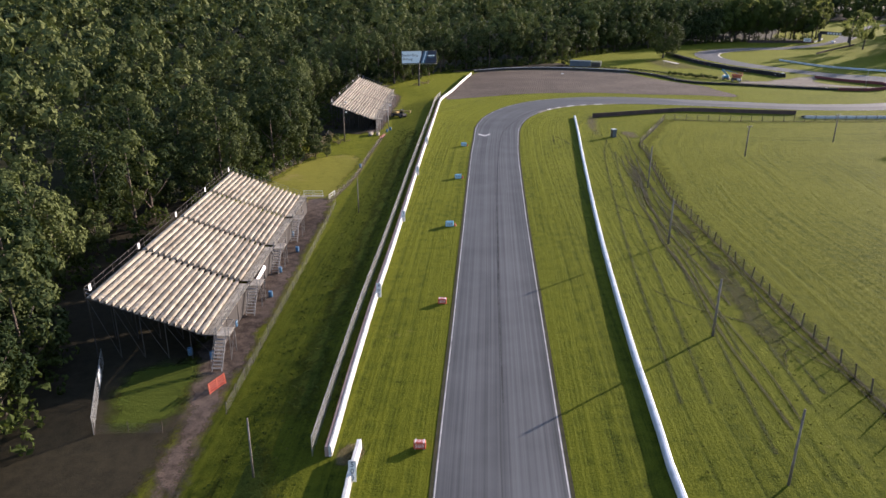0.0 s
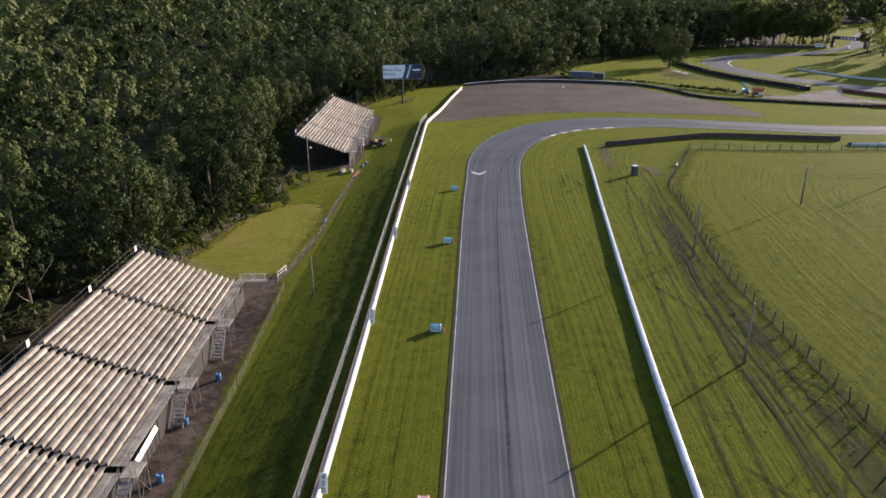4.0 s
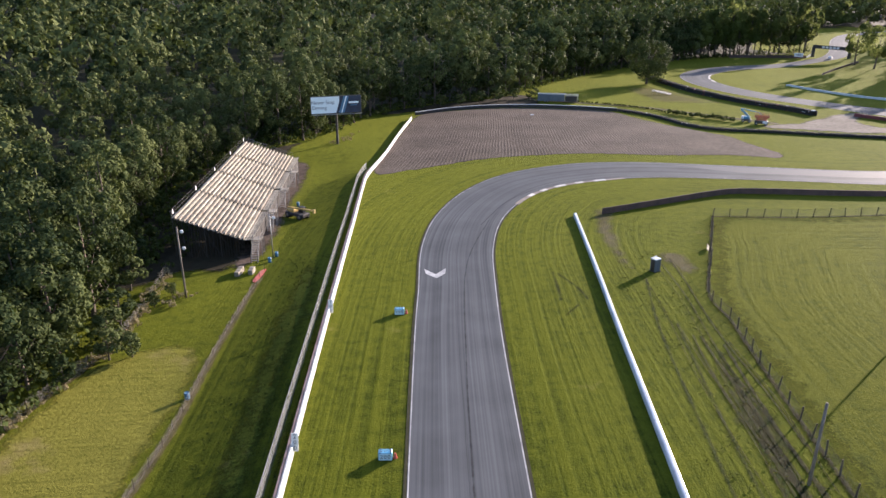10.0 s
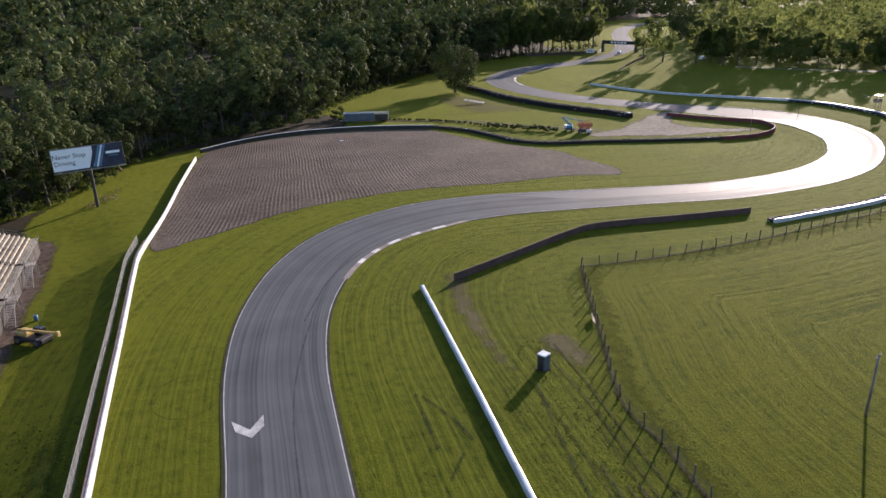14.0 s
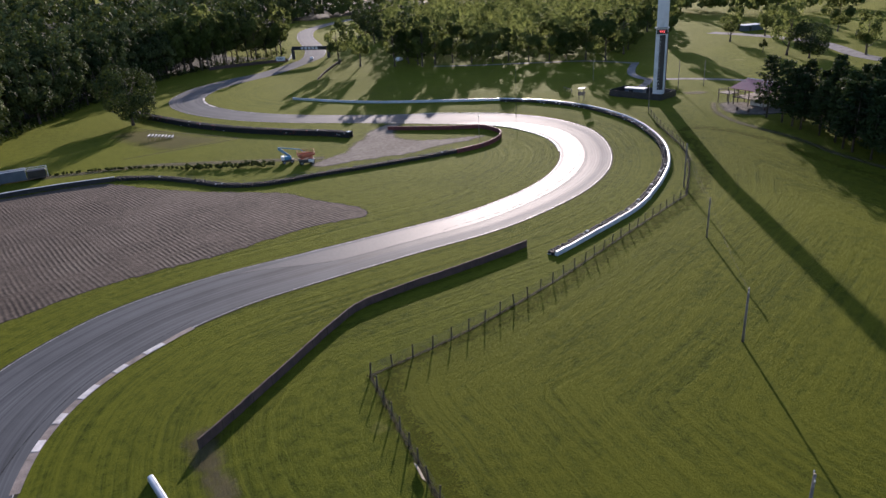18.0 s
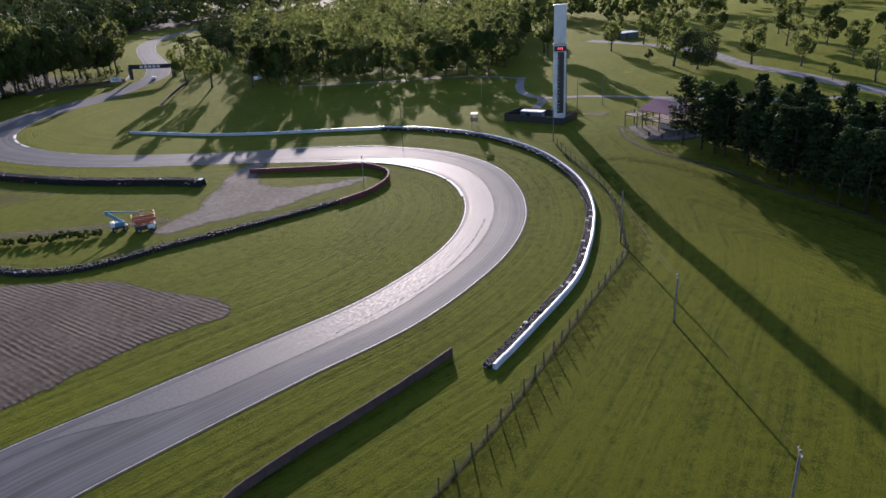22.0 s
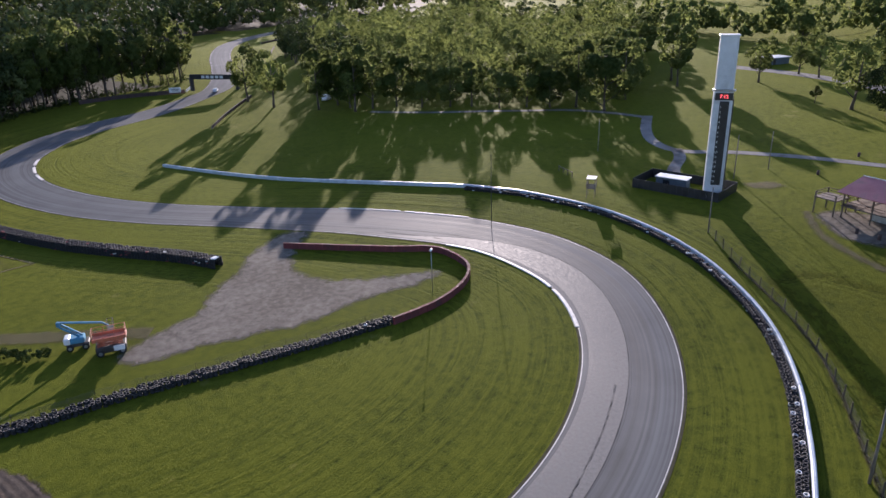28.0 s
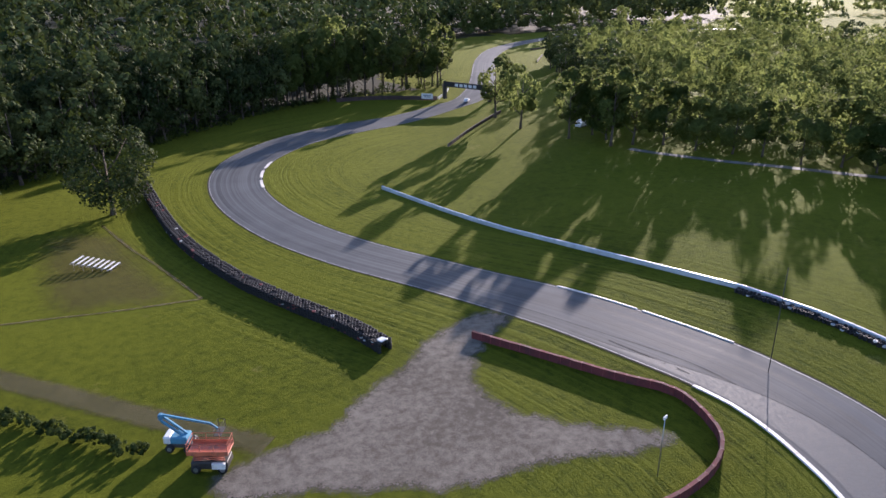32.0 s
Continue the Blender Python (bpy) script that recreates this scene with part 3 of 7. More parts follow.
def strip(name, path, left, right, lift, mat, across=2):
    verts, faces, uvs = ribbon(path, left, right, lift, across)
    me = bpy.data.meshes.new(name)
    me.from_pydata(verts, [], faces)
    uv = me.uv_layers.new(name="UVMap")
    uv.data.foreach_set("uv", [c for f in faces for i in f for c in uvs[i]])
    me.materials.append(mat)
    if me.polygons[0].normal.z < 0:
        me.flip_normals()
    if not isinstance(left, (list, np.ndarray)):
        rim = me.attributes.new("rim", "FLOAT", "POINT")
        rim.data.foreach_set("value", [min(left - q[0], q[0] - right) for q in uvs])
    return new(name, me)


def soft_sheet(name, pts, lift, mat, cell):
    """A draped grid over an outline, with the distance to that outline on its points, by which its material thins out."""
    e = np.array(pts)
    x0, y0 = e.min(0) - cell
    nx_, ny_ = np.ceil((e.max(0) + cell - (x0, y0)) / cell).astype(int) + 1
    px, py = np.meshgrid(x0 + np.arange(nx_) * cell, y0 + np.arange(ny_) * cell)
    px, py = px.ravel(), py.ravel()
    inside = np.zeros(len(px), bool)
    for (xi, yi), (xj, yj) in zip(e, np.roll(e, 1, 0)):
        if yi != yj:
            inside ^= ((yi > py) != (yj > py)) & (px < (xj - xi) * (py - yi) / (yj - yi) + xi)
    dist = np.concatenate([np.sqrt(((px[k:k + 2000, None] - e[None, :, 0]) ** 2 + (py[k:k + 2000, None] - e[None, :, 1]) ** 2).min(1)) for k in range(0, len(px), 2000)])
    dist = np.where(inside, dist, -dist)
    i_, j_ = np.meshgrid(np.arange(nx_ - 1), np.arange(ny_ - 1))
    a_ = (j_ * nx_ + i_).ravel()
    quads = np.stack([a_, a_ + 1, a_ + nx_ + 1, a_ + nx_], 1)
    quads = quads[(dist[quads].max(1) > 0)]
    used, back = np.unique(quads, return_inverse=True)
    me = raw_mesh(name, np.stack([px, py, land(px, py) + lift], 1)[used], back.reshape(-1, 4), mat, True)
    rim = me.attributes.new("rim", "FLOAT", "POINT")
    rim.data.foreach_set("value", dist[used].astype(np.float32))
    return me


def patch(name, outline, lift, mat, label, rag=0.5, cell=2.0, closed_curve=True, seed=1):
    """A draped sheet with a ragged edge."""
    rng = random.Random(seed)
    pts = curve(outline, 1.2, True)[:-1] if closed_curve else outline
    pts = [(x + rag * (noise.noise((x * 0.35, y * 0.35, seed)) + rng.uniform(-0.35, 0.35)), y + rag * (noise.noise((x * 0.35, y * 0.35, seed + 9)) + rng.uniform(-0.35, 0.35))) for x, y in pts]
    if mat.name not in ("red_plastic", "pale_asphalt"):
        return tagged(new(name, soft_sheet(name, pts, lift, mat, min(cell, 5.0) * 0.6)), label, "ground", kind="structure")
    bm = bmesh.new()
    f = bm.faces.new([bm.verts.new((x, y, 0)) for x, y in pts])
    bmesh.ops.triangulate(bm, faces=[f])
    xs, ys = [p[0] for p in pts], [p[1] for p in pts]
    for lo, hi, axis in ((min(xs), max(xs), 0), (min(ys), max(ys), 1)):
        k = lo + cell
        while k < hi:
            co, no = ((k, 0, 0), (1, 0, 0)) if axis == 0 else ((0, k, 0), (0, 1, 0))
            bmesh.ops.bisect_plane(bm, geom=bm.verts[:] + bm.edges[:] + bm.faces[:], plane_co=co, plane_no=no)
            k += cell
    for v in bm.verts:
        v.co.z = gz(v.co.x, v.co.y) + lift
    bmesh.ops.recalc_face_normals(bm, faces=bm.faces[:])
    me = bpy.data.meshes.new(name)
    bm.to_mesh(me)
    bm.free()
    if sum(p.normal.z for p in me.polygons) < 0:
        me.flip_normals()
    me.materials.append(mat)
    rim = me.attributes.new("rim", "FLOAT", "POINT")
    edge = np.array(pts)
    co = np.array([v.co[:2] for v in me.vertices])
    rim.data.foreach_set("value", [float(np.min(np.hypot(edge[:, 0] - q[0], edge[:, 1] - q[1]))) for q in co])
    return tagged(new(name, me), label, "ground", kind="structure")


# edge of the woods, from the south-west round to the north-east
EDGE = [(-48, -70), (-40, 20), (-39.5, 48), (-42.5, 68), (-51, 84), (-50, 126), (-42, 135), (-38.2, 152), (-35.5, 166), (-35, 186), (-42, 204), (-43, 240), (-41, 268), (-31, 284), (-19, 297), (-8, 318), (4, 341), (22, 358), (42, 369), (58, 382), (70, 402), (88, 426),
        (112, 453), (147, 484), (176, 508), (206, 528), (248, 540), (268, 530)]
EDGEC = curve(EDGE, 6.5)


def in_woods(x, y):
    """Whether a place lies behind the edge of the western and northern woods."""
    inside = False
    poly = EDGEC + [(268, 580), (300, 640), (360, 700), (430, 730), (560, 720), (640, 700), (900, 900), (900, 1400), (-900, 1400), (-900, -70)]
    j = len(poly) - 1
    for i in range(len(poly)):
        (xi, yi), (xj, yj) = poly[i], poly[j]
        if (yi > y) != (yj > y) and x < (xj - xi) * (y - yi) / (yj - yi) + xi:
            inside = not inside
        j = i
    return inside


def wooded(x, y):
    """1 for the places well behind the edge of the woods, 0 for others."""
    poly = np.array(EDGEC + [(268, 580), (300, 640), (360, 700), (430, 730), (560, 720), (640, 700), (900, 900), (900, 1400), (-900, 1400), (-900, -70)])
    x, y = x + 4, y - 4
    inside = np.zeros(len(x), bool)
    for (xi, yi), (xj, yj) in zip(poly, np.roll(poly, 1, 0)):
        if yi != yj:
            inside ^= ((yi > y) != (yj > y)) & (x < (xj - xi) * (y - yi) / (yj - yi) + xi)
    return inside.astype(np.int32)


# ---- track line: x, y, width ----
TRACK = [(1.0, -60, 11.4), (2.5, 0, 11.4), (5.0, 46, 11.3), (6.8, 75, 11.2), (9.6, 120, 11.2), (12.6, 165, 11.6), (14.3, 185, 11.9), (16.4, 205, 12.8), (20.8, 222.3, 13.4), (28.9, 238.2, 14.4),
         (39.8, 249.0, 15.8), (55.0, 255.0, 16.8), (70.0, 255.4, 15.0), (86.3, 251.9, 13.6), (102.3, 248.0, 12.7), (120.1, 243.6, 12.6), (137.5, 242.8, 12.2), (152, 244.6, 12.4), (166.1, 249.5, 12.9),
         (178, 257.0, 13.0), (187, 267.0, 13.4), (191.6, 279.0, 13.2), (192.6, 292.0, 12.0), (189.8, 308.0, 12.8), (184.6, 326.0, 13.2), (175.2, 345.0, 13.0), (164.8, 364.0, 13.0), (157.6, 383.0, 13.2),
         (154.2, 404.0, 13.2), (155.2, 423.0, 13.4)]
TRACK += [(160.5, 440.0, 14.0), (170.0, 454.0, 14.6), (186.0, 468.0, 15.0), (208.0, 477.5, 15.6), (232.0, 483.0, 15.0), (252.0, 488.5, 14.0), (266.0, 494.0, 13.0), (284.0, 515.0, 12.0), (304.0, 546.0, 11.5),
          (333.0, 592.0, 11.5), (366.0, 634.0, 12.0), (400.0, 660.0, 12.5), (442.0, 678.0, 12.5), (490.0, 684.0, 12.5), (540.0, 676.0, 11.5), (600.0, 640.0, 11.5)]
ROAD = curve(TRACK, 2.0)
_cut = [min(range(len(ROAD)), key=lambda i: math.dist(ROAD[i], q[:2])) for q in TRACK]
WIDTH = np.interp(range(len(ROAD)), _cut, [q[2] for q in TRACK])

# ---- ground ----
xs = np.unique(np.concatenate([np.linspace(-3200, -400, 15), np.linspace(-400, -100, 26), np.arange(-100, 545, 4.0), np.linspace(545, 900, 24), np.linspace(900, 3500, 14)]))
ys = np.unique(np.concatenate([np.linspace(-2500, -200, 10), np.linspace(-200, -40, 12), np.arange(-40, 725, 4.0), np.linspace(725, 1200, 30), np.linspace(1200, 3600, 13)]))
gx, gy = np.meshgrid(xs, ys)
gv = np.stack([gx.ravel(), gy.ravel(), land(gx, gy).ravel()], 1)
nx, ny = len(xs), len(ys)
ii, jj = np.meshgrid(np.arange(nx - 1), np.arange(ny - 1))
a = (jj * nx + ii).ravel()
ground = new("ground", raw_mesh("ground", gv, np.stack([a, a + 1, a + nx + 1, a + nx], 1), GRASS, True))
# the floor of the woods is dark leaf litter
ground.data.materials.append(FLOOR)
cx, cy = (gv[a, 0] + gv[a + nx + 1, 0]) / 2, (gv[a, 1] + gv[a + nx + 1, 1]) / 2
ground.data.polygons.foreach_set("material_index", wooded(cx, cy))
tagged(ground, "mown green grass over a gentle valley floor", "ground", kind="structure")
# mowing lines run alongside the track: distance from it and length along it
road_np = np.array(ROAD)
road_s = np.concatenate([[0], np.cumsum(np.linalg.norm(np.diff(road_np, axis=0), axis=1))])
verge = np.zeros((len(gv), 3), np.float32)
for lo in range(0, len(gv), 4000):
    q = gv[lo:lo + 4000, :2]
    d = np.linalg.norm(q[:, None, :] - road_np[None, :, :], axis=2)
    k = d.argmin(1)
    verge[lo:lo + 4000, 0], verge[lo:lo + 4000, 1] = d[np.arange(len(q)), k], road_s[k]
at = ground.data.attributes.new("verge", "FLOAT_VECTOR", "POINT")
at.data.foreach_set("vector", verge.ravel())

road = strip("road", ROAD, list(WIDTH / 2), list(-WIDTH / 2), 0.05, ASPHALT, 6)
tagged(road, "grey asphalt race track with dark seams and tyre streaks", "road", kind="structure")


def side_line(name, i0, i1, side, inset=0.12, wide=0.11):
    p, w = ROAD[i0:i1], WIDTH[i0:i1]
    o = strip(name, p, list(side * (w / 2 - inset + wide / 2)), list(side * (w / 2 - inset - wide / 2)), 0.058, LINE, 1)
    return tagged(o, "thin worn white edge line painted on asphalt", "road marking", kind="structure")


for nm, sd in (("soil_edge_1", 1), ("soil_edge_2", -1)):
    n_ = len(ROAD) - 60
    w_ = WIDTH[:n_] / 2
    o = strip(nm, ROAD[:n_], list(sd * w_ + (0.34 if sd > 0 else 0.0)), list(sd * w_ - (0.0 if sd > 0 else 0.34)), 0.042, EDGESOIL, 1)
    tagged(o, "dark soil lip along the edge of the asphalt", "road edge", kind="structure")


def near(x, y):
    return min(range(len(ROAD)), key=lambda i: math.dist(ROAD[i], (x, y)))


side_line("edge_line_1", 0, near(490, 684), 1)
side_line("edge_line_2", 0, near(490, 684), -1)


def kerb(i0, i1, side, inset, wide, label, pieces=0, gap=0.0):
    """A low concrete kerb at the road's edge, whole or in slabs."""
    p, w = ROAD[i0:i1], WIDTH[i0:i1]
    t = tangents(p)
    path = [(x - ty * side * (v / 2 - inset), y + tx * side * (v / 2 - inset)) for (x, y), (tx, ty), v in zip(p, t, w)]
    path = curve(path, 1.0)
    k = thing("kerb", label, "kerb", kind="structure")
    n = pieces or 1
    for j in range(n):
        a, b = int(j * len(path) / n), int((j + 1 - gap) * len(path) / n)
        seg = path[a:max(a + 2, b + 1)]
        h = wide / 2
        part("kerb_slab", sweep(seg, [(-h, 0.02), (-h + 0.1, 0.09), (h - 0.1, 0.13), (h, 0.02)]), KERB, k)
    return k


kerb(near(27, 240), near(57, 256), -1, 0.1, 1.0, "white concrete kerb slabs along the inside of a bend", 5, 0.52)
kerb_bed = strip("kerb_bed", ROAD[near(24, 232):near(62, 256)], [-w / 2 + 0.55 for w in WIDTH[near(24, 232):near(62, 256)]], [-w / 2 - 0.45 for w in WIDTH[near(24, 232):near(62, 256)]], 0.062, OLDKERB, 2)
tagged(kerb_bed, "stained brownish concrete bed between white kerb slabs", "kerb", kind="structure")
kerb(near(178, 257), near(192, 300), 1, 0.0, 0.75, "worn white concrete kerb along the inside of the bend", 3, 0.05)
kerb(near(190, 300), near(182, 331), -1, -0.2, 0.5, "pale concrete kerb along the outside of the road", 2, 0.04)
kerb(near(155, 418), near(166, 449), -1, 0.2, 0.9, "pale concrete kerb slabs inside the bend", 3, 0.3)
# the inner lane through the hairpin is an older, paler surface with a tar seam along its edge
lane_a, lane_b = near(72, 255), near(186, 321)
lane_n = lane_b - lane_a
lane_u = np.linspace(0, 1, lane_n)
seam_off = 5.4 - (5.6 + 0.5 * np.sin(lane_u * 9.0)) * smooth(0, 0.12, lane_u) * smooth(1.0, 0.72, lane_u)
lane = strip("asphalt_patch", ROAD[lane_a:lane_b], list(np.full(lane_n, 5.5)), list(seam_off), 0.056, LIGHTLANE, 3)
tagged(lane, "paler resurfaced lane in the asphalt", "road", kind="structure")
seam_w = np.array([0.035 + 0.06 * abs(noise.noise((i * 0.7, 3.0, 1.0))) for i in range(lane_n)])
tagged(strip("tar_seam", ROAD[lane_a:lane_b], list(seam_off + seam_w), list(seam_off - seam_w), 0.06, SEAM, 1), "thin dark tar seam in the asphalt", "road marking", kind="structure")
# tar seams and skid marks on the asphalt
for i, (pts, w) in enumerate((([(112, 246), (132, 243.4), (150, 246), (166, 251.5), (178, 259.5), (187, 271)], 0.16), ([(186, 272), (190, 284), (189.5, 300), (184, 318), (178, 333)], 0.22), ([(187.5, 286), (187.4, 298), (184.6, 312)], 0.3), ([(8, 90), (10.6, 130), (13.4, 165), (17, 196), (24, 219)], 0.2), ([(22, 216), (31, 233), (45, 245), (62, 250)], 0.22), ([(6.2, 60), (8.0, 92), (9.4, 110)], 0.16))):
    o = strip("skid_mark" + (f".{i:03d}" if i else ""), curve(pts, 1.5), w, -w, 0.056, SKID, 4)
    tagged(o, "dark rubber streak along the asphalt", "skid mark", kind="structure")
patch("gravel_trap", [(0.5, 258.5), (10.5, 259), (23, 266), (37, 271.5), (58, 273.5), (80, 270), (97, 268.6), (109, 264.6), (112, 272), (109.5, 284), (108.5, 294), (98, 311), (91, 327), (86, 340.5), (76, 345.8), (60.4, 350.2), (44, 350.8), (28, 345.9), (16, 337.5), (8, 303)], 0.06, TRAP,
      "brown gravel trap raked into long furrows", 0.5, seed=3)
patch("field", [(68.5, 219), (90, 217.5), (110, 217.8), (130, 219), (156, 220.4), (166, 223), (178, 228.6), (190, 236.6), (199, 246), (209, 240), (208, 224), (202.5, 211), (196, 200), (188.5, 184), (182, 172), (178, 150), (150, 40), (130, -60), (70, -80), (41, -40), (40.5, 60), (41.5, 120), (42.5, 133), (44.5, 145), (46.5, 158), (49.5, 180), (57, 198)], 0.05, FIELD,
      "pale green mown field with fine mowing lines", 0.3, cell=5, seed=5)
patch("gravel_apron", [(174, 331), (163, 328), (155, 322), (148, 318.5), (141, 313), (135, 312.5), (126, 309.6), (127, 304), (135, 301), (143, 297.5), (150, 294), (162, 292.6), (171, 289.5), (177, 289), (177.5, 292), (170, 298.5), (164.5, 305), (163.5, 312), (168, 318.5), (173, 322), (178, 326)], 0.06, APRON,
      "dusty grey gravel apron beside the track", 0.7, seed=7)
dt = strip("dirt_track", curve([(60, 372), (84, 358), (100, 349), (112, 336.5), (123.5, 323.5), (134, 312)], 1.5), 2.7, -2.7, 0.055, TRACKLANE, 10)
tagged(dt, "worn earth vehicle track across grass", "path", kind="structure")
patch("bare_earth", [(-25.5, 40), (-21.4, 40), (-21.8, 58), (-21.4, 78), (-21.0, 105), (-21.0, 133), (-27, 136), (-29.5, 128), (-29, 100), (-30, 74), (-26.6, 58)], 0.055, DIRT, "bare brown earth path below the grandstand", 0.5, seed=11)
patch("bare_earth.001", [(-23, 202), (-17.5, 205), (-16, 225), (-15.4, 245), (-15, 268), (-18, 275), (-22, 270), (-23, 230)], 0.055, DIRT, "bare brown earth below the far grandstand", 0.5, seed=12)
patch("dry_lawn", [(-22, 134), (-20.2, 152), (-18.8, 166), (-22, 174), (-29, 173), (-34.5, 166), (-37.5, 152), (-40, 137), (-31, 132.5)], 0.05, YELLOW, "yellowed dry lawn between woods and fence", 0.8, seed=13)
patch("leaf_litter", [(-46, 30), (-27, 34), (-25, 48), (-24.5, 60), (-27, 66), (-28.5, 80), (-33, 100), (-36, 126), (-41, 132), (-62, 130), (-64, 84), (-60, 40)], 0.05, SHADELITTER, "leaf litter behind the grandstand, darkened to hold the shade there", 0.6, seed=16)
# dark grass colour here stands for a shadow across the bank
patch("rough_grass.001", [(-20.5, 36), (-12, 36), (-12.5, 46), (-15, 54), (-19.5, 56)], 0.05, LUSH, "grass beside the wall coloured dark for a shadow lying there", 0.6, seed=17)
patch("rough_grass.002", [(-33, 56.6), (-27, 56.8), (-25.2, 62), (-26.2, 71), (-31, 71.5), (-36, 67)], 0.058, LUSH, "rough grass with brown litter before the grandstand", 0.6, seed=20)
patch("leaf_litter.001", [(-30, 199), (-21, 202), (-20, 240), (-20, 268), (-22, 284), (-19, 296), (-31, 286), (-44, 268), (-46, 240), (-45, 204), (-37, 192)], 0.05, SHADELITTER, "leaf litter behind the far grandstand, darkened to hold the shade of the stand", 0.6, seed=18)
patch("leaf_litter.002", [(6, 338.5), (22, 349), (44, 355.5), (62, 356), (66, 372), (60, 384), (42, 372), (22, 362), (2, 344)], 0.05, SHADELITTER, "dark litter and weeds between barrier and woods", 0.6, seed=19)
patch("dry_grass", [(107, 396), (109, 362), (122, 356), (135, 356), (132, 376), (129, 395), (122, 404), (112, 404)], 0.05, DRYPATCH, "brownish dry grass round the small bleacher", 0.8, seed=71)
for i, pts in enumerate(([(122.5, 405), (126, 389), (129.8, 376), (134.7, 356.5)], [(100, 362.5), (111.6, 360.3), (122.3, 358.1), (134.7, 356.5)])):
    tagged(strip("foot_path" + (f".{i:03d}" if i else ""), curve(pts, 1.2), 0.6, -0.6, 0.06, STRAW, 6), "narrow worn path through grass", "path", kind="structure")
patch("rough_bank", [(-11.6, 56), (-11.0, 80), (-9.7, 106), (-7.5, 154), (-5.7, 192), (-8.5, 201), (-12.5, 190), (-14, 154), (-15.6, 106), (-16.6, 80), (-17, 60)], 0.05, BANK, "dark rough grass on the bank behind the wall", 0.8, seed=81)
patch("worn_ground", [(46.5, 224.5), (43.5, 216), (41.6, 204), (42, 192), (44.2, 191), (46, 203), (48, 214), (50.5, 223)], 0.055, TRACKDIRT, "worn bare patch by the end of the wall", 0.8, seed=14)
patch("worn_ground.001", [(49, 193), (51.5, 188), (54.5, 190), (55.5, 196), (52.5, 200), (49.5, 198.5)], 0.055, TRACKDIRT, "trampled bare patch in the grass", 0.8, seed=15)
for i, pts in enumerate(([(24, 60), (29, 100), (35, 140), (40, 170), (44.5, 188)], [(27, 60), (31.5, 95), (37.5, 140), (43, 172)], [(30, 52), (35, 92), (40, 130), (45.5, 165)], [(34, 70), (38.5, 104), (42, 130)], [(29, 88), (33, 82), (40, 76), (43, 66)], [(33, 128), (37, 118), (42, 110)], [(29.2, 181), (29.9, 186.8), (30.4, 191.8)], [(31.0, 191), (32.8, 185), (33.2, 181)], [(28.6, 176), (31.5, 179.5)], [(37, 60), (40, 92), (42.6, 122)], [(39.4, 62), (42, 98)], [(34.5, 95), (38.5, 130), (43.4, 160)], [(36, 84), (39, 88), (42.5, 84)], [(37.5, 100), (41, 103), (43, 100)])):
    o = strip("wheel_rut" + (f".{i:03d}" if i else ""), curve(pts, 1.2), 0.5, -0.5, 0.05, LUSHRUT, 6)
    tagged(o, "dark wheel rut pressed into the grass", "rut", kind="structure")
RUTS = random.Random(23)
ring_mark = [(5.4 + 3.9 * math.cos(k * 0.35), 202.0 + 4.8 * math.sin(k * 0.35)) for k in range(17)]
tagged(strip("tyre_ring", curve(ring_mark, 0.6), 0.17, -0.17, 0.06, DARKRUT, 4), "round wheel mark pressed into the verge", "rut", kind="structure")
for i in range(26):
    f, y0 = RUTS.uniform(0.34, 0.97) ** 0.8, RUTS.uniform(48, 150)
    y1 = min(196.0, y0 + RUTS.uniform(25, 75))
    wob, pts = RUTS.uniform(0, 9), []
    for k in range(7):
        y = y0 + (y1 - y0) * k / 6
        lo, hi = 22.3 + (y - 75) * 0.1345, 44.0 + max(0.0, y - 128) * 0.115
        pts.append((lo + (hi - lo) * f + 0.35 * math.sin(wob + k * 1.3), y))
    w = RUTS.uniform(0.16, 0.34)
    tagged(strip("rut_line" + (f".{i:03d}" if i else ""), curve(pts, 1.0), w, -w, 0.062 + 0.0006 * i, DARKRUT, 4), "narrow dark rut pressed into long grass", "rut", kind="structure")
for i in range(12):
    y = RUTS.uniform(55, 165)
    hi = 43.6 + max(0.0, y - 128) * 0.115
    a_ = RUTS.uniform(2.5, 6.5)
    pts = [(hi - a_, y + RUTS.uniform(-7, 7)), (hi - a_ * 0.6, y + RUTS.uniform(-2, 2)), (hi - 0.4, y + RUTS.uniform(-6, 6))]
    tagged(strip("rut_line" + f".{i + 26:03d}", curve(pts, 0.8), 0.22, -0.22, 0.08 + 0.0006 * i, DARKRUT, 4), "dark wheel rut curving across the rough grass", "rut", kind="structure")
for i, pts in enumerate(([(40.5, 104), (38.2, 92), (36.5, 76), (38.5, 66), (41.5, 76), (43, 96)], [(42, 130), (38.5, 118), (40, 104), (43.6, 112)], [(43.5, 160), (40, 148), (42, 140), (46, 152)])):
    patch("weed_patch" + (f".{i:03d}" if i else ""), pts, 0.055, LUSHPATCH, "dark rough weeds along the field fence", 1.0, seed=60 + i)
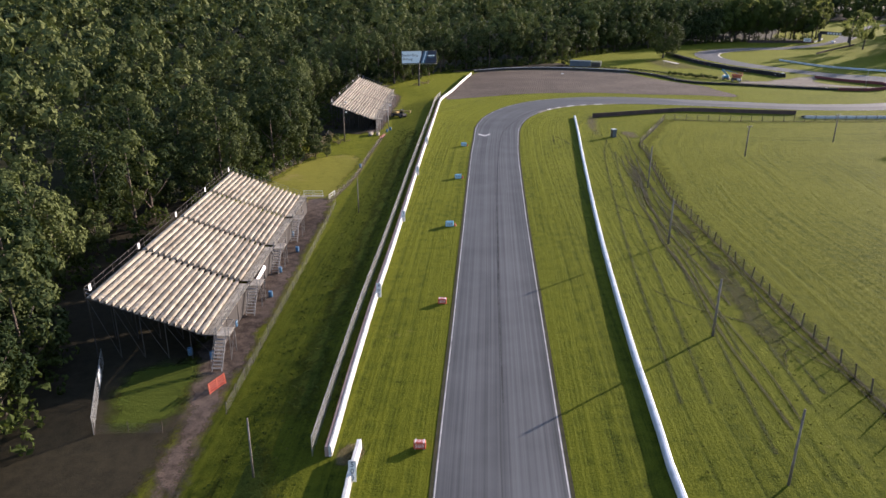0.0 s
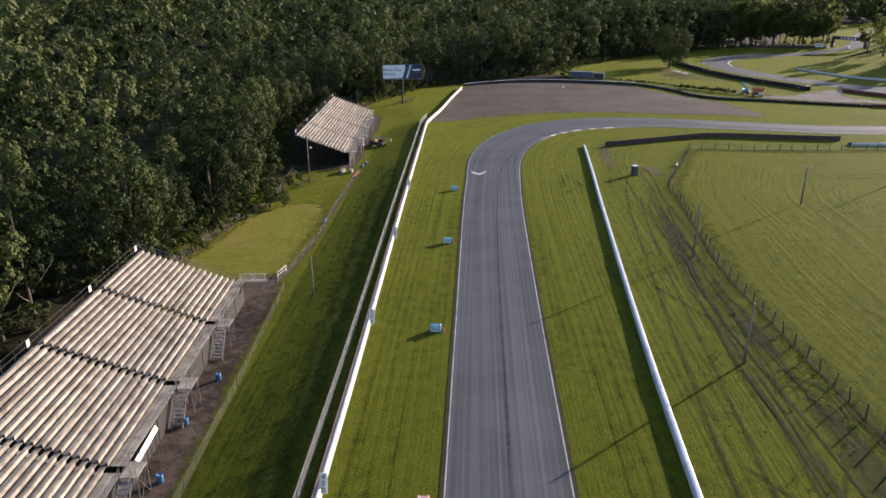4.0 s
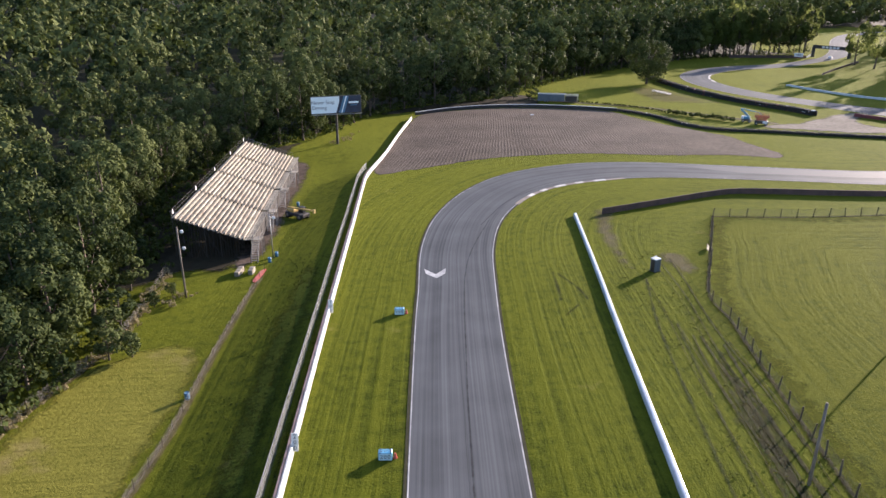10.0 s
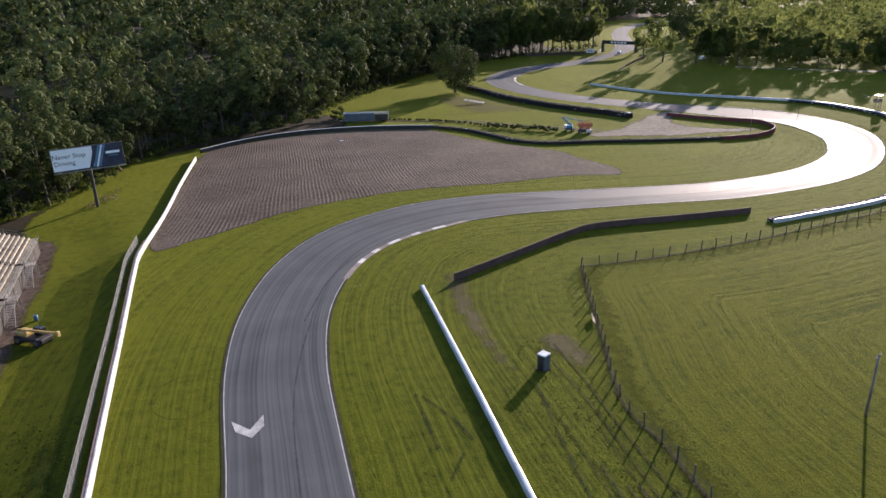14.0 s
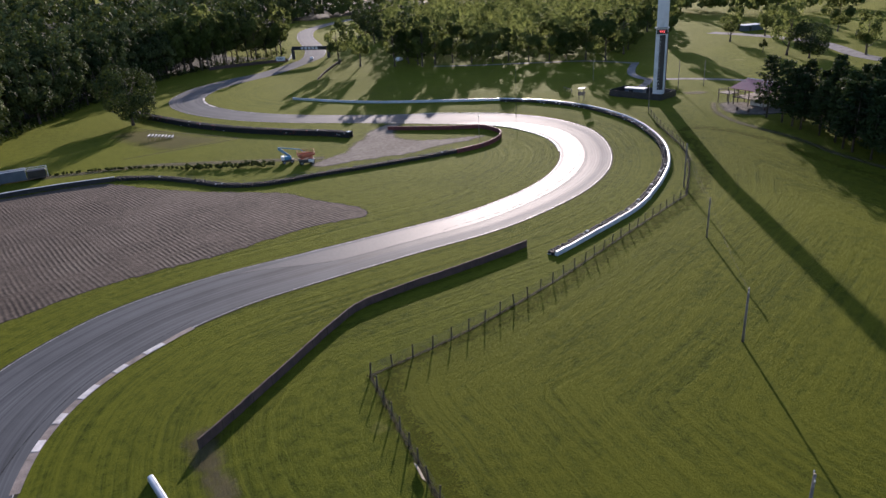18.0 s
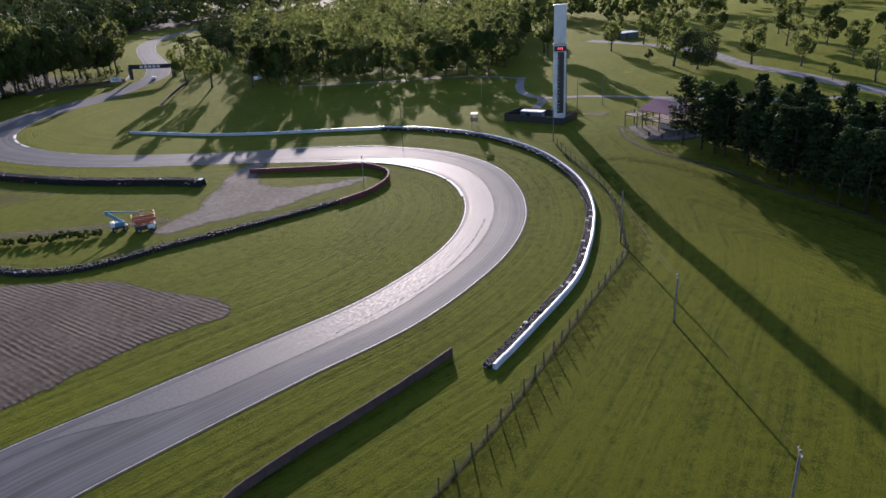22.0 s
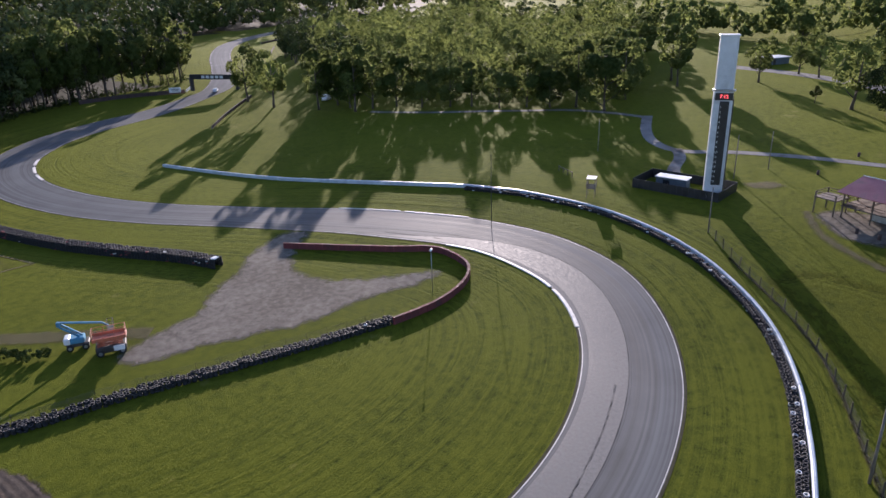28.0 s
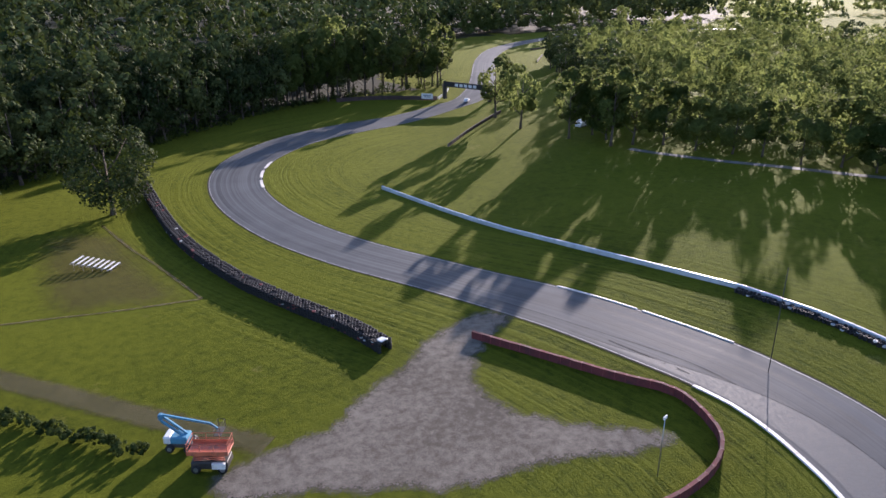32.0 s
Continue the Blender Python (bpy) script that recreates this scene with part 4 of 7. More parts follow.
for name, pts, w in (("path_1", [(292, 306), (276, 299), (265, 292), (259.5, 283.5), (262, 276), (265, 270), (268.5, 255), (270, 238), (274, 215), (284, 194)], 1.5), ("path_2", [(390, 318), (382, 291), (373.6, 273), (360, 254), (333, 233.5), (319, 216), (302, 197.5), (284, 176), (262, 150)], 3.4),
                     ("path_3", [(261, 284), (254, 280), (243, 277), (236, 272)], 1.4), ("path_4", [(258, 390), (260.4, 383.3), (268.1, 367.4), (276.1, 354.7), (283.2, 341.8), (289.0, 331.6), (291, 318), (290, 306)], 1.2)):
    o = strip(name, curve(pts, 3), w, -w, 0.07, OLDTAR, 2)
    tagged(o, "pale old asphalt park lane through grass", "path", kind="structure")
patch("gravel_yard", [(222, 240), (219, 234), (222, 226), (230, 220), (236, 226), (236, 240), (230, 245)], 0.07, APRON, "gravel yard round the pavilion", 0.5, seed=21)
patch("worn_ground.002", [(241.5, 262.5), (245, 260), (247.5, 256), (245, 252.5), (241, 254), (238.5, 258.5)], 0.07, TRACKDIRT, "bare brown mound beside the tower", 0.5, seed=23)
patch("pale_field", [(480, 330), (620, 300), (900, 420), (900, 700), (640, 640), (560, 560)], 0.12, FIELD, "far pale green field", 0.5, cell=20, seed=22)

# ---- walls along the track ----
LWALL = curve([(-10.2, 44), (-10.0, 48), (-9.6, 52), (-9.2, 66), (-8.5, 84), (-7.4, 106), (-5.3, 154), (-3.3, 197), (-2.1, 221), (-0.9, 246), (0.0, 255.5), (4.2, 277), (8.6, 304), (13.2, 329)], 2.5)
lw = thing("wall_west", "long white concrete wall beside the track, stained along its top", "wall", kind="structure")
CUT = [i for i, p in enumerate(LWALL) if p[1] > 51]
MAIN = LWALL[CUT[0]:]
for j in range(0, len(MAIN) - 1, 2):
    seg = MAIN[j:j + 3]
    if len(seg) < 2:
        continue
    d = random.Random(j).uniform(-0.015, 0.015)
    part("wall_panel", sweep(seg, [(0.0, 0), (0.0, 1.02 + d), (0.06, 1.08 + d), (0.22, 1.08 + d), (0.28, 1.02 + d), (0.28, 0)]), CONCRETE, lw)
    if seg[-1][1] < 262:
        part("coping", sweep(seg, [(0.30, 0), (0.30, 1.03 + d), (0.58, 1.0 + d), (0.62, 0.95), (0.62, 0)]), COPING, lw, "red-brown stained plank backing")
nw = thing("wall_west.001", "white concrete wall end beside a gap in the wall", "wall", kind="structure")
NEAR = curve([(-8.6, -60), (-8.0, 0), (-7.5, 44), (-7.1, 52.5)], 5)
for j in range(len(NEAR) - 1):
    part("wall_panel", sweep(NEAR[j:j + 2], [(0.0, 0), (0.0, 1.02), (0.06, 1.08), (0.34, 1.08), (0.4, 1.02), (0.4, 0)]), CONCRETE, nw)
patch("wall_gap_rubble", [(-9.4, 49.6), (-6.8, 50.6), (-6.6, 53.4), (-9.2, 53.2)], 0.07, STRAW, "pale rubble in the gap of the wall", 0.25, seed=33)


def netting(path, high, z0, mat, parent, name="netting"):
    verts, faces, uvs, s = [], [], [], 0.0
    for i, (x, y) in enumerate(path):
        if i:
            s += math.dist(path[i - 1], path[i])
        z = gz(x, y)
        verts += [(x, y, z + z0), (x, y, z + high)]
        uvs += [(s, z0), (s, high)]
        if i:
            k = 2 * i
            faces.append((k - 2, k, k + 1, k - 1))
    me = bpy.data.meshes.new(name)
    me.from_pydata(verts, [], faces)
    uv = me.uv_layers.new(name="UVMap")
    uv.data.foreach_set("uv", [c for f in faces for i in f for c in uvs[i]])
    me.materials.append(mat)
    ob = new(name, me)
    ob.parent = parent
    return ob


def fence(name, path, high, spacing, post_r, post_mat, net_mat, label, rails=0, post_n=6, lean=0.0, over=0.15, seed=0, square=False):
    """Posts, netting and wires along a path, all parts of one fence."""
    rng = random.Random(seed)
    f = thing(name, label, "fence")
    pts = curve(path, spacing)
    g = Geo()
    if square:
        g.box((0, 0, (high + over) / 2 - 0.15), (post_r * 2, post_r * 2, high + over + 0.3), None, 0.02)
    else:
        g.tube((0, 0, -0.3), (0, 0, high + over), post_r, post_r * 0.85, post_n)
    me = g.mesh("post", post_mat)
    for x, y in pts:
        part("post", me, None, f, m=pose(x, y, gz(x, y), rng.uniform(-lean, lean), rng.uniform(-lean, lean), rng.uniform(0, 90)))
    if net_mat:
        netting(pts, high, 0.05, net_mat, f)
    for r in range(rails):
        z = high * (r + 1) / rails - 0.03
        w = Geo()
        for a, b in zip(pts, pts[1:]):
            w.tube((*a, gz(*a) + z), (*b, gz(*b) + z), 0.025, None, 5, False)
        part("rail", w, post_mat, f)
    return f


offs = tangents(MAIN)
FEN = [(x - ty * 1.75, y + tx * 1.75) for (x, y), (tx, ty) in zip(MAIN, offs) if y < 262]
fence("chain_link_fence", FEN[::4] + [FEN[-1]], 2.0, 3.0, 0.035, STEEL, NETTING, "grey chain-link fence behind the white wall", 1, seed=1)
# dark sheet that stands in for shade in the gap behind the wall
patch("shaded_strip", [(p[0] - 0.5, p[1]) for p in MAIN[::8] if p[1] < 262] + [(p[0] - 2.1, p[1]) for p in reversed(MAIN[::8]) if p[1] < 262], 0.055, SHADELITTER, "strip between wall and fence, coloured dark as wall shade", 0.1, seed=41)

RWALL = curve([(16.5, -60), (17.8, 0), (19.6, 45), (20.6, 57), (22.3, 75), (26.6, 112), (33.6, 164), (37.6, 192), (41.4, 220)], 5.0)


def round_wall(name, path, label, high, wide, mat, closed_end=True):
    w = thing(name, label, "wall", kind="structure")
    h = wide / 2
    prof = [(h, 0), (h, high - 0.16), (h * 0.82, high - 0.05), (h * 0.45, high), (-h * 0.45, high), (-h * 0.82, high - 0.05), (-h, high - 0.16), (-h, 0)]
    rng = random.Random(len(path))
    for a in range(0, len(path) - 1):
        d = rng.uniform(-0.03, 0.03)
        part("wall_panel", sweep(path[a:a + 2], [(o + d * 0.6, max(0.0, z + (d if z else 0))) for o, z in prof]), mat, w)
    return w


round_wall("wall_east", RWALL, "long white rounded barrier wall beside the track", 0.68, 0.6, BLUEWALL)
T5 = [(114.2, 221.4), (127.3, 221.6), (144, 222.4), (157.5, 225.6), (167, 228.6), (176.5, 232.3), (187, 238.4), (195.5, 246.0), (203.5, 256.0), (209.4, 268.0), (212.8, 281.0), (213.2, 296.5), (211.4, 311.5)]
T5PATH = curve(T5, 3.0)
round_wall("wall_south", T5PATH, "white rounded barrier wall behind stacked tyres", 0.8, 0.55, BLUEWALL)
T5B = curve([(211.4, 311.5), (206, 330.5), (201, 347.5), (195.6, 366), (187.4, 402)], 3.0)
round_wall("wall_north", T5B, "white low barrier wall across mown grass", 0.85, 0.55, BLUEWALL)


# tyre walls
def tyre_mesh(name, mat, r=0.33, w=0.21, n=9):
    prof = [(0.55, 0.1), (0.6, 0.95), (0.92, 1.0), (1.0, 0.5), (0.92, 0.0)]
    g = Geo()
    k = len(prof)
    for i in range(n):
        a = 2 * math.pi * i / n
        for q, z in prof:
            g.v.append((math.cos(a) * r * q, math.sin(a) * r * q, z * w))
    for i in range(n):
        for j in range(k):
            g.f.append((i * k + j, ((i + 1) % n) * k + j, ((i + 1) % n) * k + (j + 1) % k, i * k + (j + 1) % k))
    return g.mesh(name, mat, False)


TYRE, TYREW, TYRER = tyre_mesh("tyre", RUBBER), tyre_mesh("tyre_pale", RUBBERW), tyre_mesh("tyre_red", RUBBERR)


def tyre_wall(name, path, rows, high, label, near_span, pale=0.03, red=0.0, side=1, seed=0, first=0.45, jitter=0.06):
    """Stacked tyres in rows along a path; those of one stretch are parts, the rest one mesh."""
    rng = random.Random(seed)
    t = thing(name, label, "tyre barrier")
    pts = curve(path, 0.68)
    tg = tangents(pts)
    singles, rest = [], []
    for i, ((x, y), (tx, ty)) in enumerate(zip(pts, tg)):
        for r in range(rows):
            o = side * (first + r * 0.66)
            hh = high - (1 if rng.random() < 0.15 else 0)
            for k in range(hh):
                if 0 < r < rows - 1 and k < hh - 2:
                    continue
                px, py = x - ty * o + rng.uniform(-jitter, jitter), y + tx * o + rng.uniform(-jitter, jitter)
                q = (px, py, gz(px, py) + k * 0.21 + rng.uniform(0, 0.01), rng.uniform(0, 360), rng.random())
                inside = near_span[0] <= i / len(pts) <= near_span[1] and k >= hh - 2
                (singles if inside and len(singles) < 300 else rest).append(q)
    for x, y, z, a, c in singles:
        me = TYREW if c < pale else TYRER if c < pale + red else TYRE
        part("tyre", me, None, t, m=pose(x, y, z, rng.uniform(-9, 9), rng.uniform(-9, 9), a))
    for me, lo, hi, lab in ((TYRE, pale + red, 2, "stacked black tyres"), (TYREW, -1, pale, "pale painted tyres"), (TYRER, pale, pale + red, "dull red tyres")):
        use = [q for q in rest if lo <= q[4] < hi]
        if not use:
            continue
        me = tyre_mesh("tyre_far", me.materials[0], n=6)
        v0 = np.array([v.co[:] for v in me.vertices])
        f0 = np.array([p.vertices[:] for p in me.polygons])
        vs = np.concatenate([v0 @ np.array(Euler((rng.uniform(-0.16, 0.16), rng.uniform(-0.16, 0.16), q[3])).to_matrix()).T + np.array(q[:3]) for q in use])
        fs = np.concatenate([f0 + i * len(v0) for i in range(len(use))])
        o = new("tyre_stack", raw_mesh("tyre_stack", vs, fs, me.materials[0], True))
        o.parent = t
        tagged(o, lab, kind="stuff")
    return t


tyre_wall("tyre_barrier", T5[:], 2, 3, "dark stacked tyres in front of a white wall", (0.05, 0.5), 0.05, side=1, seed=2, first=0.75)
T6 = [(153.4, 325.6), (151.0, 334.0), (145.2, 347), (139.8, 361.4), (135.0, 383), (133.2, 407), (132.6, 432)]
tyre_wall("tyre_barrier.001", T6, 4, 8, "deep wall of stacked black tyres along the grass", (0.0, 0.4), 0.006, 0.02, side=-1, seed=3, first=0.5)
N4 = [(88.5, 340.4), (95, 331.5), (98.8, 321), (101.5, 311), (106, 304.4), (112, 300.6), (121.6, 297.6), (134.5, 292.4), (149.6, 286.8), (158, 284.2)]
tyre_wall("tyre_barrier.002", N4, 3, 4, "black stacked tyres edging the gravel trap", (0.45, 1.0), 0.008, side=1, seed=4, first=0.4, jitter=0.12)
RB = [(158, 284.2), (166.4, 282.8), (174.6, 283.8), (179.6, 286.8), (181.8, 291.5), (182.2, 297), (178.6, 303.6), (173.5, 313.6), (168.0, 323.2)]
N4W = [(14.8, 337.8), (28, 346.6), (44, 351.6), (60.4, 351), (76, 346.6), (88.5, 340.6)]


def panel_barrier(name, path, high, label, mat, step=1.9, post_mat=PLANKDARK, thick=0.14, cap=None):
    """Belted panels between posts."""
    b = thing(name, label, "barrier")
    pts = curve(path, step)
    rng = random.Random(len(pts))
    post = Geo().box((0, 0, (high + 0.02) / 2), (0.1, thick + 0.06, high + 0.02), None, 0.02).mesh("post", post_mat)
    tg = tangents(pts)
    for i, ((x, y), (tx, ty)) in enumerate(zip(pts, tg)):
        part("post", post, None, b, m=pose(x, y, gz(x, y), 0, 0, math.degrees(math.atan2(ty, tx))))
        if i:
            d = rng.uniform(-0.05, 0.05)
            h2 = thick / 2
            part("panel", sweep(pts[i - 1:i + 1], [(-h2 + d, 0.03), (-h2 + d, high), (h2 + d, high), (h2 + d, 0.03)]), mat, b)
            if cap:
                part("cap", sweep(pts[i - 1:i + 1], [(-0.22, high + 0.004), (-0.2, high + 0.1), (0.2, high + 0.1), (0.22, high + 0.004)]), cap, b)
    return b


panel_barrier("barrier", RB, 1.2, "dull red belted tyre barrier curving round a gravel apron", REDBELT, 1.6, RUBBERR, 0.45)
panel_barrier("barrier.001", [(47.2, 220.8), (51.3, 222.3), (61.6, 226.3), (74.8, 231.4), (80.6, 232.8), (89, 231.9), (103.3, 229.4), (114.5, 228.0)], 1.3, "dark brown belted barrier with worn posts on the grass", BROWNBELT, 1.9, WOOD, 0.18)
# black panels paint in the shaded face of the wall under its coping
nb = panel_barrier("barrier.002", N4W, 1.1, "white-coped barrier behind the gravel trap, its face blackened as shade", BLACK, 2.5, IRON, 0.4, WHITE)
for nm, pth in (("guard_rail", [(222.7, 432), (236.4, 443.7), (252, 455), (259.5, 459.8)]), ("guard_rail.001", [(351, 567), (361, 579), (371, 590)]), ("guard_rail.002", [(383, 620), (400, 625), (438, 637.6)])):
    panel_barrier(nm, pth, 1.0, "low dark guard rail beside the road", BROWNBELT, 3.0, PLANK, 0.3)
panel_barrier("wood_fence", [(222, 531), (236, 529.5), (246, 522), (256.5, 504.5)], 1.7, "dark boarded fence at the foot of the tall trees", BROWNBELT, 2.4, BLACK, 0.12)
N4F = [(x - ty * 3.2, y + tx * 3.2) for (x, y), (tx, ty) in zip(curve(N4, 6.0), tangents(curve(N4, 6.0)))][3:]
fence("wire_fence.005", N4F, 1.1, 3.2, 0.03, IRON, FINENET, "thin post and wire fence behind stacked tyres", 0, lean=3, seed=29)
FPATH = [(44.0, 20), (44.2, 60), (44.3, 100), (44.6, 121), (45.0, 133), (46.6, 145), (48.6, 158.8), (50.8, 172), (51.6, 181), (58, 195), (68.6, 217.4)]
FP2 = [(68.6, 217.4), (82, 215.8), (94, 215.4), (109, 215.7), (128.4, 217), (157.6, 218.8)]
fence("field_fence", FPATH, 1.6, 3.0, 0.1, WOOD, FINENET, "weathered wooden post fence round the field", 0, lean=6, seed=5)
fence("field_fence.001", FP2, 1.75, 3.3, 0.1, WOOD, FINENET, "weathered wooden post fence beside the mown field", 0, lean=6, seed=6)
fence("field_fence.002", [(157.6, 218.8), (166, 222.5), (178, 228), (190, 236), (200, 246), (212.7, 257.5)], 1.75, 3.4, 0.1, WOOD, FINENET, "post and wire fence up the grassy slope", 0, lean=3, seed=7)
for nm, pth in (("straw_strip", FPATH), ("straw_strip.001", FP2), ("straw_strip.002", [(157.6, 218.8), (178, 228), (190, 236), (205, 251)])):
    o = strip(nm, curve(pth, 1.5), 0.6, -0.5, 0.07, STRAW, 6)
    tagged(strip("weed_line" + nm[11:], curve(pth, 1.5), 0.34, -0.34, 0.085, DARKRUT, 4), "dark matted weeds at the foot of the fence", "weeds", kind="structure")
    tagged(o, "strip of dead straw under the fence", "dry grass", kind="structure")

# ---- trees ----


def leaves(rng, height, radius, base, lobes, count, leaf, flat_top=0.0):
    """Arrays of leaf clumps, each a small folded blade, spread over the lobes of a crown."""
    mid, half = (base + height) / 2, (height - base) / 2
    d = rng.normal(size=(lobes, 3))
    d /= np.linalg.norm(d, axis=1)[:, None]
    r = rng.uniform(0.5, 0.84, (lobes, 1))
    c = d * r * np.array([radius, radius, half])
    c[:, 2] += mid
    lr = radius * rng.uniform(0.2, 0.44, lobes)
    k = rng.choice(lobes, count, p=lr ** 2 / (lr ** 2).sum())
    n = rng.normal(size=(count, 3))
    n /= np.linalg.norm(n, axis=1)[:, None]
    out = c[k] - np.array([0, 0, mid])
    out /= np.maximum(0.3, np.linalg.norm(out, axis=1))[:, None]
    n += out * 0.65 + np.array([0, 0, 0.25])
    n /= np.linalg.norm(n, axis=1)[:, None]
    p = c[k] + n * (lr[k] * rng.uniform(0.62, 1.06, count) ** 0.7)[:, None]
    p[:, 2] = np.maximum(p[:, 2], base * 0.7)
    face = n * 1.0 + rng.normal(size=(count, 3)) * 0.36 + np.array([0, 0, 0.12])
    face /= np.linalg.norm(face, axis=1)[:, None]
    u = np.cross(face, rng.normal(size=(count, 3)))
    u /= np.maximum(1e-6, np.linalg.norm(u, axis=1))[:, None]
    v = np.cross(face, u)
    s = leaf * rng.uniform(0.6, 1.35, (count, 1))
    fold = face * s * rng.uniform(0.1, 0.4, (count, 1))
    q = np.stack([p - u * s, p - v * s * 0.7 - fold, p + u * s * 0.9, p + v * s * 0.75 - fold], 1)
    return q.reshape(-1, 3)


def quads_for(n):
    return np.arange(n * 4, dtype=np.int32).reshape(-1, 4)


def trunk_geo(rng, height, radius, base, r0):
    g = Geo()
    lean = [rng.uniform(-0.4, 0.4) for _ in range(2)]
    top = height * 0.72
    pts = [(0, 0, -0.4), (0.05 * lean[0], 0.05 * lean[1], base * 0.4), (0.5 * lean[0], 0.5 * lean[1], base), (lean[0], lean[1], top)]
    g.chain(pts, [r0 * 1.35, r0, r0 * 0.8, r0 * 0.2], 8)
    for i in range(6):
        a = i * 2.4 + rng.uniform(-0.4, 0.4)
        z = base * rng.uniform(0.75, 1.0) + (top - base) * i / 8
        l = radius * rng.uniform(0.5, 0.8)
        s = z / top
        o = Vector((lean[0] * s, lean[1] * s, z))
        m = o + Vector((math.cos(a) * l * 0.5, math.sin(a) * l * 0.5, l * 0.4))
        e = o + Vector((math.cos(a) * l, math.sin(a) * l, l * 1.0))
        g.chain([o, m, e], [r0 * 0.42, r0 * 0.28, r0 * 0.08], 5)
    return g


def make_tree(seed, height, radius, base, r0, count, leaf, lobes, mat, label, name="tree"):
    rng = np.random.default_rng(seed)
    t = thing(name, label, "tree", pose(0, 0, -500))
    part("trunk", trunk_geo(random.Random(seed), height, radius, base, r0), BARK, t, flat=False)
    part("crown", raw_mesh("crown", leaves(rng, height, radius, base, lobes, count, leaf), quads_for(count), mat), None, t)
    return t


def make_pine(seed, height, radius, base, r0):
    rng = np.random.default_rng(seed)
    t = thing("pine_tree", "dark green pine with a bare lower trunk", "tree", pose(0, 0, -500))
    g = Geo().chain([(0, 0, -0.4), (0.1, 0, height * 0.5), (0, 0.1, height)], [r0 * 1.2, r0 * 0.7, r0 * 0.1], 7)
    qs = []
    z = base
    while z < height - 0.3:
        rr = radius * (1.02 - 0.88 * ((z - base) / (height - base)) ** 2.4)
        for a in rng.uniform(0, 2 * math.pi, 7):
            l = rr * rng.uniform(0.7, 1.1)
            g.tube((0, 0, z), (math.cos(a) * l, math.sin(a) * l, z + 0.15 * l), 0.05, 0.02, 4, False)
            n = 24
            s = rng.uniform(0.25, 1.0, n)
            c = np.stack([np.cos(a) * l * s, np.sin(a) * l * s, z + 0.15 * l * s], 1) + rng.normal(size=(n, 3)) * np.array([0.35, 0.35, 0.25])
            face = rng.normal(size=(n, 3)) * 0.6 + np.array([0, 0, 1.0])
            face /= np.linalg.norm(face, axis=1)[:, None]
            u = np.cross(face, rng.normal(size=(n, 3)))
            u /= np.linalg.norm(u, axis=1)[:, None]
            v = np.cross(face, u)
            k = rng.uniform(0.26, 0.5, (n, 1))
            qs.append(np.stack([c - u * k, c - v * k * 0.6, c + u * k, c + v * k * 0.6], 1).reshape(-1, 3))
        z += rng.uniform(0.75, 1.05)
    q = np.concatenate(qs)
    part("trunk", g, BARK, t, flat=False)
    part("crown", raw_mesh("crown", q, quads_for(len(q) // 4), NEEDLE), None, t)
    return t


KINDS = [make_tree(10 + i, h, r, b, 0.32, 900, 0.47, 26, LEAF, "tall leafy broadleaf tree at the edge of the woods")
         for i, (h, r, b) in enumerate([(19, 5.0, 2.2), (22, 5.6, 3.0), (16, 4.6, 1.6), (20, 4.4, 2.4), (13.5, 4.4, 1.2)])]
CLOSE = [make_tree(20 + i, h, r, b, 0.32, 2400, 0.29, 34, LEAF, "tall leafy broadleaf tree beside the grandstands")
         for i, (h, r, b) in enumerate([(19, 4.4, 1.8), (21, 4.7, 2.2), (16, 4.2, 1.2), (13, 4.0, 0.9)])]
BIG = make_tree(29, 20, 9.6, 2.0, 0.5, 5600, 0.36, 50, LEAF, "large spreading broadleaf tree on the grass")
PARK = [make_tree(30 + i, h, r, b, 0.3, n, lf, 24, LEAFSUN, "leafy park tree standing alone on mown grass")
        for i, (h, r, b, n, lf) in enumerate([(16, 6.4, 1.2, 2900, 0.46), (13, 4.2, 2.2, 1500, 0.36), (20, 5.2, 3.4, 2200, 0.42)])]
SAPLING = make_tree(40, 5.5, 2.2, 1.6, 0.1, 420, 0.26, 10, LEAFDRY, "small young tree on mown grass")
PINES = [make_pine(50 + i, h, r, b, 0.24) for i, (h, r, b) in enumerate([(15.5, 3.9, 3.4), (17.0, 4.3, 3.8), (15.5, 4.1, 2.4), (16.5, 4.3, 2.6)])]


def plant(kind, x, y, scale=1.0, seed=0, high=1.0, label="", group=""):
    r = random.Random(seed * 7919 + int(x * 13 + y * 7))
    m = pose(x, y, gz(x, y), 0, 0, r.uniform(0, 360)) @ Matrix.Diagonal((scale, scale, scale * high, 1))
    return tagged(copy_thing(kind, m), label, group=group)


def clear_of_road(x, y, gap):
    return float(np.min(np.hypot(road_np[:, 0] - x, road_np[:, 1] - y))) > gap


rng = random.Random(77)
edge_n = tangents(EDGEC)
for i, ((x, y), (tx, ty)) in enumerate(zip(EDGEC, edge_n)):
    for row in range(3 if y > 430 else 2):
        o = 3.0 + row * 6.2 + rng.uniform(-1.6, 1.6)
        s = rng.uniform(-2.4, 2.4)
        px, py = x - ty * o + tx * s, y + tx * o + ty * s
        if py < 5:
            continue
        k = rng.choice([0, 1, 2, 3, 4] if row == 0 else [0, 1, 3])
        if px < -0.68 * py - 40:
            continue
        plant(PARK[2] if px > 200 and row == 0 else CLOSE[k % 4] if py < 330 and px < 30 else KINDS[k], px, py, rng.uniform(0.72, 1.2) * (1.0 + 0.38 * float(smooth(400, 470, py)) + (0.1 if 340 < py < 430 else 0.0)), i, rng.uniform(0.9, 1.25) if py > 430 else rng.uniform(0.85, 1.15), group="trees at the edge of the woods")


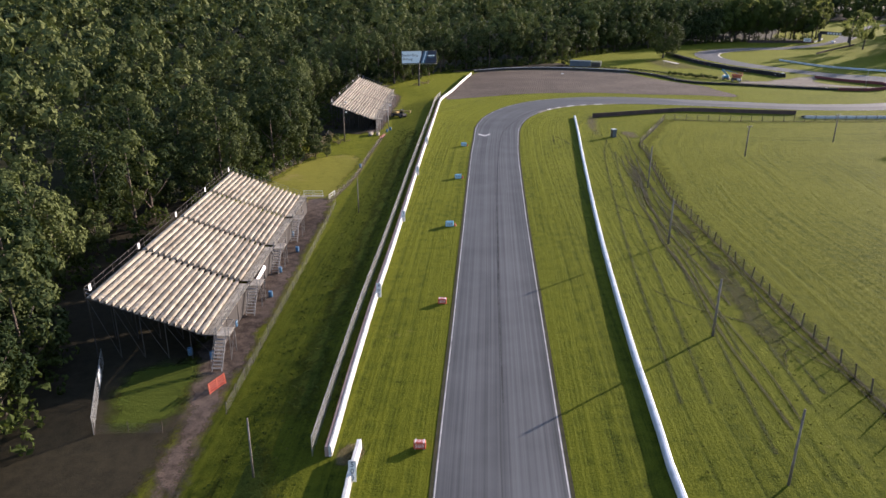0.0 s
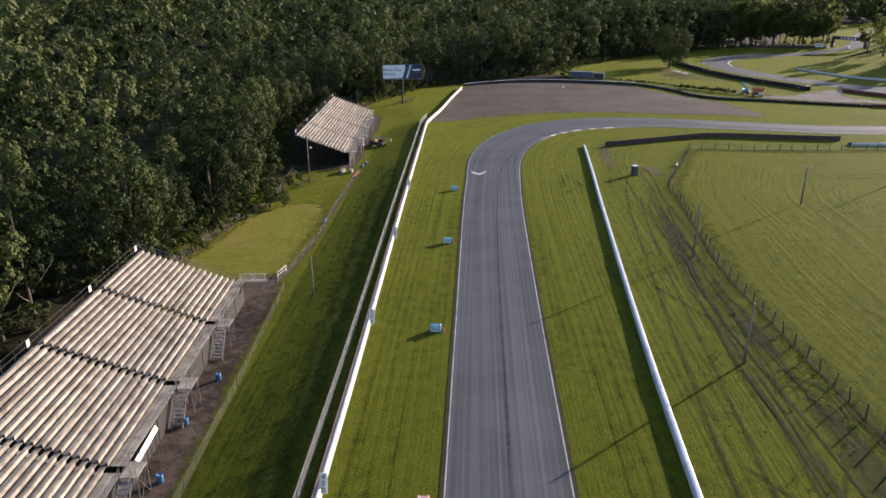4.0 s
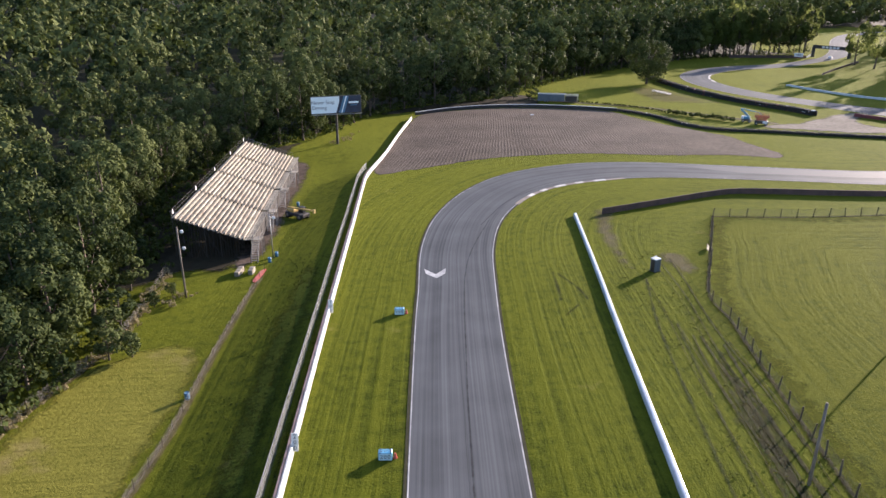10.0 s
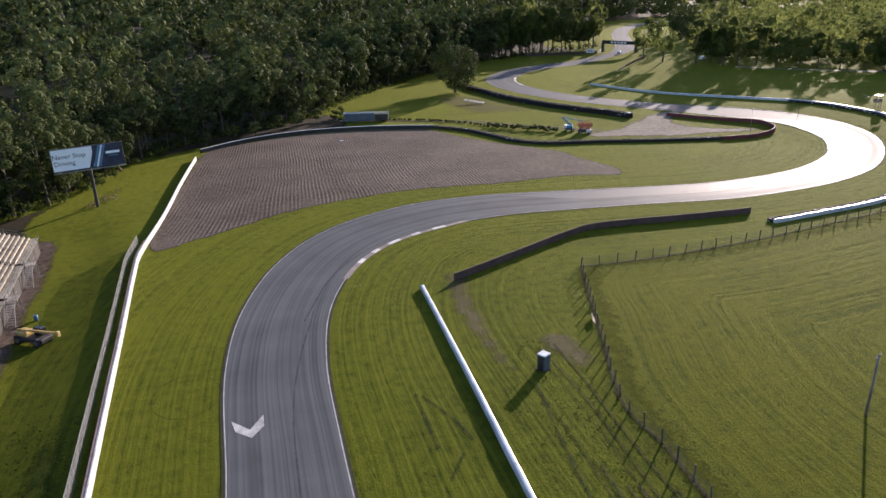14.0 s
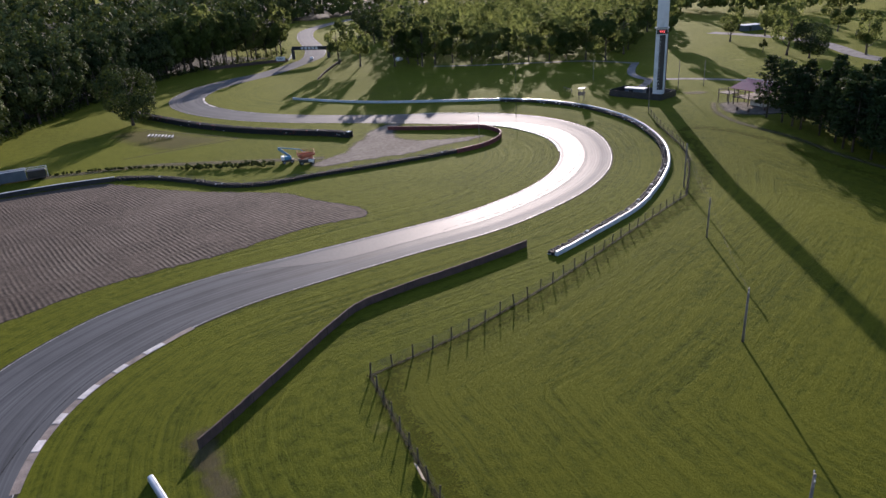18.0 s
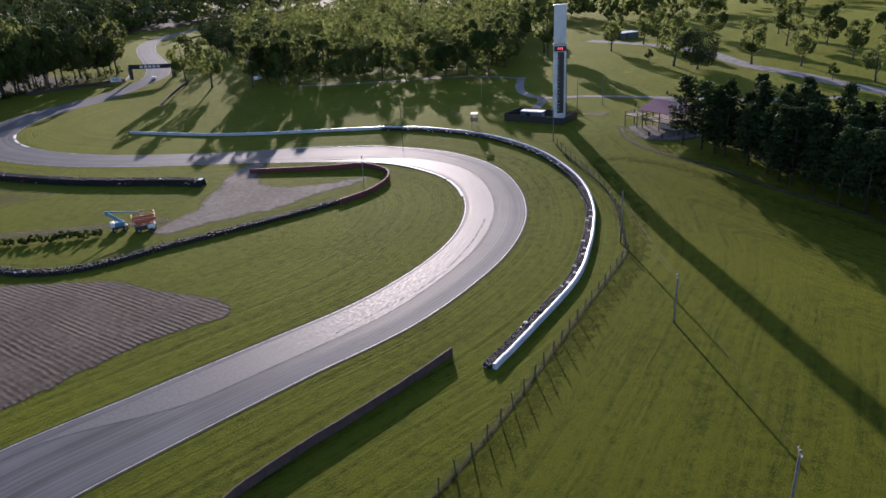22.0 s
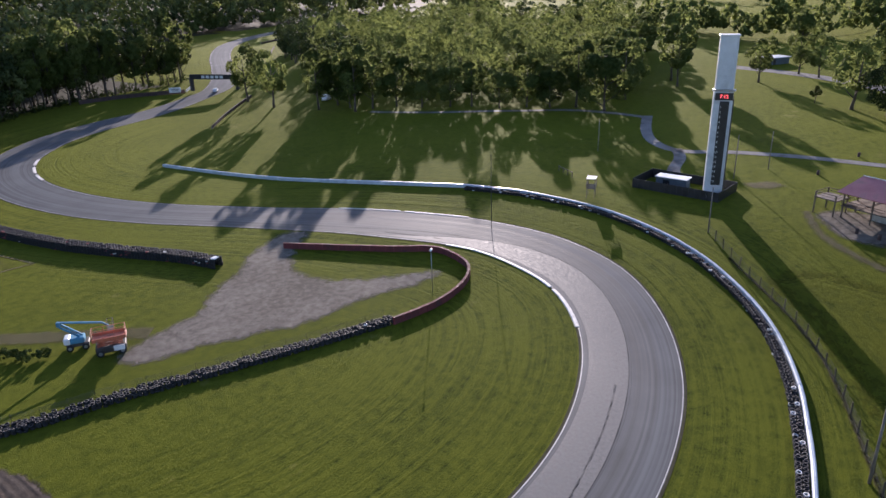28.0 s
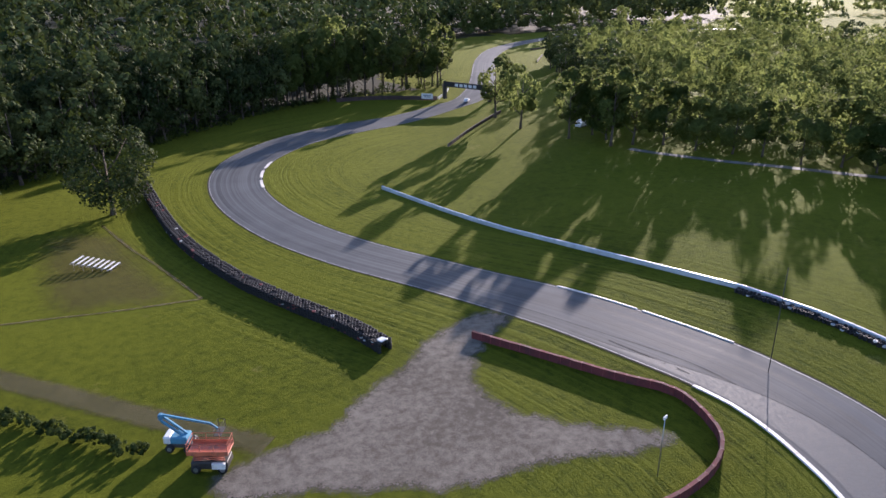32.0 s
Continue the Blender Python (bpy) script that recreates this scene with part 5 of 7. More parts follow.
def woods(name, label, spots, kinds, count_leaf, mat, seed):
    """Many joined crowns: woods too thick and too far to count."""
    r = np.random.default_rng(seed)
    temp = []
    for h, rad, b, n, leaf in kinds:
        for _ in range(3):
            temp.append(leaves(r, h, rad, b, 13, n, leaf))
    vs, tones = [], []
    for x, y, s in spots:
        q = temp[int(r.integers(len(temp)))]
        a = r.uniform(0, 2 * math.pi)
        rot = np.array([[math.cos(a), -math.sin(a), 0], [math.sin(a), math.cos(a), 0], [0, 0, 1]])
        tones.append(np.full(len(q), r.uniform(-1, 1), np.float32))
        vs.append(q @ rot.T * np.array([s, s, s * r.uniform(0.82, 1.25)]) + np.array([x, y, gz(x, y)]))
    v = np.concatenate(vs)
    ob = new(name, raw_mesh(name, v, quads_for(len(v) // 4), mat))
    at = ob.data.attributes.new("tone", "FLOAT", "POINT")
    at.data.foreach_set("value", np.concatenate(tones))
    return tagged(ob, label, "woods", kind="stuff")


mid_spots, far_spots = [], []
edge_np = np.array(EDGEC)
for gx_ in np.arange(-560, 660, 9.6):
    for gy_ in np.arange(0, 1000, 9.6):
        x, y = gx_ + rng.uniform(-3.6, 3.6), gy_ + rng.uniform(-3.6, 3.6)
        if x < -0.68 * y - 40:
            continue
        if not in_woods(x, y) or not clear_of_road(x, y, 16):
            continue
        d = float(np.min(np.hypot(edge_np[:, 0] - x, edge_np[:, 1] - y)))
        if d < (12.5 if y < 330 else 6.5) or rng.random() < 0.1:
            continue
        away = math.hypot(x - 20, y - 150)
        if d > 16 and noise.noise((x * 0.055, y * 0.055, 4.0)) < -0.24:
            continue
        if (d < 75 and away < 330) or (d < 34 and away < 520):
            mid_spots.append((x, y, rng.choice((0.66, 0.85, 1.0, 1.12, 1.32)) * rng.uniform(0.92, 1.08) * (1.0 + 0.25 * float(smooth(400, 470, y)))))
        elif away < (800 if x < 200 else 1150) and rng.random() < (0.95 if away < 450 else 0.55):
            far_spots.append((x, y, rng.uniform(0.75, 1.35) * (1.0 if away < 500 else 1.25)))
woods("woods", "dense dark green broadleaf woods on a slope", mid_spots, [(19, 4.9, 4, 560, 0.46), (21, 5.2, 5, 580, 0.46), (17, 4.8, 3, 540, 0.46), (23, 5.0, 5, 580, 0.46)], 0, LEAFFAR, 5)
woods("woods.001", "distant broadleaf woods covering the hills", far_spots, [(19, 5.6, 9, 84, 1.1), (21, 5.8, 10, 84, 1.1), (17, 5.4, 8, 80, 1.1)], 0, LEAFFAR, 6)

# wood east of the track
EASTW = [(263, 412), (267, 390), (277, 371), (289, 342), (301, 324), (318, 322), (336, 340), (372, 352), (430, 372), (470, 440), (470, 540), (400, 575), (352, 552), (322, 500), (306, 452)]
east_spots = []


def in_poly(poly, x, y):
    inside, j = False, len(poly) - 1
    for i in range(len(poly)):
        (xi, yi), (xj, yj) = poly[i], poly[j]
        if (yi > y) != (yj > y) and x < (xj - xi) * (y - yi) / (yj - yi) + xi:
            inside = not inside
        j = i
    return inside


ring = curve(EASTW, 9.0, True)
for i, (x, y) in enumerate(ring[:-1]):
    if clear_of_road(x, y, 17) and not (x > 300 and y < 335 and i % 2):
        plant(rng.choice([PARK[0], PARK[0], PARK[0], PARK[2]]) if y < 440 else KINDS[i % 4], x + rng.uniform(-2.5, 2.5), y + rng.uniform(-2.5, 2.5), rng.uniform(0.85, 1.25), i, rng.uniform(0.8, 1.0), group="trees of the eastern wood")
ring_np = np.array(ring)
for gx_ in np.arange(250, 480, 11.5):
    for gy_ in np.arange(310, 580, 11.5):
        x, y = gx_ + rng.uniform(-2.5, 2.5), gy_ + rng.uniform(-2.5, 2.5)
        if in_poly(EASTW, x, y) and clear_of_road(x, y, 18) and float(np.min(np.hypot(ring_np[:, 0] - x, ring_np[:, 1] - y))) > 6:
            east_spots.append((x, y, rng.choice((0.6, 0.85, 1.0, 1.2))))
woods("woods.002", "broadleaf wood beyond the track, its crowns coloured brighter as if sunlit", east_spots, [(18, 5.8, 2.0, 1050, 0.37), (20, 6.2, 2.4, 1100, 0.37), (15, 6.0, 1.5, 1000, 0.36), (22, 5.6, 3, 1050, 0.37)], 0, LEAFSUN, 8)
# tree lines on the far side of the park and fields
line_spots = []
for a, b, n, wide in (((470, 330), (640, 230), 60, 26), ((640, 230), (560, 60), 60, 26), ((470, 330), (560, 480), 50, 30), ((420, 180), (500, 60), 30, 14), ((560, 560), (760, 760), 60, 40), ((420, 735), (640, 760), 70, 40), ((330, 720), (460, 760), 40, 30), ((700, 240), (900, 700), 110, 50), ((330, 130), (420, 40), 24, 16), ((660, 60), (700, 240), 50, 40), ((640, 780), (980, 720), 70, 50), ((500, 850), (1000, 960), 90, 60), ((900, 700), (1150, 420), 70, 60)):
    for k in range(n):
        u = rng.random()
        line_spots.append((a[0] + (b[0] - a[0]) * u + rng.uniform(-wide, wide) / 2, a[1] + (b[1] - a[1]) * u + rng.uniform(-wide, wide) / 2, rng.uniform(0.7, 1.1)))
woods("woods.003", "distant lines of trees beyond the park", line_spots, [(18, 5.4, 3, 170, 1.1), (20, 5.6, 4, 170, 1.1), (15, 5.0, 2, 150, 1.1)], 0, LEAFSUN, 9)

# trees that stand by themselves
plant(BIG, 125.2, 412.0, 1.15, 1, 0.92, "large spreading tree beside the tyre wall")
plant(PARK[0], 293, 321, 1.5, 2, 0.78, "large round-crowned tree at the edge of a wood")
plant(CLOSE[1], 36.5, 370, 1.25, 2, 1.05, "tall pale-leaved tree in front of the dark woods")
plant(PARK[2], 104, 464, 0.85, 3, 1.0)
plant(BIG, 321.5, 248.3, 0.82, 6, 0.86, "large round dark park tree on mown grass")
for x, y, s in ((-31.5, 171, 0.46), (-28.8, 171.5, 0.36), (-33, 176, 0.5), (-34.5, 165, 0.4), (-33.5, 181, 0.55), (-30.5, 186.5, 0.26), (-29, 190.5, 0.22), (-36, 193, 0.6), (-38, 203, 0.5), (62, 371, 0.36), (56, 372, 0.45), (49, 367, 0.45), (41, 362, 0.5), (33, 357.5, 0.45), (25, 353, 0.5), (17, 347, 0.45), (65.5, 376, 0.4)):
    plant(KINDS[4], x, y, s, 4, 0.8, "leafy shrub in front of the dark woods")
for i, (x, y, k, s, hi) in enumerate([(254, 454.5, 1, 1.2, 1.15), (250.5, 433.5, 1, 1.15, 1.15), (253, 411, 2, 0.95, 1.0), (256, 395.5, 2, 1.0, 1.0), (351, 324, 2, 1.1, 1.0), (340, 317, 2, 0.95, 1.0), (359, 295, 1, 1.0, 1.0), (381, 287.5, 1, 0.9, 1.0), (376.5, 279.5, 1, 0.95, 1.0),
                                      (326.3, 258.3, 1, 1.3, 1.0), (334.8, 232, 1, 1.05, 1.0), (334, 215, 1, 0.95, 1.0), (383, 227, 2, 0.95, 1.0), (308.7, 190.5, 1, 0.9, 1.0), (384.6, 212, 0, 0.85, 1.0), (352, 200, 1, 0.9, 1.0),
                                      (403, 262, 0, 0.9, 1), (420, 236, 2, 0.9, 1), (405, 190, 0, 0.9, 1), (360, 165, 1, 1.0, 1), (430, 300, 0, 0.9, 1)]):
    plant(PARK[k], x, y, s * 1.25, i, hi, group="park trees")
plant(SAPLING, 331, 269.5, 1.0, 5)
plant(SAPLING, 309, 202.5, 1.0, 6)
# row of pines on the slope
for i in range(15):
    for row in range(4):
        u = i + rng.uniform(-0.3, 0.3)
        if (i == 0 and row != 0) or (i == 1 and row > 1) or (i == 2 and row > 2):
            continue
        x = 221.0 - 3.05 * u + row * 4.2 + rng.uniform(-0.8, 0.8)
        y = 226.5 - 4.1 * u - row * 3.0 + rng.uniform(-0.8, 0.8)
        plant(PINES[rng.randrange(2) + (2 if row else 0)], x, y, rng.uniform(0.82, 1.05), i * 4 + row, group="pines in a windbreak")
for kind in KINDS + CLOSE + [BIG] + PARK + PINES + [SAPLING]:
    for o in [kind, *kind.children_recursive]:
        bpy.data.objects.remove(o)


def bushes(name, label, spots, mat, seed, n=46, leaf=0.26):
    r = np.random.default_rng(seed)
    vs = []
    for x, y, s in spots:
        q = leaves(r, 1.9 * s, 1.25 * s, 0.15, 6, n, leaf * s ** 0.5)
        vs.append(q + np.array([x, y, gz(x, y)]))
    v = np.concatenate(vs)
    return tagged(new(name, raw_mesh(name, v, quads_for(len(v) // 4), mat)), label, "shrubs", kind="stuff")


under = []
for i, ((x, y), (tx, ty)) in enumerate(zip(EDGEC, edge_n)):
    for k in range(7):
        o, s = rng.uniform(-1.0, 8), rng.uniform(-3.5, 3.5)
        under.append((x - ty * o + tx * s, y + tx * o + ty * s, rng.uniform(0.7, 2.4)))
for _ in range(130):
    x, y = rng.uniform(-46, -31), rng.uniform(200, 282)
    under.append((x, y, rng.uniform(0.8, 2.2)))
bushes("undergrowth", "leafy undergrowth along the edge of the woods", under, UNDER, 12)
dead = []
for pth, n, wide in (([(-42, 133), (-37.4, 155.7), (-33, 171.5), (-31.8, 184), (-32.5, 200)], 150, 1.3), ([(-32, 185), (-29, 187), (-27, 190)], 22, 1.8), ([(-9.5, 293), (-7, 299), (-5, 306)], 26, 2.5), ([(-38, 128), (-33, 131), (-27, 133)], 40, 0.9)):
    pp = curve(pth, 0.4)
    for _ in range(n):
        x, y = rng.choice(pp)
        dead.append((x + rng.uniform(-wide, wide), y + rng.uniform(-wide, wide), rng.uniform(0.2, 0.5)))
bushes("dead_weeds", "dry brown weeds and brush along the old fence", dead, DEADLEAF, 14, 80, 0.15)
weeds, rough = [], []
for _ in range(900):
    y = rng.uniform(48, 200)
    lo, hi = 22.5 + (y - 75) * 0.124, 44.4 + max(0.0, y - 130) * 0.11
    x = hi - abs(rng.gauss(0, 0.6)) * (hi - lo)
    if x > lo + 3:
        weeds.append((x, y, rng.uniform(0.07, 0.17)))
for pth, n, wide in ((FPATH, 220, 0.5), (FP2, 90, 0.35), ([(157.6, 218.8), (178, 228), (190, 236), (205, 251)], 70, 0.5)):
    pp = curve(pth, 0.5)
    for _ in range(n):
        x, y = rng.choice(pp)
        weeds.append((x + rng.gauss(0, wide * 0.6), y + rng.gauss(0, wide * 0.6), rng.uniform(0.08, 0.19)))
for _ in range(1300):
    y = rng.uniform(40, 205)
    x = -10.8 + (y - 52) * 0.0445 - 1.0 - rng.random() * 8.5
    rough.append((x, y, rng.uniform(0.08, 0.2)))
bushes("weed_tufts", "dry green weed tufts along the field fence", weeds, LEAFDRY, 31, 14, 0.17)
bushes("grass_tufts", "rough dark grass tufts on the bank", rough, UNDER, 32, 12, 0.16)
HEDGE = curve([(78, 363), (88, 357.2), (95, 351), (101, 344.2), (106, 334), (110, 328.6), (113, 325), (117, 321.4), (120.3, 317)], 0.9)
for i, (x, y) in enumerate(HEDGE):
    big = i > len(HEDGE) * 0.62
    if rng.random() < (0.9 if big else 0.85):
        s = rng.uniform(0.6, 1.05) if big else rng.uniform(0.28, 0.42)
        r2 = np.random.default_rng(900 + i)
        q = leaves(r2, 1.9 * s, 1.1 * s, 0.1, 9, 300, 0.16)
        tagged(part("bush", raw_mesh("bush", q, quads_for(300), UNDER), None, m=stand(x + rng.uniform(-0.5, 0.5), y + rng.uniform(-0.5, 0.5))), "small dark bush in a row beside the track", "bush", "bushes in a row")

# ---- grandstands ----


def bar(g, a, b, w=0.06):
    return g.tube(a, b, w / 2, None, 5, False)


def grandstand(x, y, length, turn, label, rows=17, pitch=0.74, z0=3.15, rise=0.27, seed=1, slats=False):
    """A sloping bank of bench rows on a steel frame; x is the front edge, the rows rise to the west."""
    rng = random.Random(seed)
    s = thing("grandstand", label, "grandstand", stand(x, y, turn), "grandstands beside the straight")
    cuts = [0, length * 0.27, length * 0.52, length * 0.77, length]
    walk_w = 1.5
    depth = walk_w + rows * pitch
    for j in range(4):
        a, b = cuts[j] + (0.45 if j else 0), cuts[j + 1] - (0.45 if j < 3 else 0)
        n = max(2, round((b - a) / 4.6))
        seat = Geo().box((0, 0, 0), (0.30, b - a, 0.055), None, 0.012).mesh("seat_plank", PLANK)
        foot = Geo().box((0, 0, 0), (0.50, b - a, 0.05), None, 0.012).mesh("footboard", PLANKDARK)
        riser = Geo().box((0, 0, 0), (0.03, b - a, 0.36)).mesh("riser", PLANKDARK)
        for i in range(rows):
            d, z = walk_w + i * pitch, z0 + i * rise
            w = rng.uniform(-0.012, 0.012)
            part("seat_plank", seat, None, s, m=pose(-d - 0.2, (a + b) / 2 + rng.uniform(-0.05, 0.05), z + 0.35 + w, 0, rng.uniform(-1.5, 1.5), 0))
            part("footboard", foot, None, s, m=pose(-d - 0.52, (a + b) / 2 + rng.uniform(-0.04, 0.04), z + 0.13 + w))
            part("riser", riser, None, s, m=pose(-d - 0.06, (a + b) / 2, z + 0.13))
        for k in range(3):
            part("walkway_plank", Geo().box((-0.25 - k * 0.48, (a + b) / 2, z0), (0.42, b - a, 0.06), None, 0.012), PLANK, s)
    for j in (1, 2, 3):
        for i in range(rows):
            part("aisle_step", Geo().box((-walk_w - i * pitch - 0.38, cuts[j], z0 + i * rise + 0.06), (0.5, 0.86, 0.05)), PLANKDARK, s)
    bays = max(4, round(length / 4.6))
    for k in range(bays + 1):
        yy = 0.1 + (length - 0.2) * k / bays
        g = Geo()
        bar(g, (0, yy, z0 - 0.1), (-walk_w, yy, z0 - 0.1), 0.12)
        bar(g, (-walk_w, yy, z0 - 0.12), (-depth, yy, z0 + rows * rise - 0.12), 0.14)
        for q in range(6):
            d = 0.3 + (depth - 0.4) * q / 5
            top = z0 - 0.12 + max(0, d - walk_w) / pitch * rise
            bar(g, (-d, yy, -0.2), (-d, yy, top), 0.1)
            if q:
                e = 0.3 + (depth - 0.4) * (q - 1) / 5
                bar(g, (-e, yy, 0.1), (-d, yy, top - 0.2), 0.05)
        part("frame", g, IRON, s)
    # added boards that block low sun, so the space under the stand stays dark
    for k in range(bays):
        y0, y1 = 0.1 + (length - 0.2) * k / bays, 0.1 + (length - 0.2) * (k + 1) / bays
        part("skirt", Geo().box((-0.35, (y0 + y1) / 2, z0 / 2 - 0.1), (0.05, y1 - y0 - 0.04, z0 - 0.1)), SKIRT, s, "added boarding under the front walkway that keeps sun off the ground beneath")
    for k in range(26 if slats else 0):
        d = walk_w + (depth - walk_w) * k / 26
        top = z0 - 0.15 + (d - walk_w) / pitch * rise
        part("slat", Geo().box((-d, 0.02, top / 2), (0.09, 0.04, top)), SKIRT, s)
    back = z0 + rows * rise
    rail = Geo()
    for k in range(bays * 2 + 1):
        yy = length * k / (bays * 2)
        bar(rail, (-depth, yy, back - 0.4), (-depth, yy, back + 1.15), 0.05)
    for zz in (0.5, 1.15):
        bar(rail, (-depth, 0, back + zz), (-depth, length, back + zz), 0.05)
    part("back_rail", rail, IRON, s)
    for end in (0, length):
        g = Geo()
        for zz in (0.55, 1.05):
            bar(g, (-walk_w, end, z0 + zz), (-depth, end, back + zz), 0.045)
        for q in range(7):
            d = walk_w + (depth - walk_w) * q / 6
            bar(g, (-d, end, z0 + (d - walk_w) / pitch * rise), (-d, end, z0 + (d - walk_w) / pitch * rise + 1.05), 0.045)
        part("end_rail", g, STEEL, s)
    for k in range(5):
        part("row_sign", Geo().box((-depth + 0.06, length * (0.02 + 0.24 * k), back + 0.7), (0.04, 0.55, 0.75), None, 0.01), WHITE, s, "plain white section sign")
    for j in range(1, 5):
        yy = cuts[j] - (0 if j < 4 else 1.2)
        if j < 4:
            stairs(s, 0.0, yy, z0)
    stairs(s, 0.0, 0.9, z0)
    for k in range(bays * 2 + 1):
        yy = length * k / (bays * 2)
        if min(abs(yy - c) for c in cuts[1:4] + [0.9]) > 1.4:
            part("front_post", bar(Geo(), (0.02, yy, z0), (0.02, yy, z0 + 1.0), 0.045), STAIRSTEEL, s)
    return s


def stairs(s, x, y, z0):
    """A landing and a flight of steps down to the ground with rails."""
    st = part("stair", Geo().box((x + 0.8, y, z0 - 0.02), (1.5, 2.2, 0.07), None, 0.01), PLANKDARK, s, "grey landing and steps")
    n = 9
    for i in range(n):
        u = (i + 1) / (n + 1)
        part("tread", Geo().box((x + 0.6, y - 1.1 - 2.6 * u, z0 * (1 - u)), (1.1, 0.3, 0.045)), STAIRSTEEL, st)
    def rail(name, a, b, w):
        part(name, bar(Geo(), a, b, w), STAIRSTEEL, st)
    for dx in (0.05, 1.15):
        rail("stringer", (x + dx, y - 1.1, z0 - 0.05), (x + dx, y - 3.7, 0.05), 0.12)
        rail("handrail", (x + dx, y - 1.1, z0 + 0.95), (x + dx, y - 3.7, 1.0), 0.05)
        for u in (0, 0.33, 0.66, 1):
            rail("baluster", (x + dx, y - 1.1 - 2.6 * u, z0 * (1 - u)), (x + dx, y - 1.1 - 2.6 * u, z0 * (1 - u) + 0.97), 0.045)
    for dx in (0.1, 1.5):
        for dy in (-1.05, 1.05):
            rail("corner_post", (x + dx, y + dy, -0.1), (x + dx, y + dy, z0 + 1.0), 0.07)
    rail("handrail", (x + 1.5, y - 1.05, z0 + 1), (x + 1.5, y + 1.05, z0 + 1), 0.05)
    rail("brace", (x + 1.5, y - 1.05, 0.1), (x + 1.5, y + 1.05, z0), 0.05)
    rail("brace", (x + 1.5, y + 1.05, 0.1), (x + 1.5, y - 1.05, z0), 0.05)
    rail("handrail", (x + 0.1, y + 1.05, z0 + 1), (x + 1.5, y + 1.05, z0 + 1), 0.05)
    return st


grandstand(-25.6, 71.0, 55.5, -0.4, "weathered wooden bleacher grandstand on a steel frame", seed=1)
grandstand(-19.3, 206.2, 62.0, -1.1, "weathered wooden bleacher grandstand below the woods", rows=16, seed=2, slats=True)


# ---- small things by the stands ----
def barrel(x, y, h=0.9, mat=BLUE, label="blue steel drum used as a litter bin"):
    b = thing("drum", label, "drum", stand(x, y), "drums by the grandstands")
    g = Geo()
    prof = [(0.28, 0), (0.3, 0.02), (0.29, 0.3), (0.305, 0.32), (0.29, 0.34), (0.29, 0.6), (0.305, 0.62), (0.29, 0.64), (0.3, 0.88), (0.27, 0.9), (0.25, 0.84)]
    n = 14
    for r, z in prof:
        g.v += [(math.cos(2 * math.pi * i / n) * r, math.sin(2 * math.pi * i / n) * r, z * h / 0.9) for i in range(n)]
    for k in range(len(prof) - 1):
        g.f += [(k * n + i, k * n + (i + 1) % n, (k + 1) * n + (i + 1) % n, (k + 1) * n + i) for i in range(n)]
    g.f += [tuple(range(n - 1, -1, -1)), tuple(range((len(prof) - 1) * n, len(prof) * n))]
    part("body", g, mat, b, flat=False)
    return b


for x, y in ((-29.2, 72.0), (-26.4, 71.2), (-26.0, 79.2), (-23.6, 88.2), (-25.6, 113), (-23.3, 105.6), (-24.2, 97), (-15.4, 206), (-16.2, 203.4), (-19.3, 161), (-15, 236)):
    barrel(x, y)


def text_ob(name, body, size, mat, parent, m, label="", depth=0.004):
    c = bpy.data.curves.new(name, "FONT")
    c.body, c.size, c.extrude, c.align_x, c.align_y = body, size, depth, "CENTER", "CENTER"
    c.resolution_u = 2
    o = new(name, c)
    bpy.context.view_layer.update()
    me = bpy.data.meshes.new_from_object(o)
    bpy.data.objects.remove(o)
    me.materials.clear()
    me.materials.append(mat)
    return part(name, me, None, parent, label, m)


def marker(x, y, body, blue, turn):
    """A brake marker: a foam block with its distance on it."""
    col = "blue" if blue else "red"
    k = thing("brake_marker", f"{col} foam brake marker block on the verge", "marker", stand(x, y, turn) @ Matrix.Scale(1.0 if blue else 0.8, 4), "brake markers on the verge")
    part("block", Geo().box((0, 0, 0.45), (1.35, 0.7, 0.9), None, 0.06), PALEBLUE if blue else RED, k)
    part("face", Geo().box((0, -0.365, 0.45), (1.2, 0.02, 0.74)), PALEFACE if blue else RED, k)
    for i, ch in enumerate(body):
        text_ob("digit", ch, 0.62, NAVY if blue else WHITE, k, pose(-0.36 + 0.36 * i, -0.382, 0.45, 90, 0, 0))
        text_ob("digit", ch, 0.62, NAVY if blue else WHITE, k, pose(-0.36 + 0.36 * i, 0, 0.903, 0, 0, 0))
    for dx in (-0.5, 0.5):
        part("strap", Geo().box((dx, 0, 0.455), (0.08, 0.74, 0.93)), NAVY if blue else WHITE, k)
    if blue:
        part("side_cone", Geo().tube((0.95, 0.1, 0), (0.95, 0.1, 0.55), 0.22, 0.08, 10), RED, k, "small red cone")
    return k


for x, y, body, blue in ((-1.9, 52.8, "500", False), (0.1, 83.4, "400", False), (1.3, 114.6, "300", True), (3.4, 146.4, "200", True), (5.5, 178.4, "100", True)):
    marker(x, y, body, blue, -3)
for x, y, body in ((-7.3, 47.9, "500"), (-8.25, 84.6, "400"), (-6.7, 116.2, "300"), (-5.35, 148, "200"), (-4.0, 179.0, "100")):
    w = thing("distance_sign", "white distance board with dark upright numbers on the wall", "sign", pose(x + 0.05, y, gz(x, y) + 1.0, 0, 0, -2), "distance boards on the wall")
    part("board", Geo().box((-0.1, 0, 0.25), (0.66, 0.06, 1.9), Matrix.Rotation(radians(-10), 3, "X"), 0.01), WHITE, w)
    for i, ch in enumerate(body):
        text_ob("digit", ch, 0.66, NAVY, w, pose(-0.1, -0.04 + 0.104 * (1 - i), 0.85 - 0.6 * i, 80, 0, 0))

# chevron on the road and the marks of the old start boxes
g = Geo()
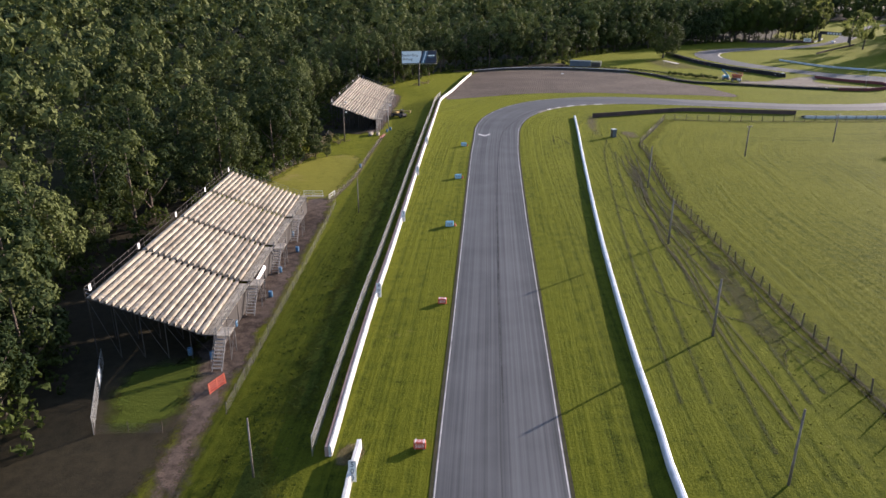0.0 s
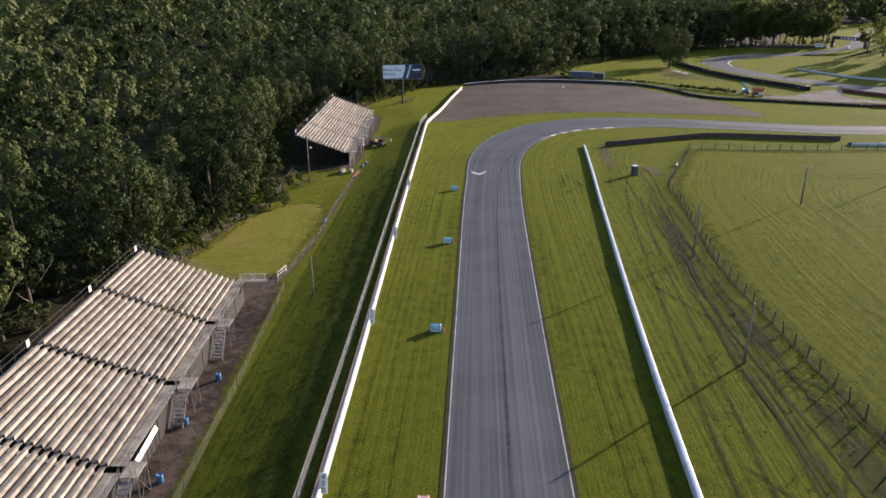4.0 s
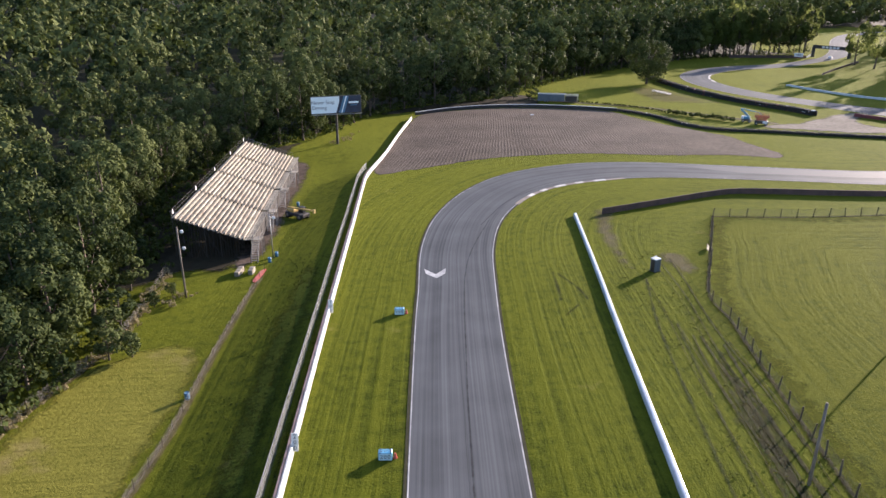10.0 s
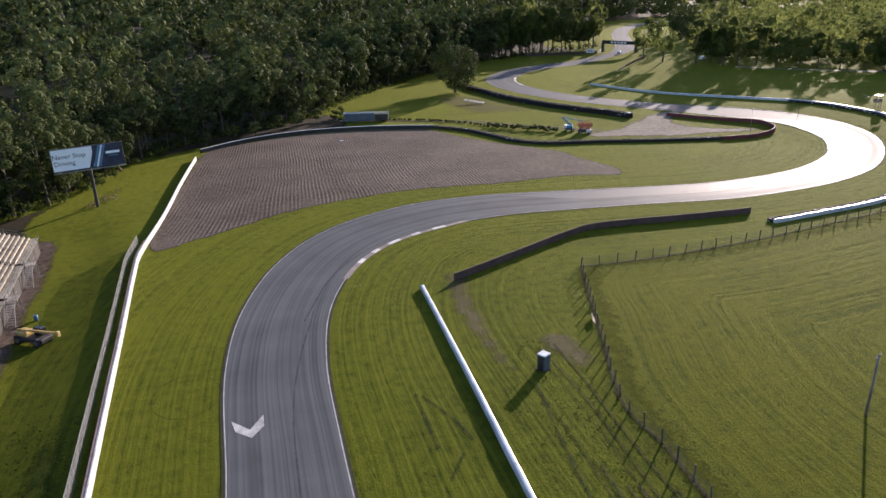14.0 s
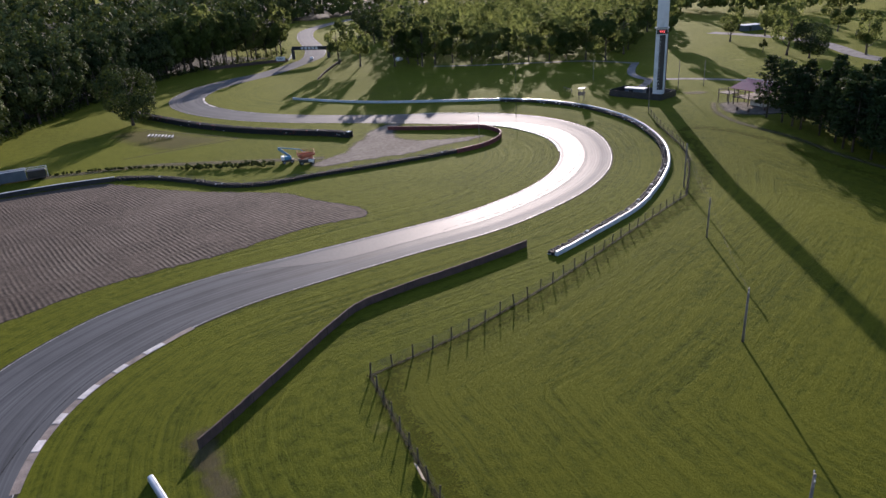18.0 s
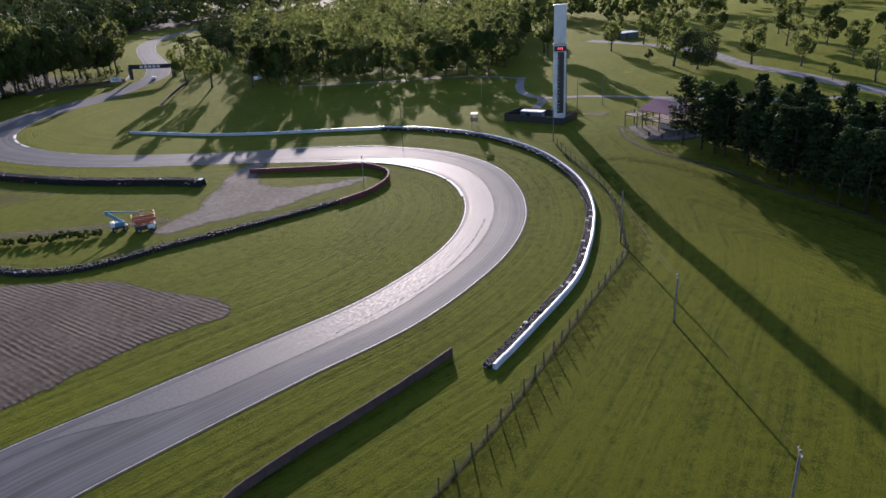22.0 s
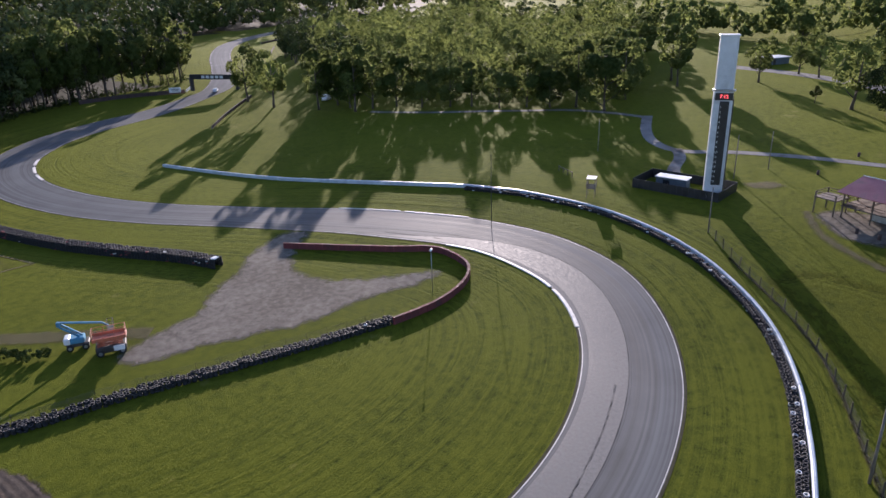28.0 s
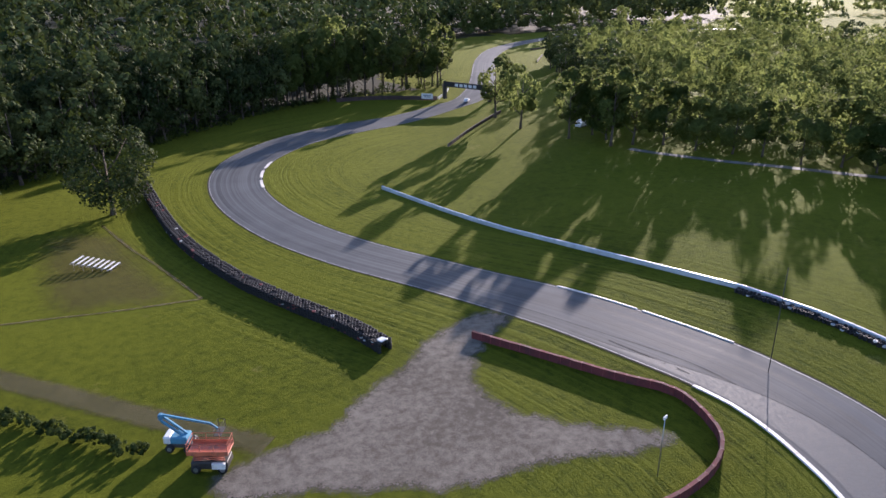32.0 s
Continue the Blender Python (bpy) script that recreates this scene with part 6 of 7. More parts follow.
z = gz(12, 192) + 0.062
for sgn in (-1, 1):
    g.add([(11.6 + sgn * 0.0, 190.6, z), (11.6, 192.2, z), (11.6 + sgn * 1.75, 194.6, z), (11.6 + sgn * 1.55, 192.4, z)], [(0, 3, 2, 1) if sgn > 0 else (0, 1, 2, 3)])
chev = part("chevron_mark", g, LINE)
tagged(chev, "white chevron painted on the asphalt", "road marking", kind="structure")

# billboard
bb = thing("billboard", "tall billboard, white and dark blue, on a steel post", "billboard", stand(-9.6, 291.5, 13))
part("post", Geo().tube((0, 0.6, -0.5), (0, 0.6, 9.4), 0.36, 0.34, 14), IRON, bb)
part("panel", Geo().box((0, 0, 11.4), (14.4, 0.35, 4.9), None, 0.04), IRON, bb)
part("truss", Geo().box((0, 0.5, 11.0), (13.6, 0.3, 0.3)).box((0, 0.5, 9.6), (13.6, 0.3, 0.3)).box((-5, 0.5, 10.8), (0.2, 0.3, 4)).box((5, 0.5, 10.8), (0.2, 0.3, 4)), IRON, bb)
part("white_face", Geo().box((-3.05, -0.195, 11.4), (8.0, 0.03, 4.6)), SKYBOARD, bb, "white pale blue poster face")
part("dark_face", Geo().box((4.1, -0.195, 11.4), (6.0, 0.03, 4.6)), NAVY, bb, "dark navy poster face")
for k, (ox, w, mt) in enumerate(((1.05, 0.75, NAVY), (1.75, 0.55, BLUE), (2.25, 0.35, SKYBOARD), (2.75, 0.5, BLUE))):
    part("stripe", Geo().add([(ox - w / 2 - 0.75, -0.222 - k * 0.004, 9.1), (ox + w / 2 - 0.75, -0.222 - k * 0.004, 9.1), (ox + w / 2 + 0.75, -0.222 - k * 0.004, 13.7), (ox - w / 2 + 0.75, -0.222 - k * 0.004, 13.7)], [(0, 1, 2, 3)]), mt, bb)
for i, line_text in enumerate(("Never Stop", "Driving")):
    o = text_ob("lettering", line_text, 1.4, NAVY, bb, pose(-3.7 if i == 0 else -4.75, -0.222, 12.1 - 1.45 * i, 90, 0, 0))
for i, w in enumerate((2.8, 2.0)):
    part("logo_bar", Geo().box((5.0, -0.22, 11.9 - 0.75 * i), (w, 0.02, 0.55 if i == 0 else 0.2)), SKYBOARD if i == 0 else BLUE, bb)
part("catwalk", Geo().box((0, -0.6, 8.75), (14.4, 0.8, 0.06)), STEEL, bb)


# poles
def pole(x, y, h, label="weathered wooden utility pole", r=0.17, mat=POLEWOOD, cross=0, lamp=0, lean=0.0):
    p = thing("pole", label, "pole", pose(x, y, gz(x, y), lean, lean * 0.6, 20), "poles")
    part("shaft", Geo().tube((0, 0, -0.4), (0, 0, h), r, r * 0.72, 9), mat, p, flat=False)
    for k in range(cross):
        part("crossarm", Geo().box((0, 0, h - 0.3 - 0.6 * k), (1.5, 0.1, 0.12)), mat, p)
        for dx in (-0.65, 0.65):
            part("insulator", Geo().tube((dx, 0, h - 0.24 - 0.6 * k), (dx, 0, h - 0.08 - 0.6 * k), 0.05, 0.03, 6), WHITE, p)
    for k in range(lamp):
        a = part("lamp_arm", Geo().tube((0, 0, h - 0.8 - 2.6 * k), (0.5, -0.3, h - 0.6 - 2.6 * k), 0.03, None, 6), STEEL, p)
        part("lamp_head", Geo().box((0.62, -0.36, h - 0.62 - 2.6 * k), (0.45, 0.4, 0.4), None, 0.06), WHITE, a)
    return p


for x, y, h, c in ((32.4, 74.6, 7.4, 0), (36.6, 106.3, 7.6, 0), (42.3, 139.4, 8.8, 0), (74.0, 168.4, 7.6, 1), (104.6, 185.7, 7.6, 1), (136.7, 205.0, 7.4, 1), (162.1, 221.6, 9.8, 0)):
    pole(x, y, h, cross=c)
for x, y, h in ((29.2, 48, 7.4), (212.7, 257.5, 8.6), (244.4, 264, 9.6), (254.8, 260, 8.6)):
    pole(x, y, h, r=0.12)
for x, y, h in ((-15.7, 125.8, 7.0), (-16.1, 49.4, 6.0)):
    pole(x, y, h, "thin leaning wooden pole on the grass bank", 0.1)
pole(-26.7, 189.6, 11.3, "tall wooden lamp pole with two white floodlights", 0.16, lamp=2)
pole(-15.9, 205.4, 8.0, "steel lamp pole beside the grandstand", 0.1, STEEL, lamp=1)
pole(249.3, 299.5, 8.0, "pale bare pole on the grass before the wood", 0.1, PLANK)
pole(195.6, 293.5, 15.0, "tall thin steel mast behind the barrier", 0.06, IRON)
cp = pole(170.0, 286.8, 7.4, "steel camera pole inside the red barrier", 0.06, STEEL)
part("camera_box", Geo().box((0.2, 0, 7.5), (0.22, 0.2, 0.4), None, 0.04), WHITE, cp)
part("camera_box", Geo().box((-0.2, 0, 7.5), (0.22, 0.2, 0.4), None, 0.04), WHITE, cp)


def wire(pts, label="overhead wire between poles", sag=0.8, r=0.012, mat=IRON):
    for a, b in zip(pts, pts[1:]):
        path = []
        for k in range(11):
            u = k / 10
            path.append((a[0] + (b[0] - a[0]) * u, a[1] + (b[1] - a[1]) * u, a[2] + (b[2] - a[2]) * u - sag * 4 * u * (1 - u)))
        tagged(part("overhead_wire", Geo().chain(path, [r] * 11, 4), mat), label, "wire", "overhead wires")


wire([(104.6, 185.7, 7.4), (136.7, 205.0, 7.2)], r=0.008)
wire([(136.7, 205.0, 7.2), (162.1, 221.6, 9.4)])
wire([(136.7, 205.0, 6.9), (162.1, 221.6, 8.8)], "pale slack cable between poles", 1.4, 0.012, POLEWOOD)

# fences on the west side
fence("wire_fence", [(-22.3, 133), (-19.5, 152), (-18.4, 173.8), (-16.5, 199.6)], 1.1, 3.2, 0.045, WOOD, FINENET, "low post and wire fence along the lawn", 0, lean=3, seed=21)
fence("wire_fence.001", [(-42, 133), (-37.4, 155.7), (-33, 171.5), (-31.8, 184), (-32.5, 200)], 1.5, 3.4, 0.045, WOOD, FINENET, "old chain-link fence at the edge of the woods", 0, lean=3, seed=22)
fence("wire_fence.002", [(-21.6, 60), (-21.2, 82), (-20.8, 107), (-20.8, 131)], 1.3, 3.4, 0.035, IRON, FINENET, "thin post fence beside the earth path", 0, lean=3, seed=23)
fence("wire_fence.003", [(-33.2, 56.4), (-35.4, 62), (-38.2, 69.5)], 2.0, 3.0, 0.04, STEEL, NETTING, "chain-link fence by the end of the grandstand", 1, seed=24)
fence("wire_fence.004", [(-33.2, 56.6), (-30, 56.7), (-26.8, 56.8)], 1.2, 2.6, 0.045, WOOD, FINENET, "low post fence across the grass", 0, lean=3, seed=25)
for nm, pth in (("straw_strip.003", [(-22.3, 133), (-19.5, 152), (-18.4, 173.8), (-16.5, 199.6)]), ("straw_strip.004", [(-42, 133), (-37.4, 155.7), (-33, 171.5), (-31.8, 184)])):
    tagged(strip(nm, curve(pth, 1.5), 0.8, -0.8, 0.07, STRAW, 6), "strip of dead straw under the fence", "dry grass", kind="structure")
ws = thing("sign_board", "blank white board on a chain-link fence", "sign", pose(-36.3, 65, gz(-36.3, 65) + 0.7, 0, 0, -69))
part("board", Geo().box((0, -0.08, 0.7), (2.3, 0.05, 1.3), None, 0.01), WHITE, ws)
bc = thing("barricade", "red slatted barricade leaning beside the path", "barricade", stand(-23.8, 64.6, 66))
for k in range(5):
    part("slat", Geo().box((0, 0.18 * k / 5, 0.25 + 0.24 * k), (2.6, 0.04, 0.12)), RED, bc)
for dx in (-1.2, 0, 1.2):
    part("upright", Geo().box((dx, 0.06, 0.65), (0.09, 0.06, 1.35), Matrix.Rotation(radians(-6), 3, "X")), ORANGE, bc)
for i, (x, y, a) in enumerate(((-20.4, 198.5, 80), (-18.4, 199.2, 84))):
    k = thing("concrete_block", "pale stacked concrete blocks on the grass", "block", stand(x, y, a), "concrete blocks")
    n = 3 if i == 0 else 2
    for j in range(n):
        part("block", Geo().box((-0.9 + 0.95 * j, 0.03 * j, 0.4), (0.9, 0.75, 0.8 + 0.08 * j), None, 0.04), PLANKDARK, k)
patch("orange_net", [(-17.8, 195), (-17.0, 194.8), (-16.2, 199.6), (-16.8, 200)], 0.12, RED, "red plastic netting lying on the ground", 0.15, cell=2, seed=52)
gt = thing("rail_gate", "small white rail gate in the low fence", "gate", stand(-22.3, 136.4, 76))
for zz in (0.45, 0.95):
    part("rail", Geo().box((0, 0, zz), (3.0, 0.05, 0.1)), WHITE, gt)
for dx in (-1.45, 1.45):
    part("post", Geo().box((dx, 0, 0.5), (0.1, 0.1, 1.1)), WHITE, gt)


def wheel(parent, x, y, r, w, name="wheel"):
    wh = part(name, Geo().tube((x, y - w / 2, r), (x, y + w / 2, r), r, None, 14), RUBBER, parent, "black tyre", flat=False)
    part("rim", Geo().tube((x, y - w / 2 - 0.02, r), (x, y + w / 2 + 0.02, r), r * 0.55, None, 12), STEEL, wh)
    return wh


for dx in (-25.2, -23.3):
    lr_ = thing("landing_rail", "pale white rail at the head of the grandstand steps", "rail", pose(dx, 126.9, gz(dx, 126.9) + 3.1, 0, 0, 3), "rails on the grandstand landing")
    for zz in (0.5, 1.0):
        part("rail", Geo().box((0, 0, zz), (1.7, 0.05, 0.07)), WHITE, lr_)
    for px in (-0.8, 0.8):
        part("post", Geo().box((px, 0, 0.5), (0.06, 0.06, 1.05)), WHITE, lr_)
part("platform", Geo().box((-24.4, 127.0, gz(-24.4, 127) + 3.07), (4.2, 1.1, 0.06), None, 0.01), PLANK, lr_, m=lr_.matrix_basis.inverted())

lb = thing("bench_board", "white board leaning on the front of the grandstand", "board", pose(-25.2, 90.2, gz(-25.2, 90.2) + 2.3, 0, 0, 92))
part("panel", Geo().box((0, 0, 0.4), (5.2, 0.08, 0.5), Matrix.Rotation(radians(-30), 3, "X"), 0.01), WHITE, lb)
for px in (-2.2, 0, 2.2):
    part("prop", Geo().box((px, 0.1, -1.05), (0.08, 0.08, 2.7)), IRON, lb)
wb = thing("board", "pale board leaning against the field fence", "board", stand(59.6, 199.6, 64))
part("panel", Geo().box((0, 0, 0.42), (2.6, 0.06, 0.55), Matrix.Rotation(radians(-40), 3, "X"), 0.01), PLANKDARK, wb)

# machine with a yellow boom by the far stand
th = thing("crane", "yellow and dark wheeled lifting machine with a long boom", "crane", stand(-14.2, 228, -40))
part("chassis", Geo().box((0, 0, 0.85), (5.2, 2.0, 0.7), None, 0.1), IRON, th)
part("engine_cover", Geo().box((-1.2, 0, 1.5), (2.0, 1.7, 0.7), None, 0.15), YELLOWPAINT, th)
cab = part("cab", Geo().box((0.9, 0.5, 1.75), (1.3, 0.95, 1.3), None, 0.1), BLACK, th)
part("window", Geo().box((0.9, 0.5, 1.95), (1.33, 0.98, 0.6)), GLASS_DARK, cab)
part("boom", Geo().box((1.6, -0.35, 2.2), (7.6, 0.26, 0.3), Matrix.Rotation(radians(-4), 3, "Y"), 0.03), YELLOWPAINT, th, "yellow boom")
part("boom_head", Geo().box((5.3, -0.35, 2.35), (0.4, 0.5, 0.8), None, 0.05), YELLOWPAINT, th)
for x in (-1.7, 1.7):
    for y in (-1.0, 1.0):
        wheel(th, x, y, 0.62, 0.45)

# portable toilet
pt = thing("portable_toilet", "dark grey portable toilet with a white roof on the grass", "toilet", stand(46.9, 190.9, 25))
part("body", Geo().box((0, 0, 1.05), (1.15, 1.15, 2.05), None, 0.05), BLUEGREY, pt)
part("door", Geo().box((-0.6, 0, 1.05), (0.04, 0.75, 1.85), None, 0.01), BLACK, pt)
part("roof", Geo().box((0, 0, 2.16), (1.25, 1.25, 0.16), None, 0.06), WHITE, pt, "white plastic roof")
part("vent_pipe", Geo().tube((0.4, 0.4, 2.1), (0.4, 0.4, 2.45), 0.05, None, 8), WHITE, pt)
part("base", Geo().box((0, 0, 0.05), (1.3, 1.3, 0.1)), BLACK, pt)

# trailer behind the gravel trap
tr = thing("trailer", "long dark blue-grey trailer with a white roof rim", "trailer", stand(70.6, 363.6, -16))
part("body", Geo().box((-1.2, 0, 1.85), (10.4, 2.5, 2.7), None, 0.05), BLUEGREY, tr)
for y in (-1.27, 1.27):
    part("roof_rim", Geo().box((-1.2, y, 3.22), (10.5, 0.1, 0.14)), WHITE, tr)
for x in (-6.45, 4.05):
    part("roof_rim", Geo().box((x, 0, 3.22), (0.1, 2.64, 0.14)), WHITE, tr)
part("nose_frame", Geo().box((6.6, -1.1, 3.1), (5.0, 0.1, 0.12)).box((6.6, 1.1, 3.1), (5.0, 0.1, 0.12)).box((9.05, 0, 3.1), (0.1, 2.3, 0.12)).box((9.05, -1.1, 1.9), (0.1, 0.1, 2.4)).box((9.05, 1.1, 1.9), (0.1, 0.1, 2.4)), WHITE, tr, "white open frame")
part("crate", Geo().box((6.5, 0, 1.6), (4.4, 2.0, 1.9), None, 0.05), BLACK, tr)
part("underframe", Geo().box((1.2, 0, 0.5), (15.4, 2.2, 0.2)), IRON, tr)
for x in (-3.6, -2.5):
    for y in (-1.0, 1.0):
        wheel(tr, x, y, 0.45, 0.3)

# small bleacher on the grass
sb = thing("bleacher", "small white aluminium bleacher on the grass", "bleacher", stand(119.9, 379.5, 56.5))
for k in range(8):
    part("bench", Geo().box((0, -3.6 + k * 1.0, 0.6 + 0.15 * k), (3.6, 0.42, 0.06), None, 0.01), WHITE, sb)
    part("footrest", Geo().box((0, -3.1 + k * 1.0, 0.3 + 0.15 * k), (3.6, 0.3, 0.05)), PLANKDARK, sb)
for x in (-1.6, 0, 1.6):
    g = Geo()
    bar(g, (x, -4, 0.35), (x, 3.7, 1.5), 0.08)
    for k in range(5):
        bar(g, (x, -3.6 + k * 1.75, 0), (x, -3.6 + k * 1.75, 0.4 + 0.26 * k), 0.07)
    part("frame", g, STEEL, sb)

# boom lift
bl = thing("boom_lift", "blue articulated boom lift parked on the grass", "lift", stand(125.3, 316.4, -30))
part("chassis", Geo().box((0, 0, 0.75), (3.0, 1.6, 0.5), None, 0.08), IRON, bl)
for x in (-1.05, 1.05):
    for y in (-0.95, 0.95):
        wheel(bl, x, y, 0.48, 0.34)
part("turret", Geo().box((-0.2, 0, 1.45), (2.4, 1.7, 0.9), None, 0.14), LIFTBLUE, bl)
part("counterweight", Geo().box((-1.3, 0, 1.5), (0.9, 1.9, 1.0), None, 0.15), WHITE, bl, "white counterweight")


def beam(parent, name, a, b, w, mat):
    a, b = Vector(a), Vector(b)
    r = (b - a).to_track_quat("X", "Z").to_matrix()
    return part(name, Geo().box((a + b) / 2, ((b - a).length, w, w), r, 0.03), mat, parent)


beam(bl, "lower_boom", (0.8, 0.15, 1.8), (-1.9, 0.15, 4.2), 0.26, LIFTBLUE)
beam(bl, "lower_boom", (0.8, -0.25, 1.5), (-1.9, -0.25, 3.8), 0.26, LIFTBLUE)
beam(bl, "upper_boom", (-2.1, 0.1, 4.4), (3.6, 0.1, 3.3), 0.24, LIFTBLUE)
beam(bl, "jib", (3.6, 0.1, 3.3), (4.4, 0.1, 2.6), 0.22, LIFTBLUE)
part("elbow", Geo().box((-2.0, 0.05, 4.1), (0.5, 0.6, 0.8), None, 0.1), LIFTBLUE, bl)
g = Geo()
for z in (2.3, 2.85, 3.4):
    for a, b in (((4.2, -0.9), (4.2, 0.9)), ((5.0, -0.9), (5.0, 0.9)), ((4.2, -0.9), (5.0, -0.9)), ((4.2, 0.9), (5.0, 0.9))):
        bar(g, (*a, z), (*b, z), 0.05)
for a in ((4.2, -0.9), (4.2, 0.9), (5.0, -0.9), (5.0, 0.9)):
    bar(g, (*a, 2.3), (*a, 3.4), 0.05)
g.box((4.6, 0, 2.3), (0.8, 1.8, 0.06))
part("basket", g, IRON, bl, "dark wire basket")
# scissor lift
sl = thing("scissor_lift", "orange scissor lift with railed platform beside a boom lift", "lift", stand(127.7, 311.2, -28) @ Matrix.Scale(1.22, 4))
part("base", Geo().box((0, 0, 0.75), (3.3, 1.7, 0.8), None, 0.08), IRON, sl)
for x in (-1.2, 1.2):
    for y in (-0.85, 0.85):
        wheel(sl, x, y, 0.42, 0.3)
for k in range(3):
    for y in (-0.6, 0.6):
        g = Geo()
        bar(g, (-1.4, y, 1.2 + 0.22 * k), (1.4, y, 1.42 + 0.22 * k), 0.12)
        bar(g, (1.4, y, 1.2 + 0.22 * k), (-1.4, y, 1.42 + 0.22 * k), 0.12)
        part("scissor_arm", g, ORANGE, sl)
part("platform", Geo().box((0, 0, 2.0), (3.7, 1.9, 0.14), None, 0.02), ORANGE, sl)
g = Geo()
for z in (2.55, 3.05):
    for a, b in (((-1.8, -0.9), (1.8, -0.9)), ((-1.8, 0.9), (1.8, 0.9)), ((-1.8, -0.9), (-1.8, 0.9)), ((1.8, -0.9), (1.8, 0.9))):
        bar(g, (*a, z), (*b, z), 0.06)
for x in (-1.8, -0.6, 0.6, 1.8):
    for y in (-0.9, 0.9):
        bar(g, (x, y, 2.0), (x, y, 3.05), 0.06)
part("guard_rails", g, ORANGE, sl)
for y in (-0.93, 0.93):
    part("toe_board", Geo().box((0, y, 2.2), (3.7, 0.04, 0.3)), ORANGE, sl)
part("side_box", Geo().box((0.9, -0.95, 0.85), (1.2, 0.3, 0.6), None, 0.04), WHITE, sl)
cb = thing("cushion", "white tarpaulin cap on the end of the tyre wall", "cushion", pose(154.6, 326.2, gz(154.6, 326.2) + 1.66, 0, 0, 20))
part("cover", Geo().box((0, 0, 0.12), (1.3, 1.1, 0.24), None, 0.1), WHITE, cb)
dbx = thing("litter", "small pale litter on the furrowed gravel", "litter", stand(56, 335, 10))
part("sheet", Geo().box((0, 0, 0.12), (1.3, 0.7, 0.24), None, 0.1), WHITE, dbx)

# ---- tower and park ----
tw = thing("score_tower", "tall grey scoring tower with a dark number panel", "tower", stand(229.8, 263.4, -66))
part("shaft", Geo().box((0, 0, 10.6), (3.5, 2.0, 21.4), None, 0.06), GREYPAINT, tw)
part("panel", Geo().box((0.3, -1.03, 11.2), (1.75, 0.1, 16.6), None, 0.02), BLACK, tw, "black number panel")
part("edge_strip", Geo().box((1.79, 0, 10.6), (0.06, 1.9, 19.8)), BROWNBELT, tw, "dull red side panel")
for k in range(16):
    text_ob("position_number", str(k + 1), 0.62, WHITE, tw, pose(-0.3, -1.09, 18.4 - k * 0.98, 90, 0, 0))
text_ob("clock_digits", "7:12", 0.9, REDGLOW, tw, pose(0.1, -1.12, 20.4, 90, 0, 0), "glowing red digits")
part("clock_box", Geo().box((0.1, -1.02, 20.4), (3.2, 0.14, 1.4), None, 0.02), BLACK, tw)
part("collar", Geo().box((0, 0, 21.5), (3.8, 2.3, 0.3), None, 0.05), STEEL, tw)
part("head", Geo().box((0, 0, 26.6), (3.3, 1.9, 9.8), None, 0.06), GREYPAINT, tw, "plain pale grey upper box")
part("cap", Geo().box((0, 0, 31.6), (3.7, 2.3, 0.3), None, 0.12), WHITE, tw)
for dx in (-1.95, 1.95):
    part("lamp", Geo().box((dx, -0.9, 21.6), (0.3, 0.3, 0.35), None, 0.04), WHITE, tw)
part("conduit", Geo().tube((1.95, -0.6, 0), (1.95, -0.6, 20), 0.07, None, 8), IRON, tw)
yd = thing("yard_fence", "dark boarded fence round the foot of the tower", "fence")
CORN = [(227.6, 279.6), (227.4, 261.2), (236.2, 260.6), (236.6, 279.2)]
for (ax, ay), (bx, by) in zip(CORN, CORN[1:] + CORN[:1]):
    n = max(3, round(math.dist((ax, ay), (bx, by)) / 1.2))
    for k in range(n):
        u = (k + 0.5) / n
        x, y = ax + (bx - ax) * u, ay + (by - ay) * u
        part("board", Geo().box((0, 0, 0.95), (math.dist((ax, ay), (bx, by)) / n - 0.03, 0.06, 2.1)), BLACK, yd, m=pose(x, y, gz(x, y) - 0.05, 0, 0, math.degrees(math.atan2(by - ay, bx - ax))))
hut = thing("hut", "small hut with a white flat roof behind a dark fence", "hut", stand(231.2, 272.2, 3))
part("wall", Geo().box((0, 0, 1.2), (2.5, 6.4, 2.4), None, 0.03), BLUEGREY, hut)
part("roof", Geo().box((0, 0, 2.5), (3.0, 6.9, 0.2), None, 0.05), WHITE, hut)
part("window", Geo().box((-1.27, 1, 1.5), (0.04, 1.4, 0.9)), GLASS_DARK, hut)
fs = thing("marshal_stand", "small white-roofed marshal stand on posts", "stand", stand(218.4, 284.4, 20))
part("roof", Geo().box((0, 0, 4.1), (2.4, 2.0, 0.14), None, 0.04), WHITE, fs)
part("floor", Geo().box((0, 0, 2.0), (2.2, 1.8, 0.12)), TIMBER, fs)
part("screen", Geo().box((-1.08, 0, 2.55), (0.05, 1.8, 1.0)).box((0, -0.88, 2.55), (2.2, 0.05, 1.0)).box((0, 0.88, 2.55), (2.2, 0.05, 1.0)), TIMBER, fs)
for x in (-1.0, 1.0):
    for y in (-0.8, 0.8):
        part("post", Geo().box((x, y, 2.0), (0.12, 0.12, 4.1)), TIMBER, fs)
tb = thing("picnic_frame", "low wooden rail frame in the grass", "rail", stand(228.4, 296.5, 60))
for x in (-3, -1, 1, 3):
    part("post", Geo().box((x, 0, 0.6), (0.12, 0.12, 1.3)), TIMBER, tb)
part("rail", Geo().box((0, 0, 1.15), (6.6, 0.1, 0.12)), TIMBER, tb)

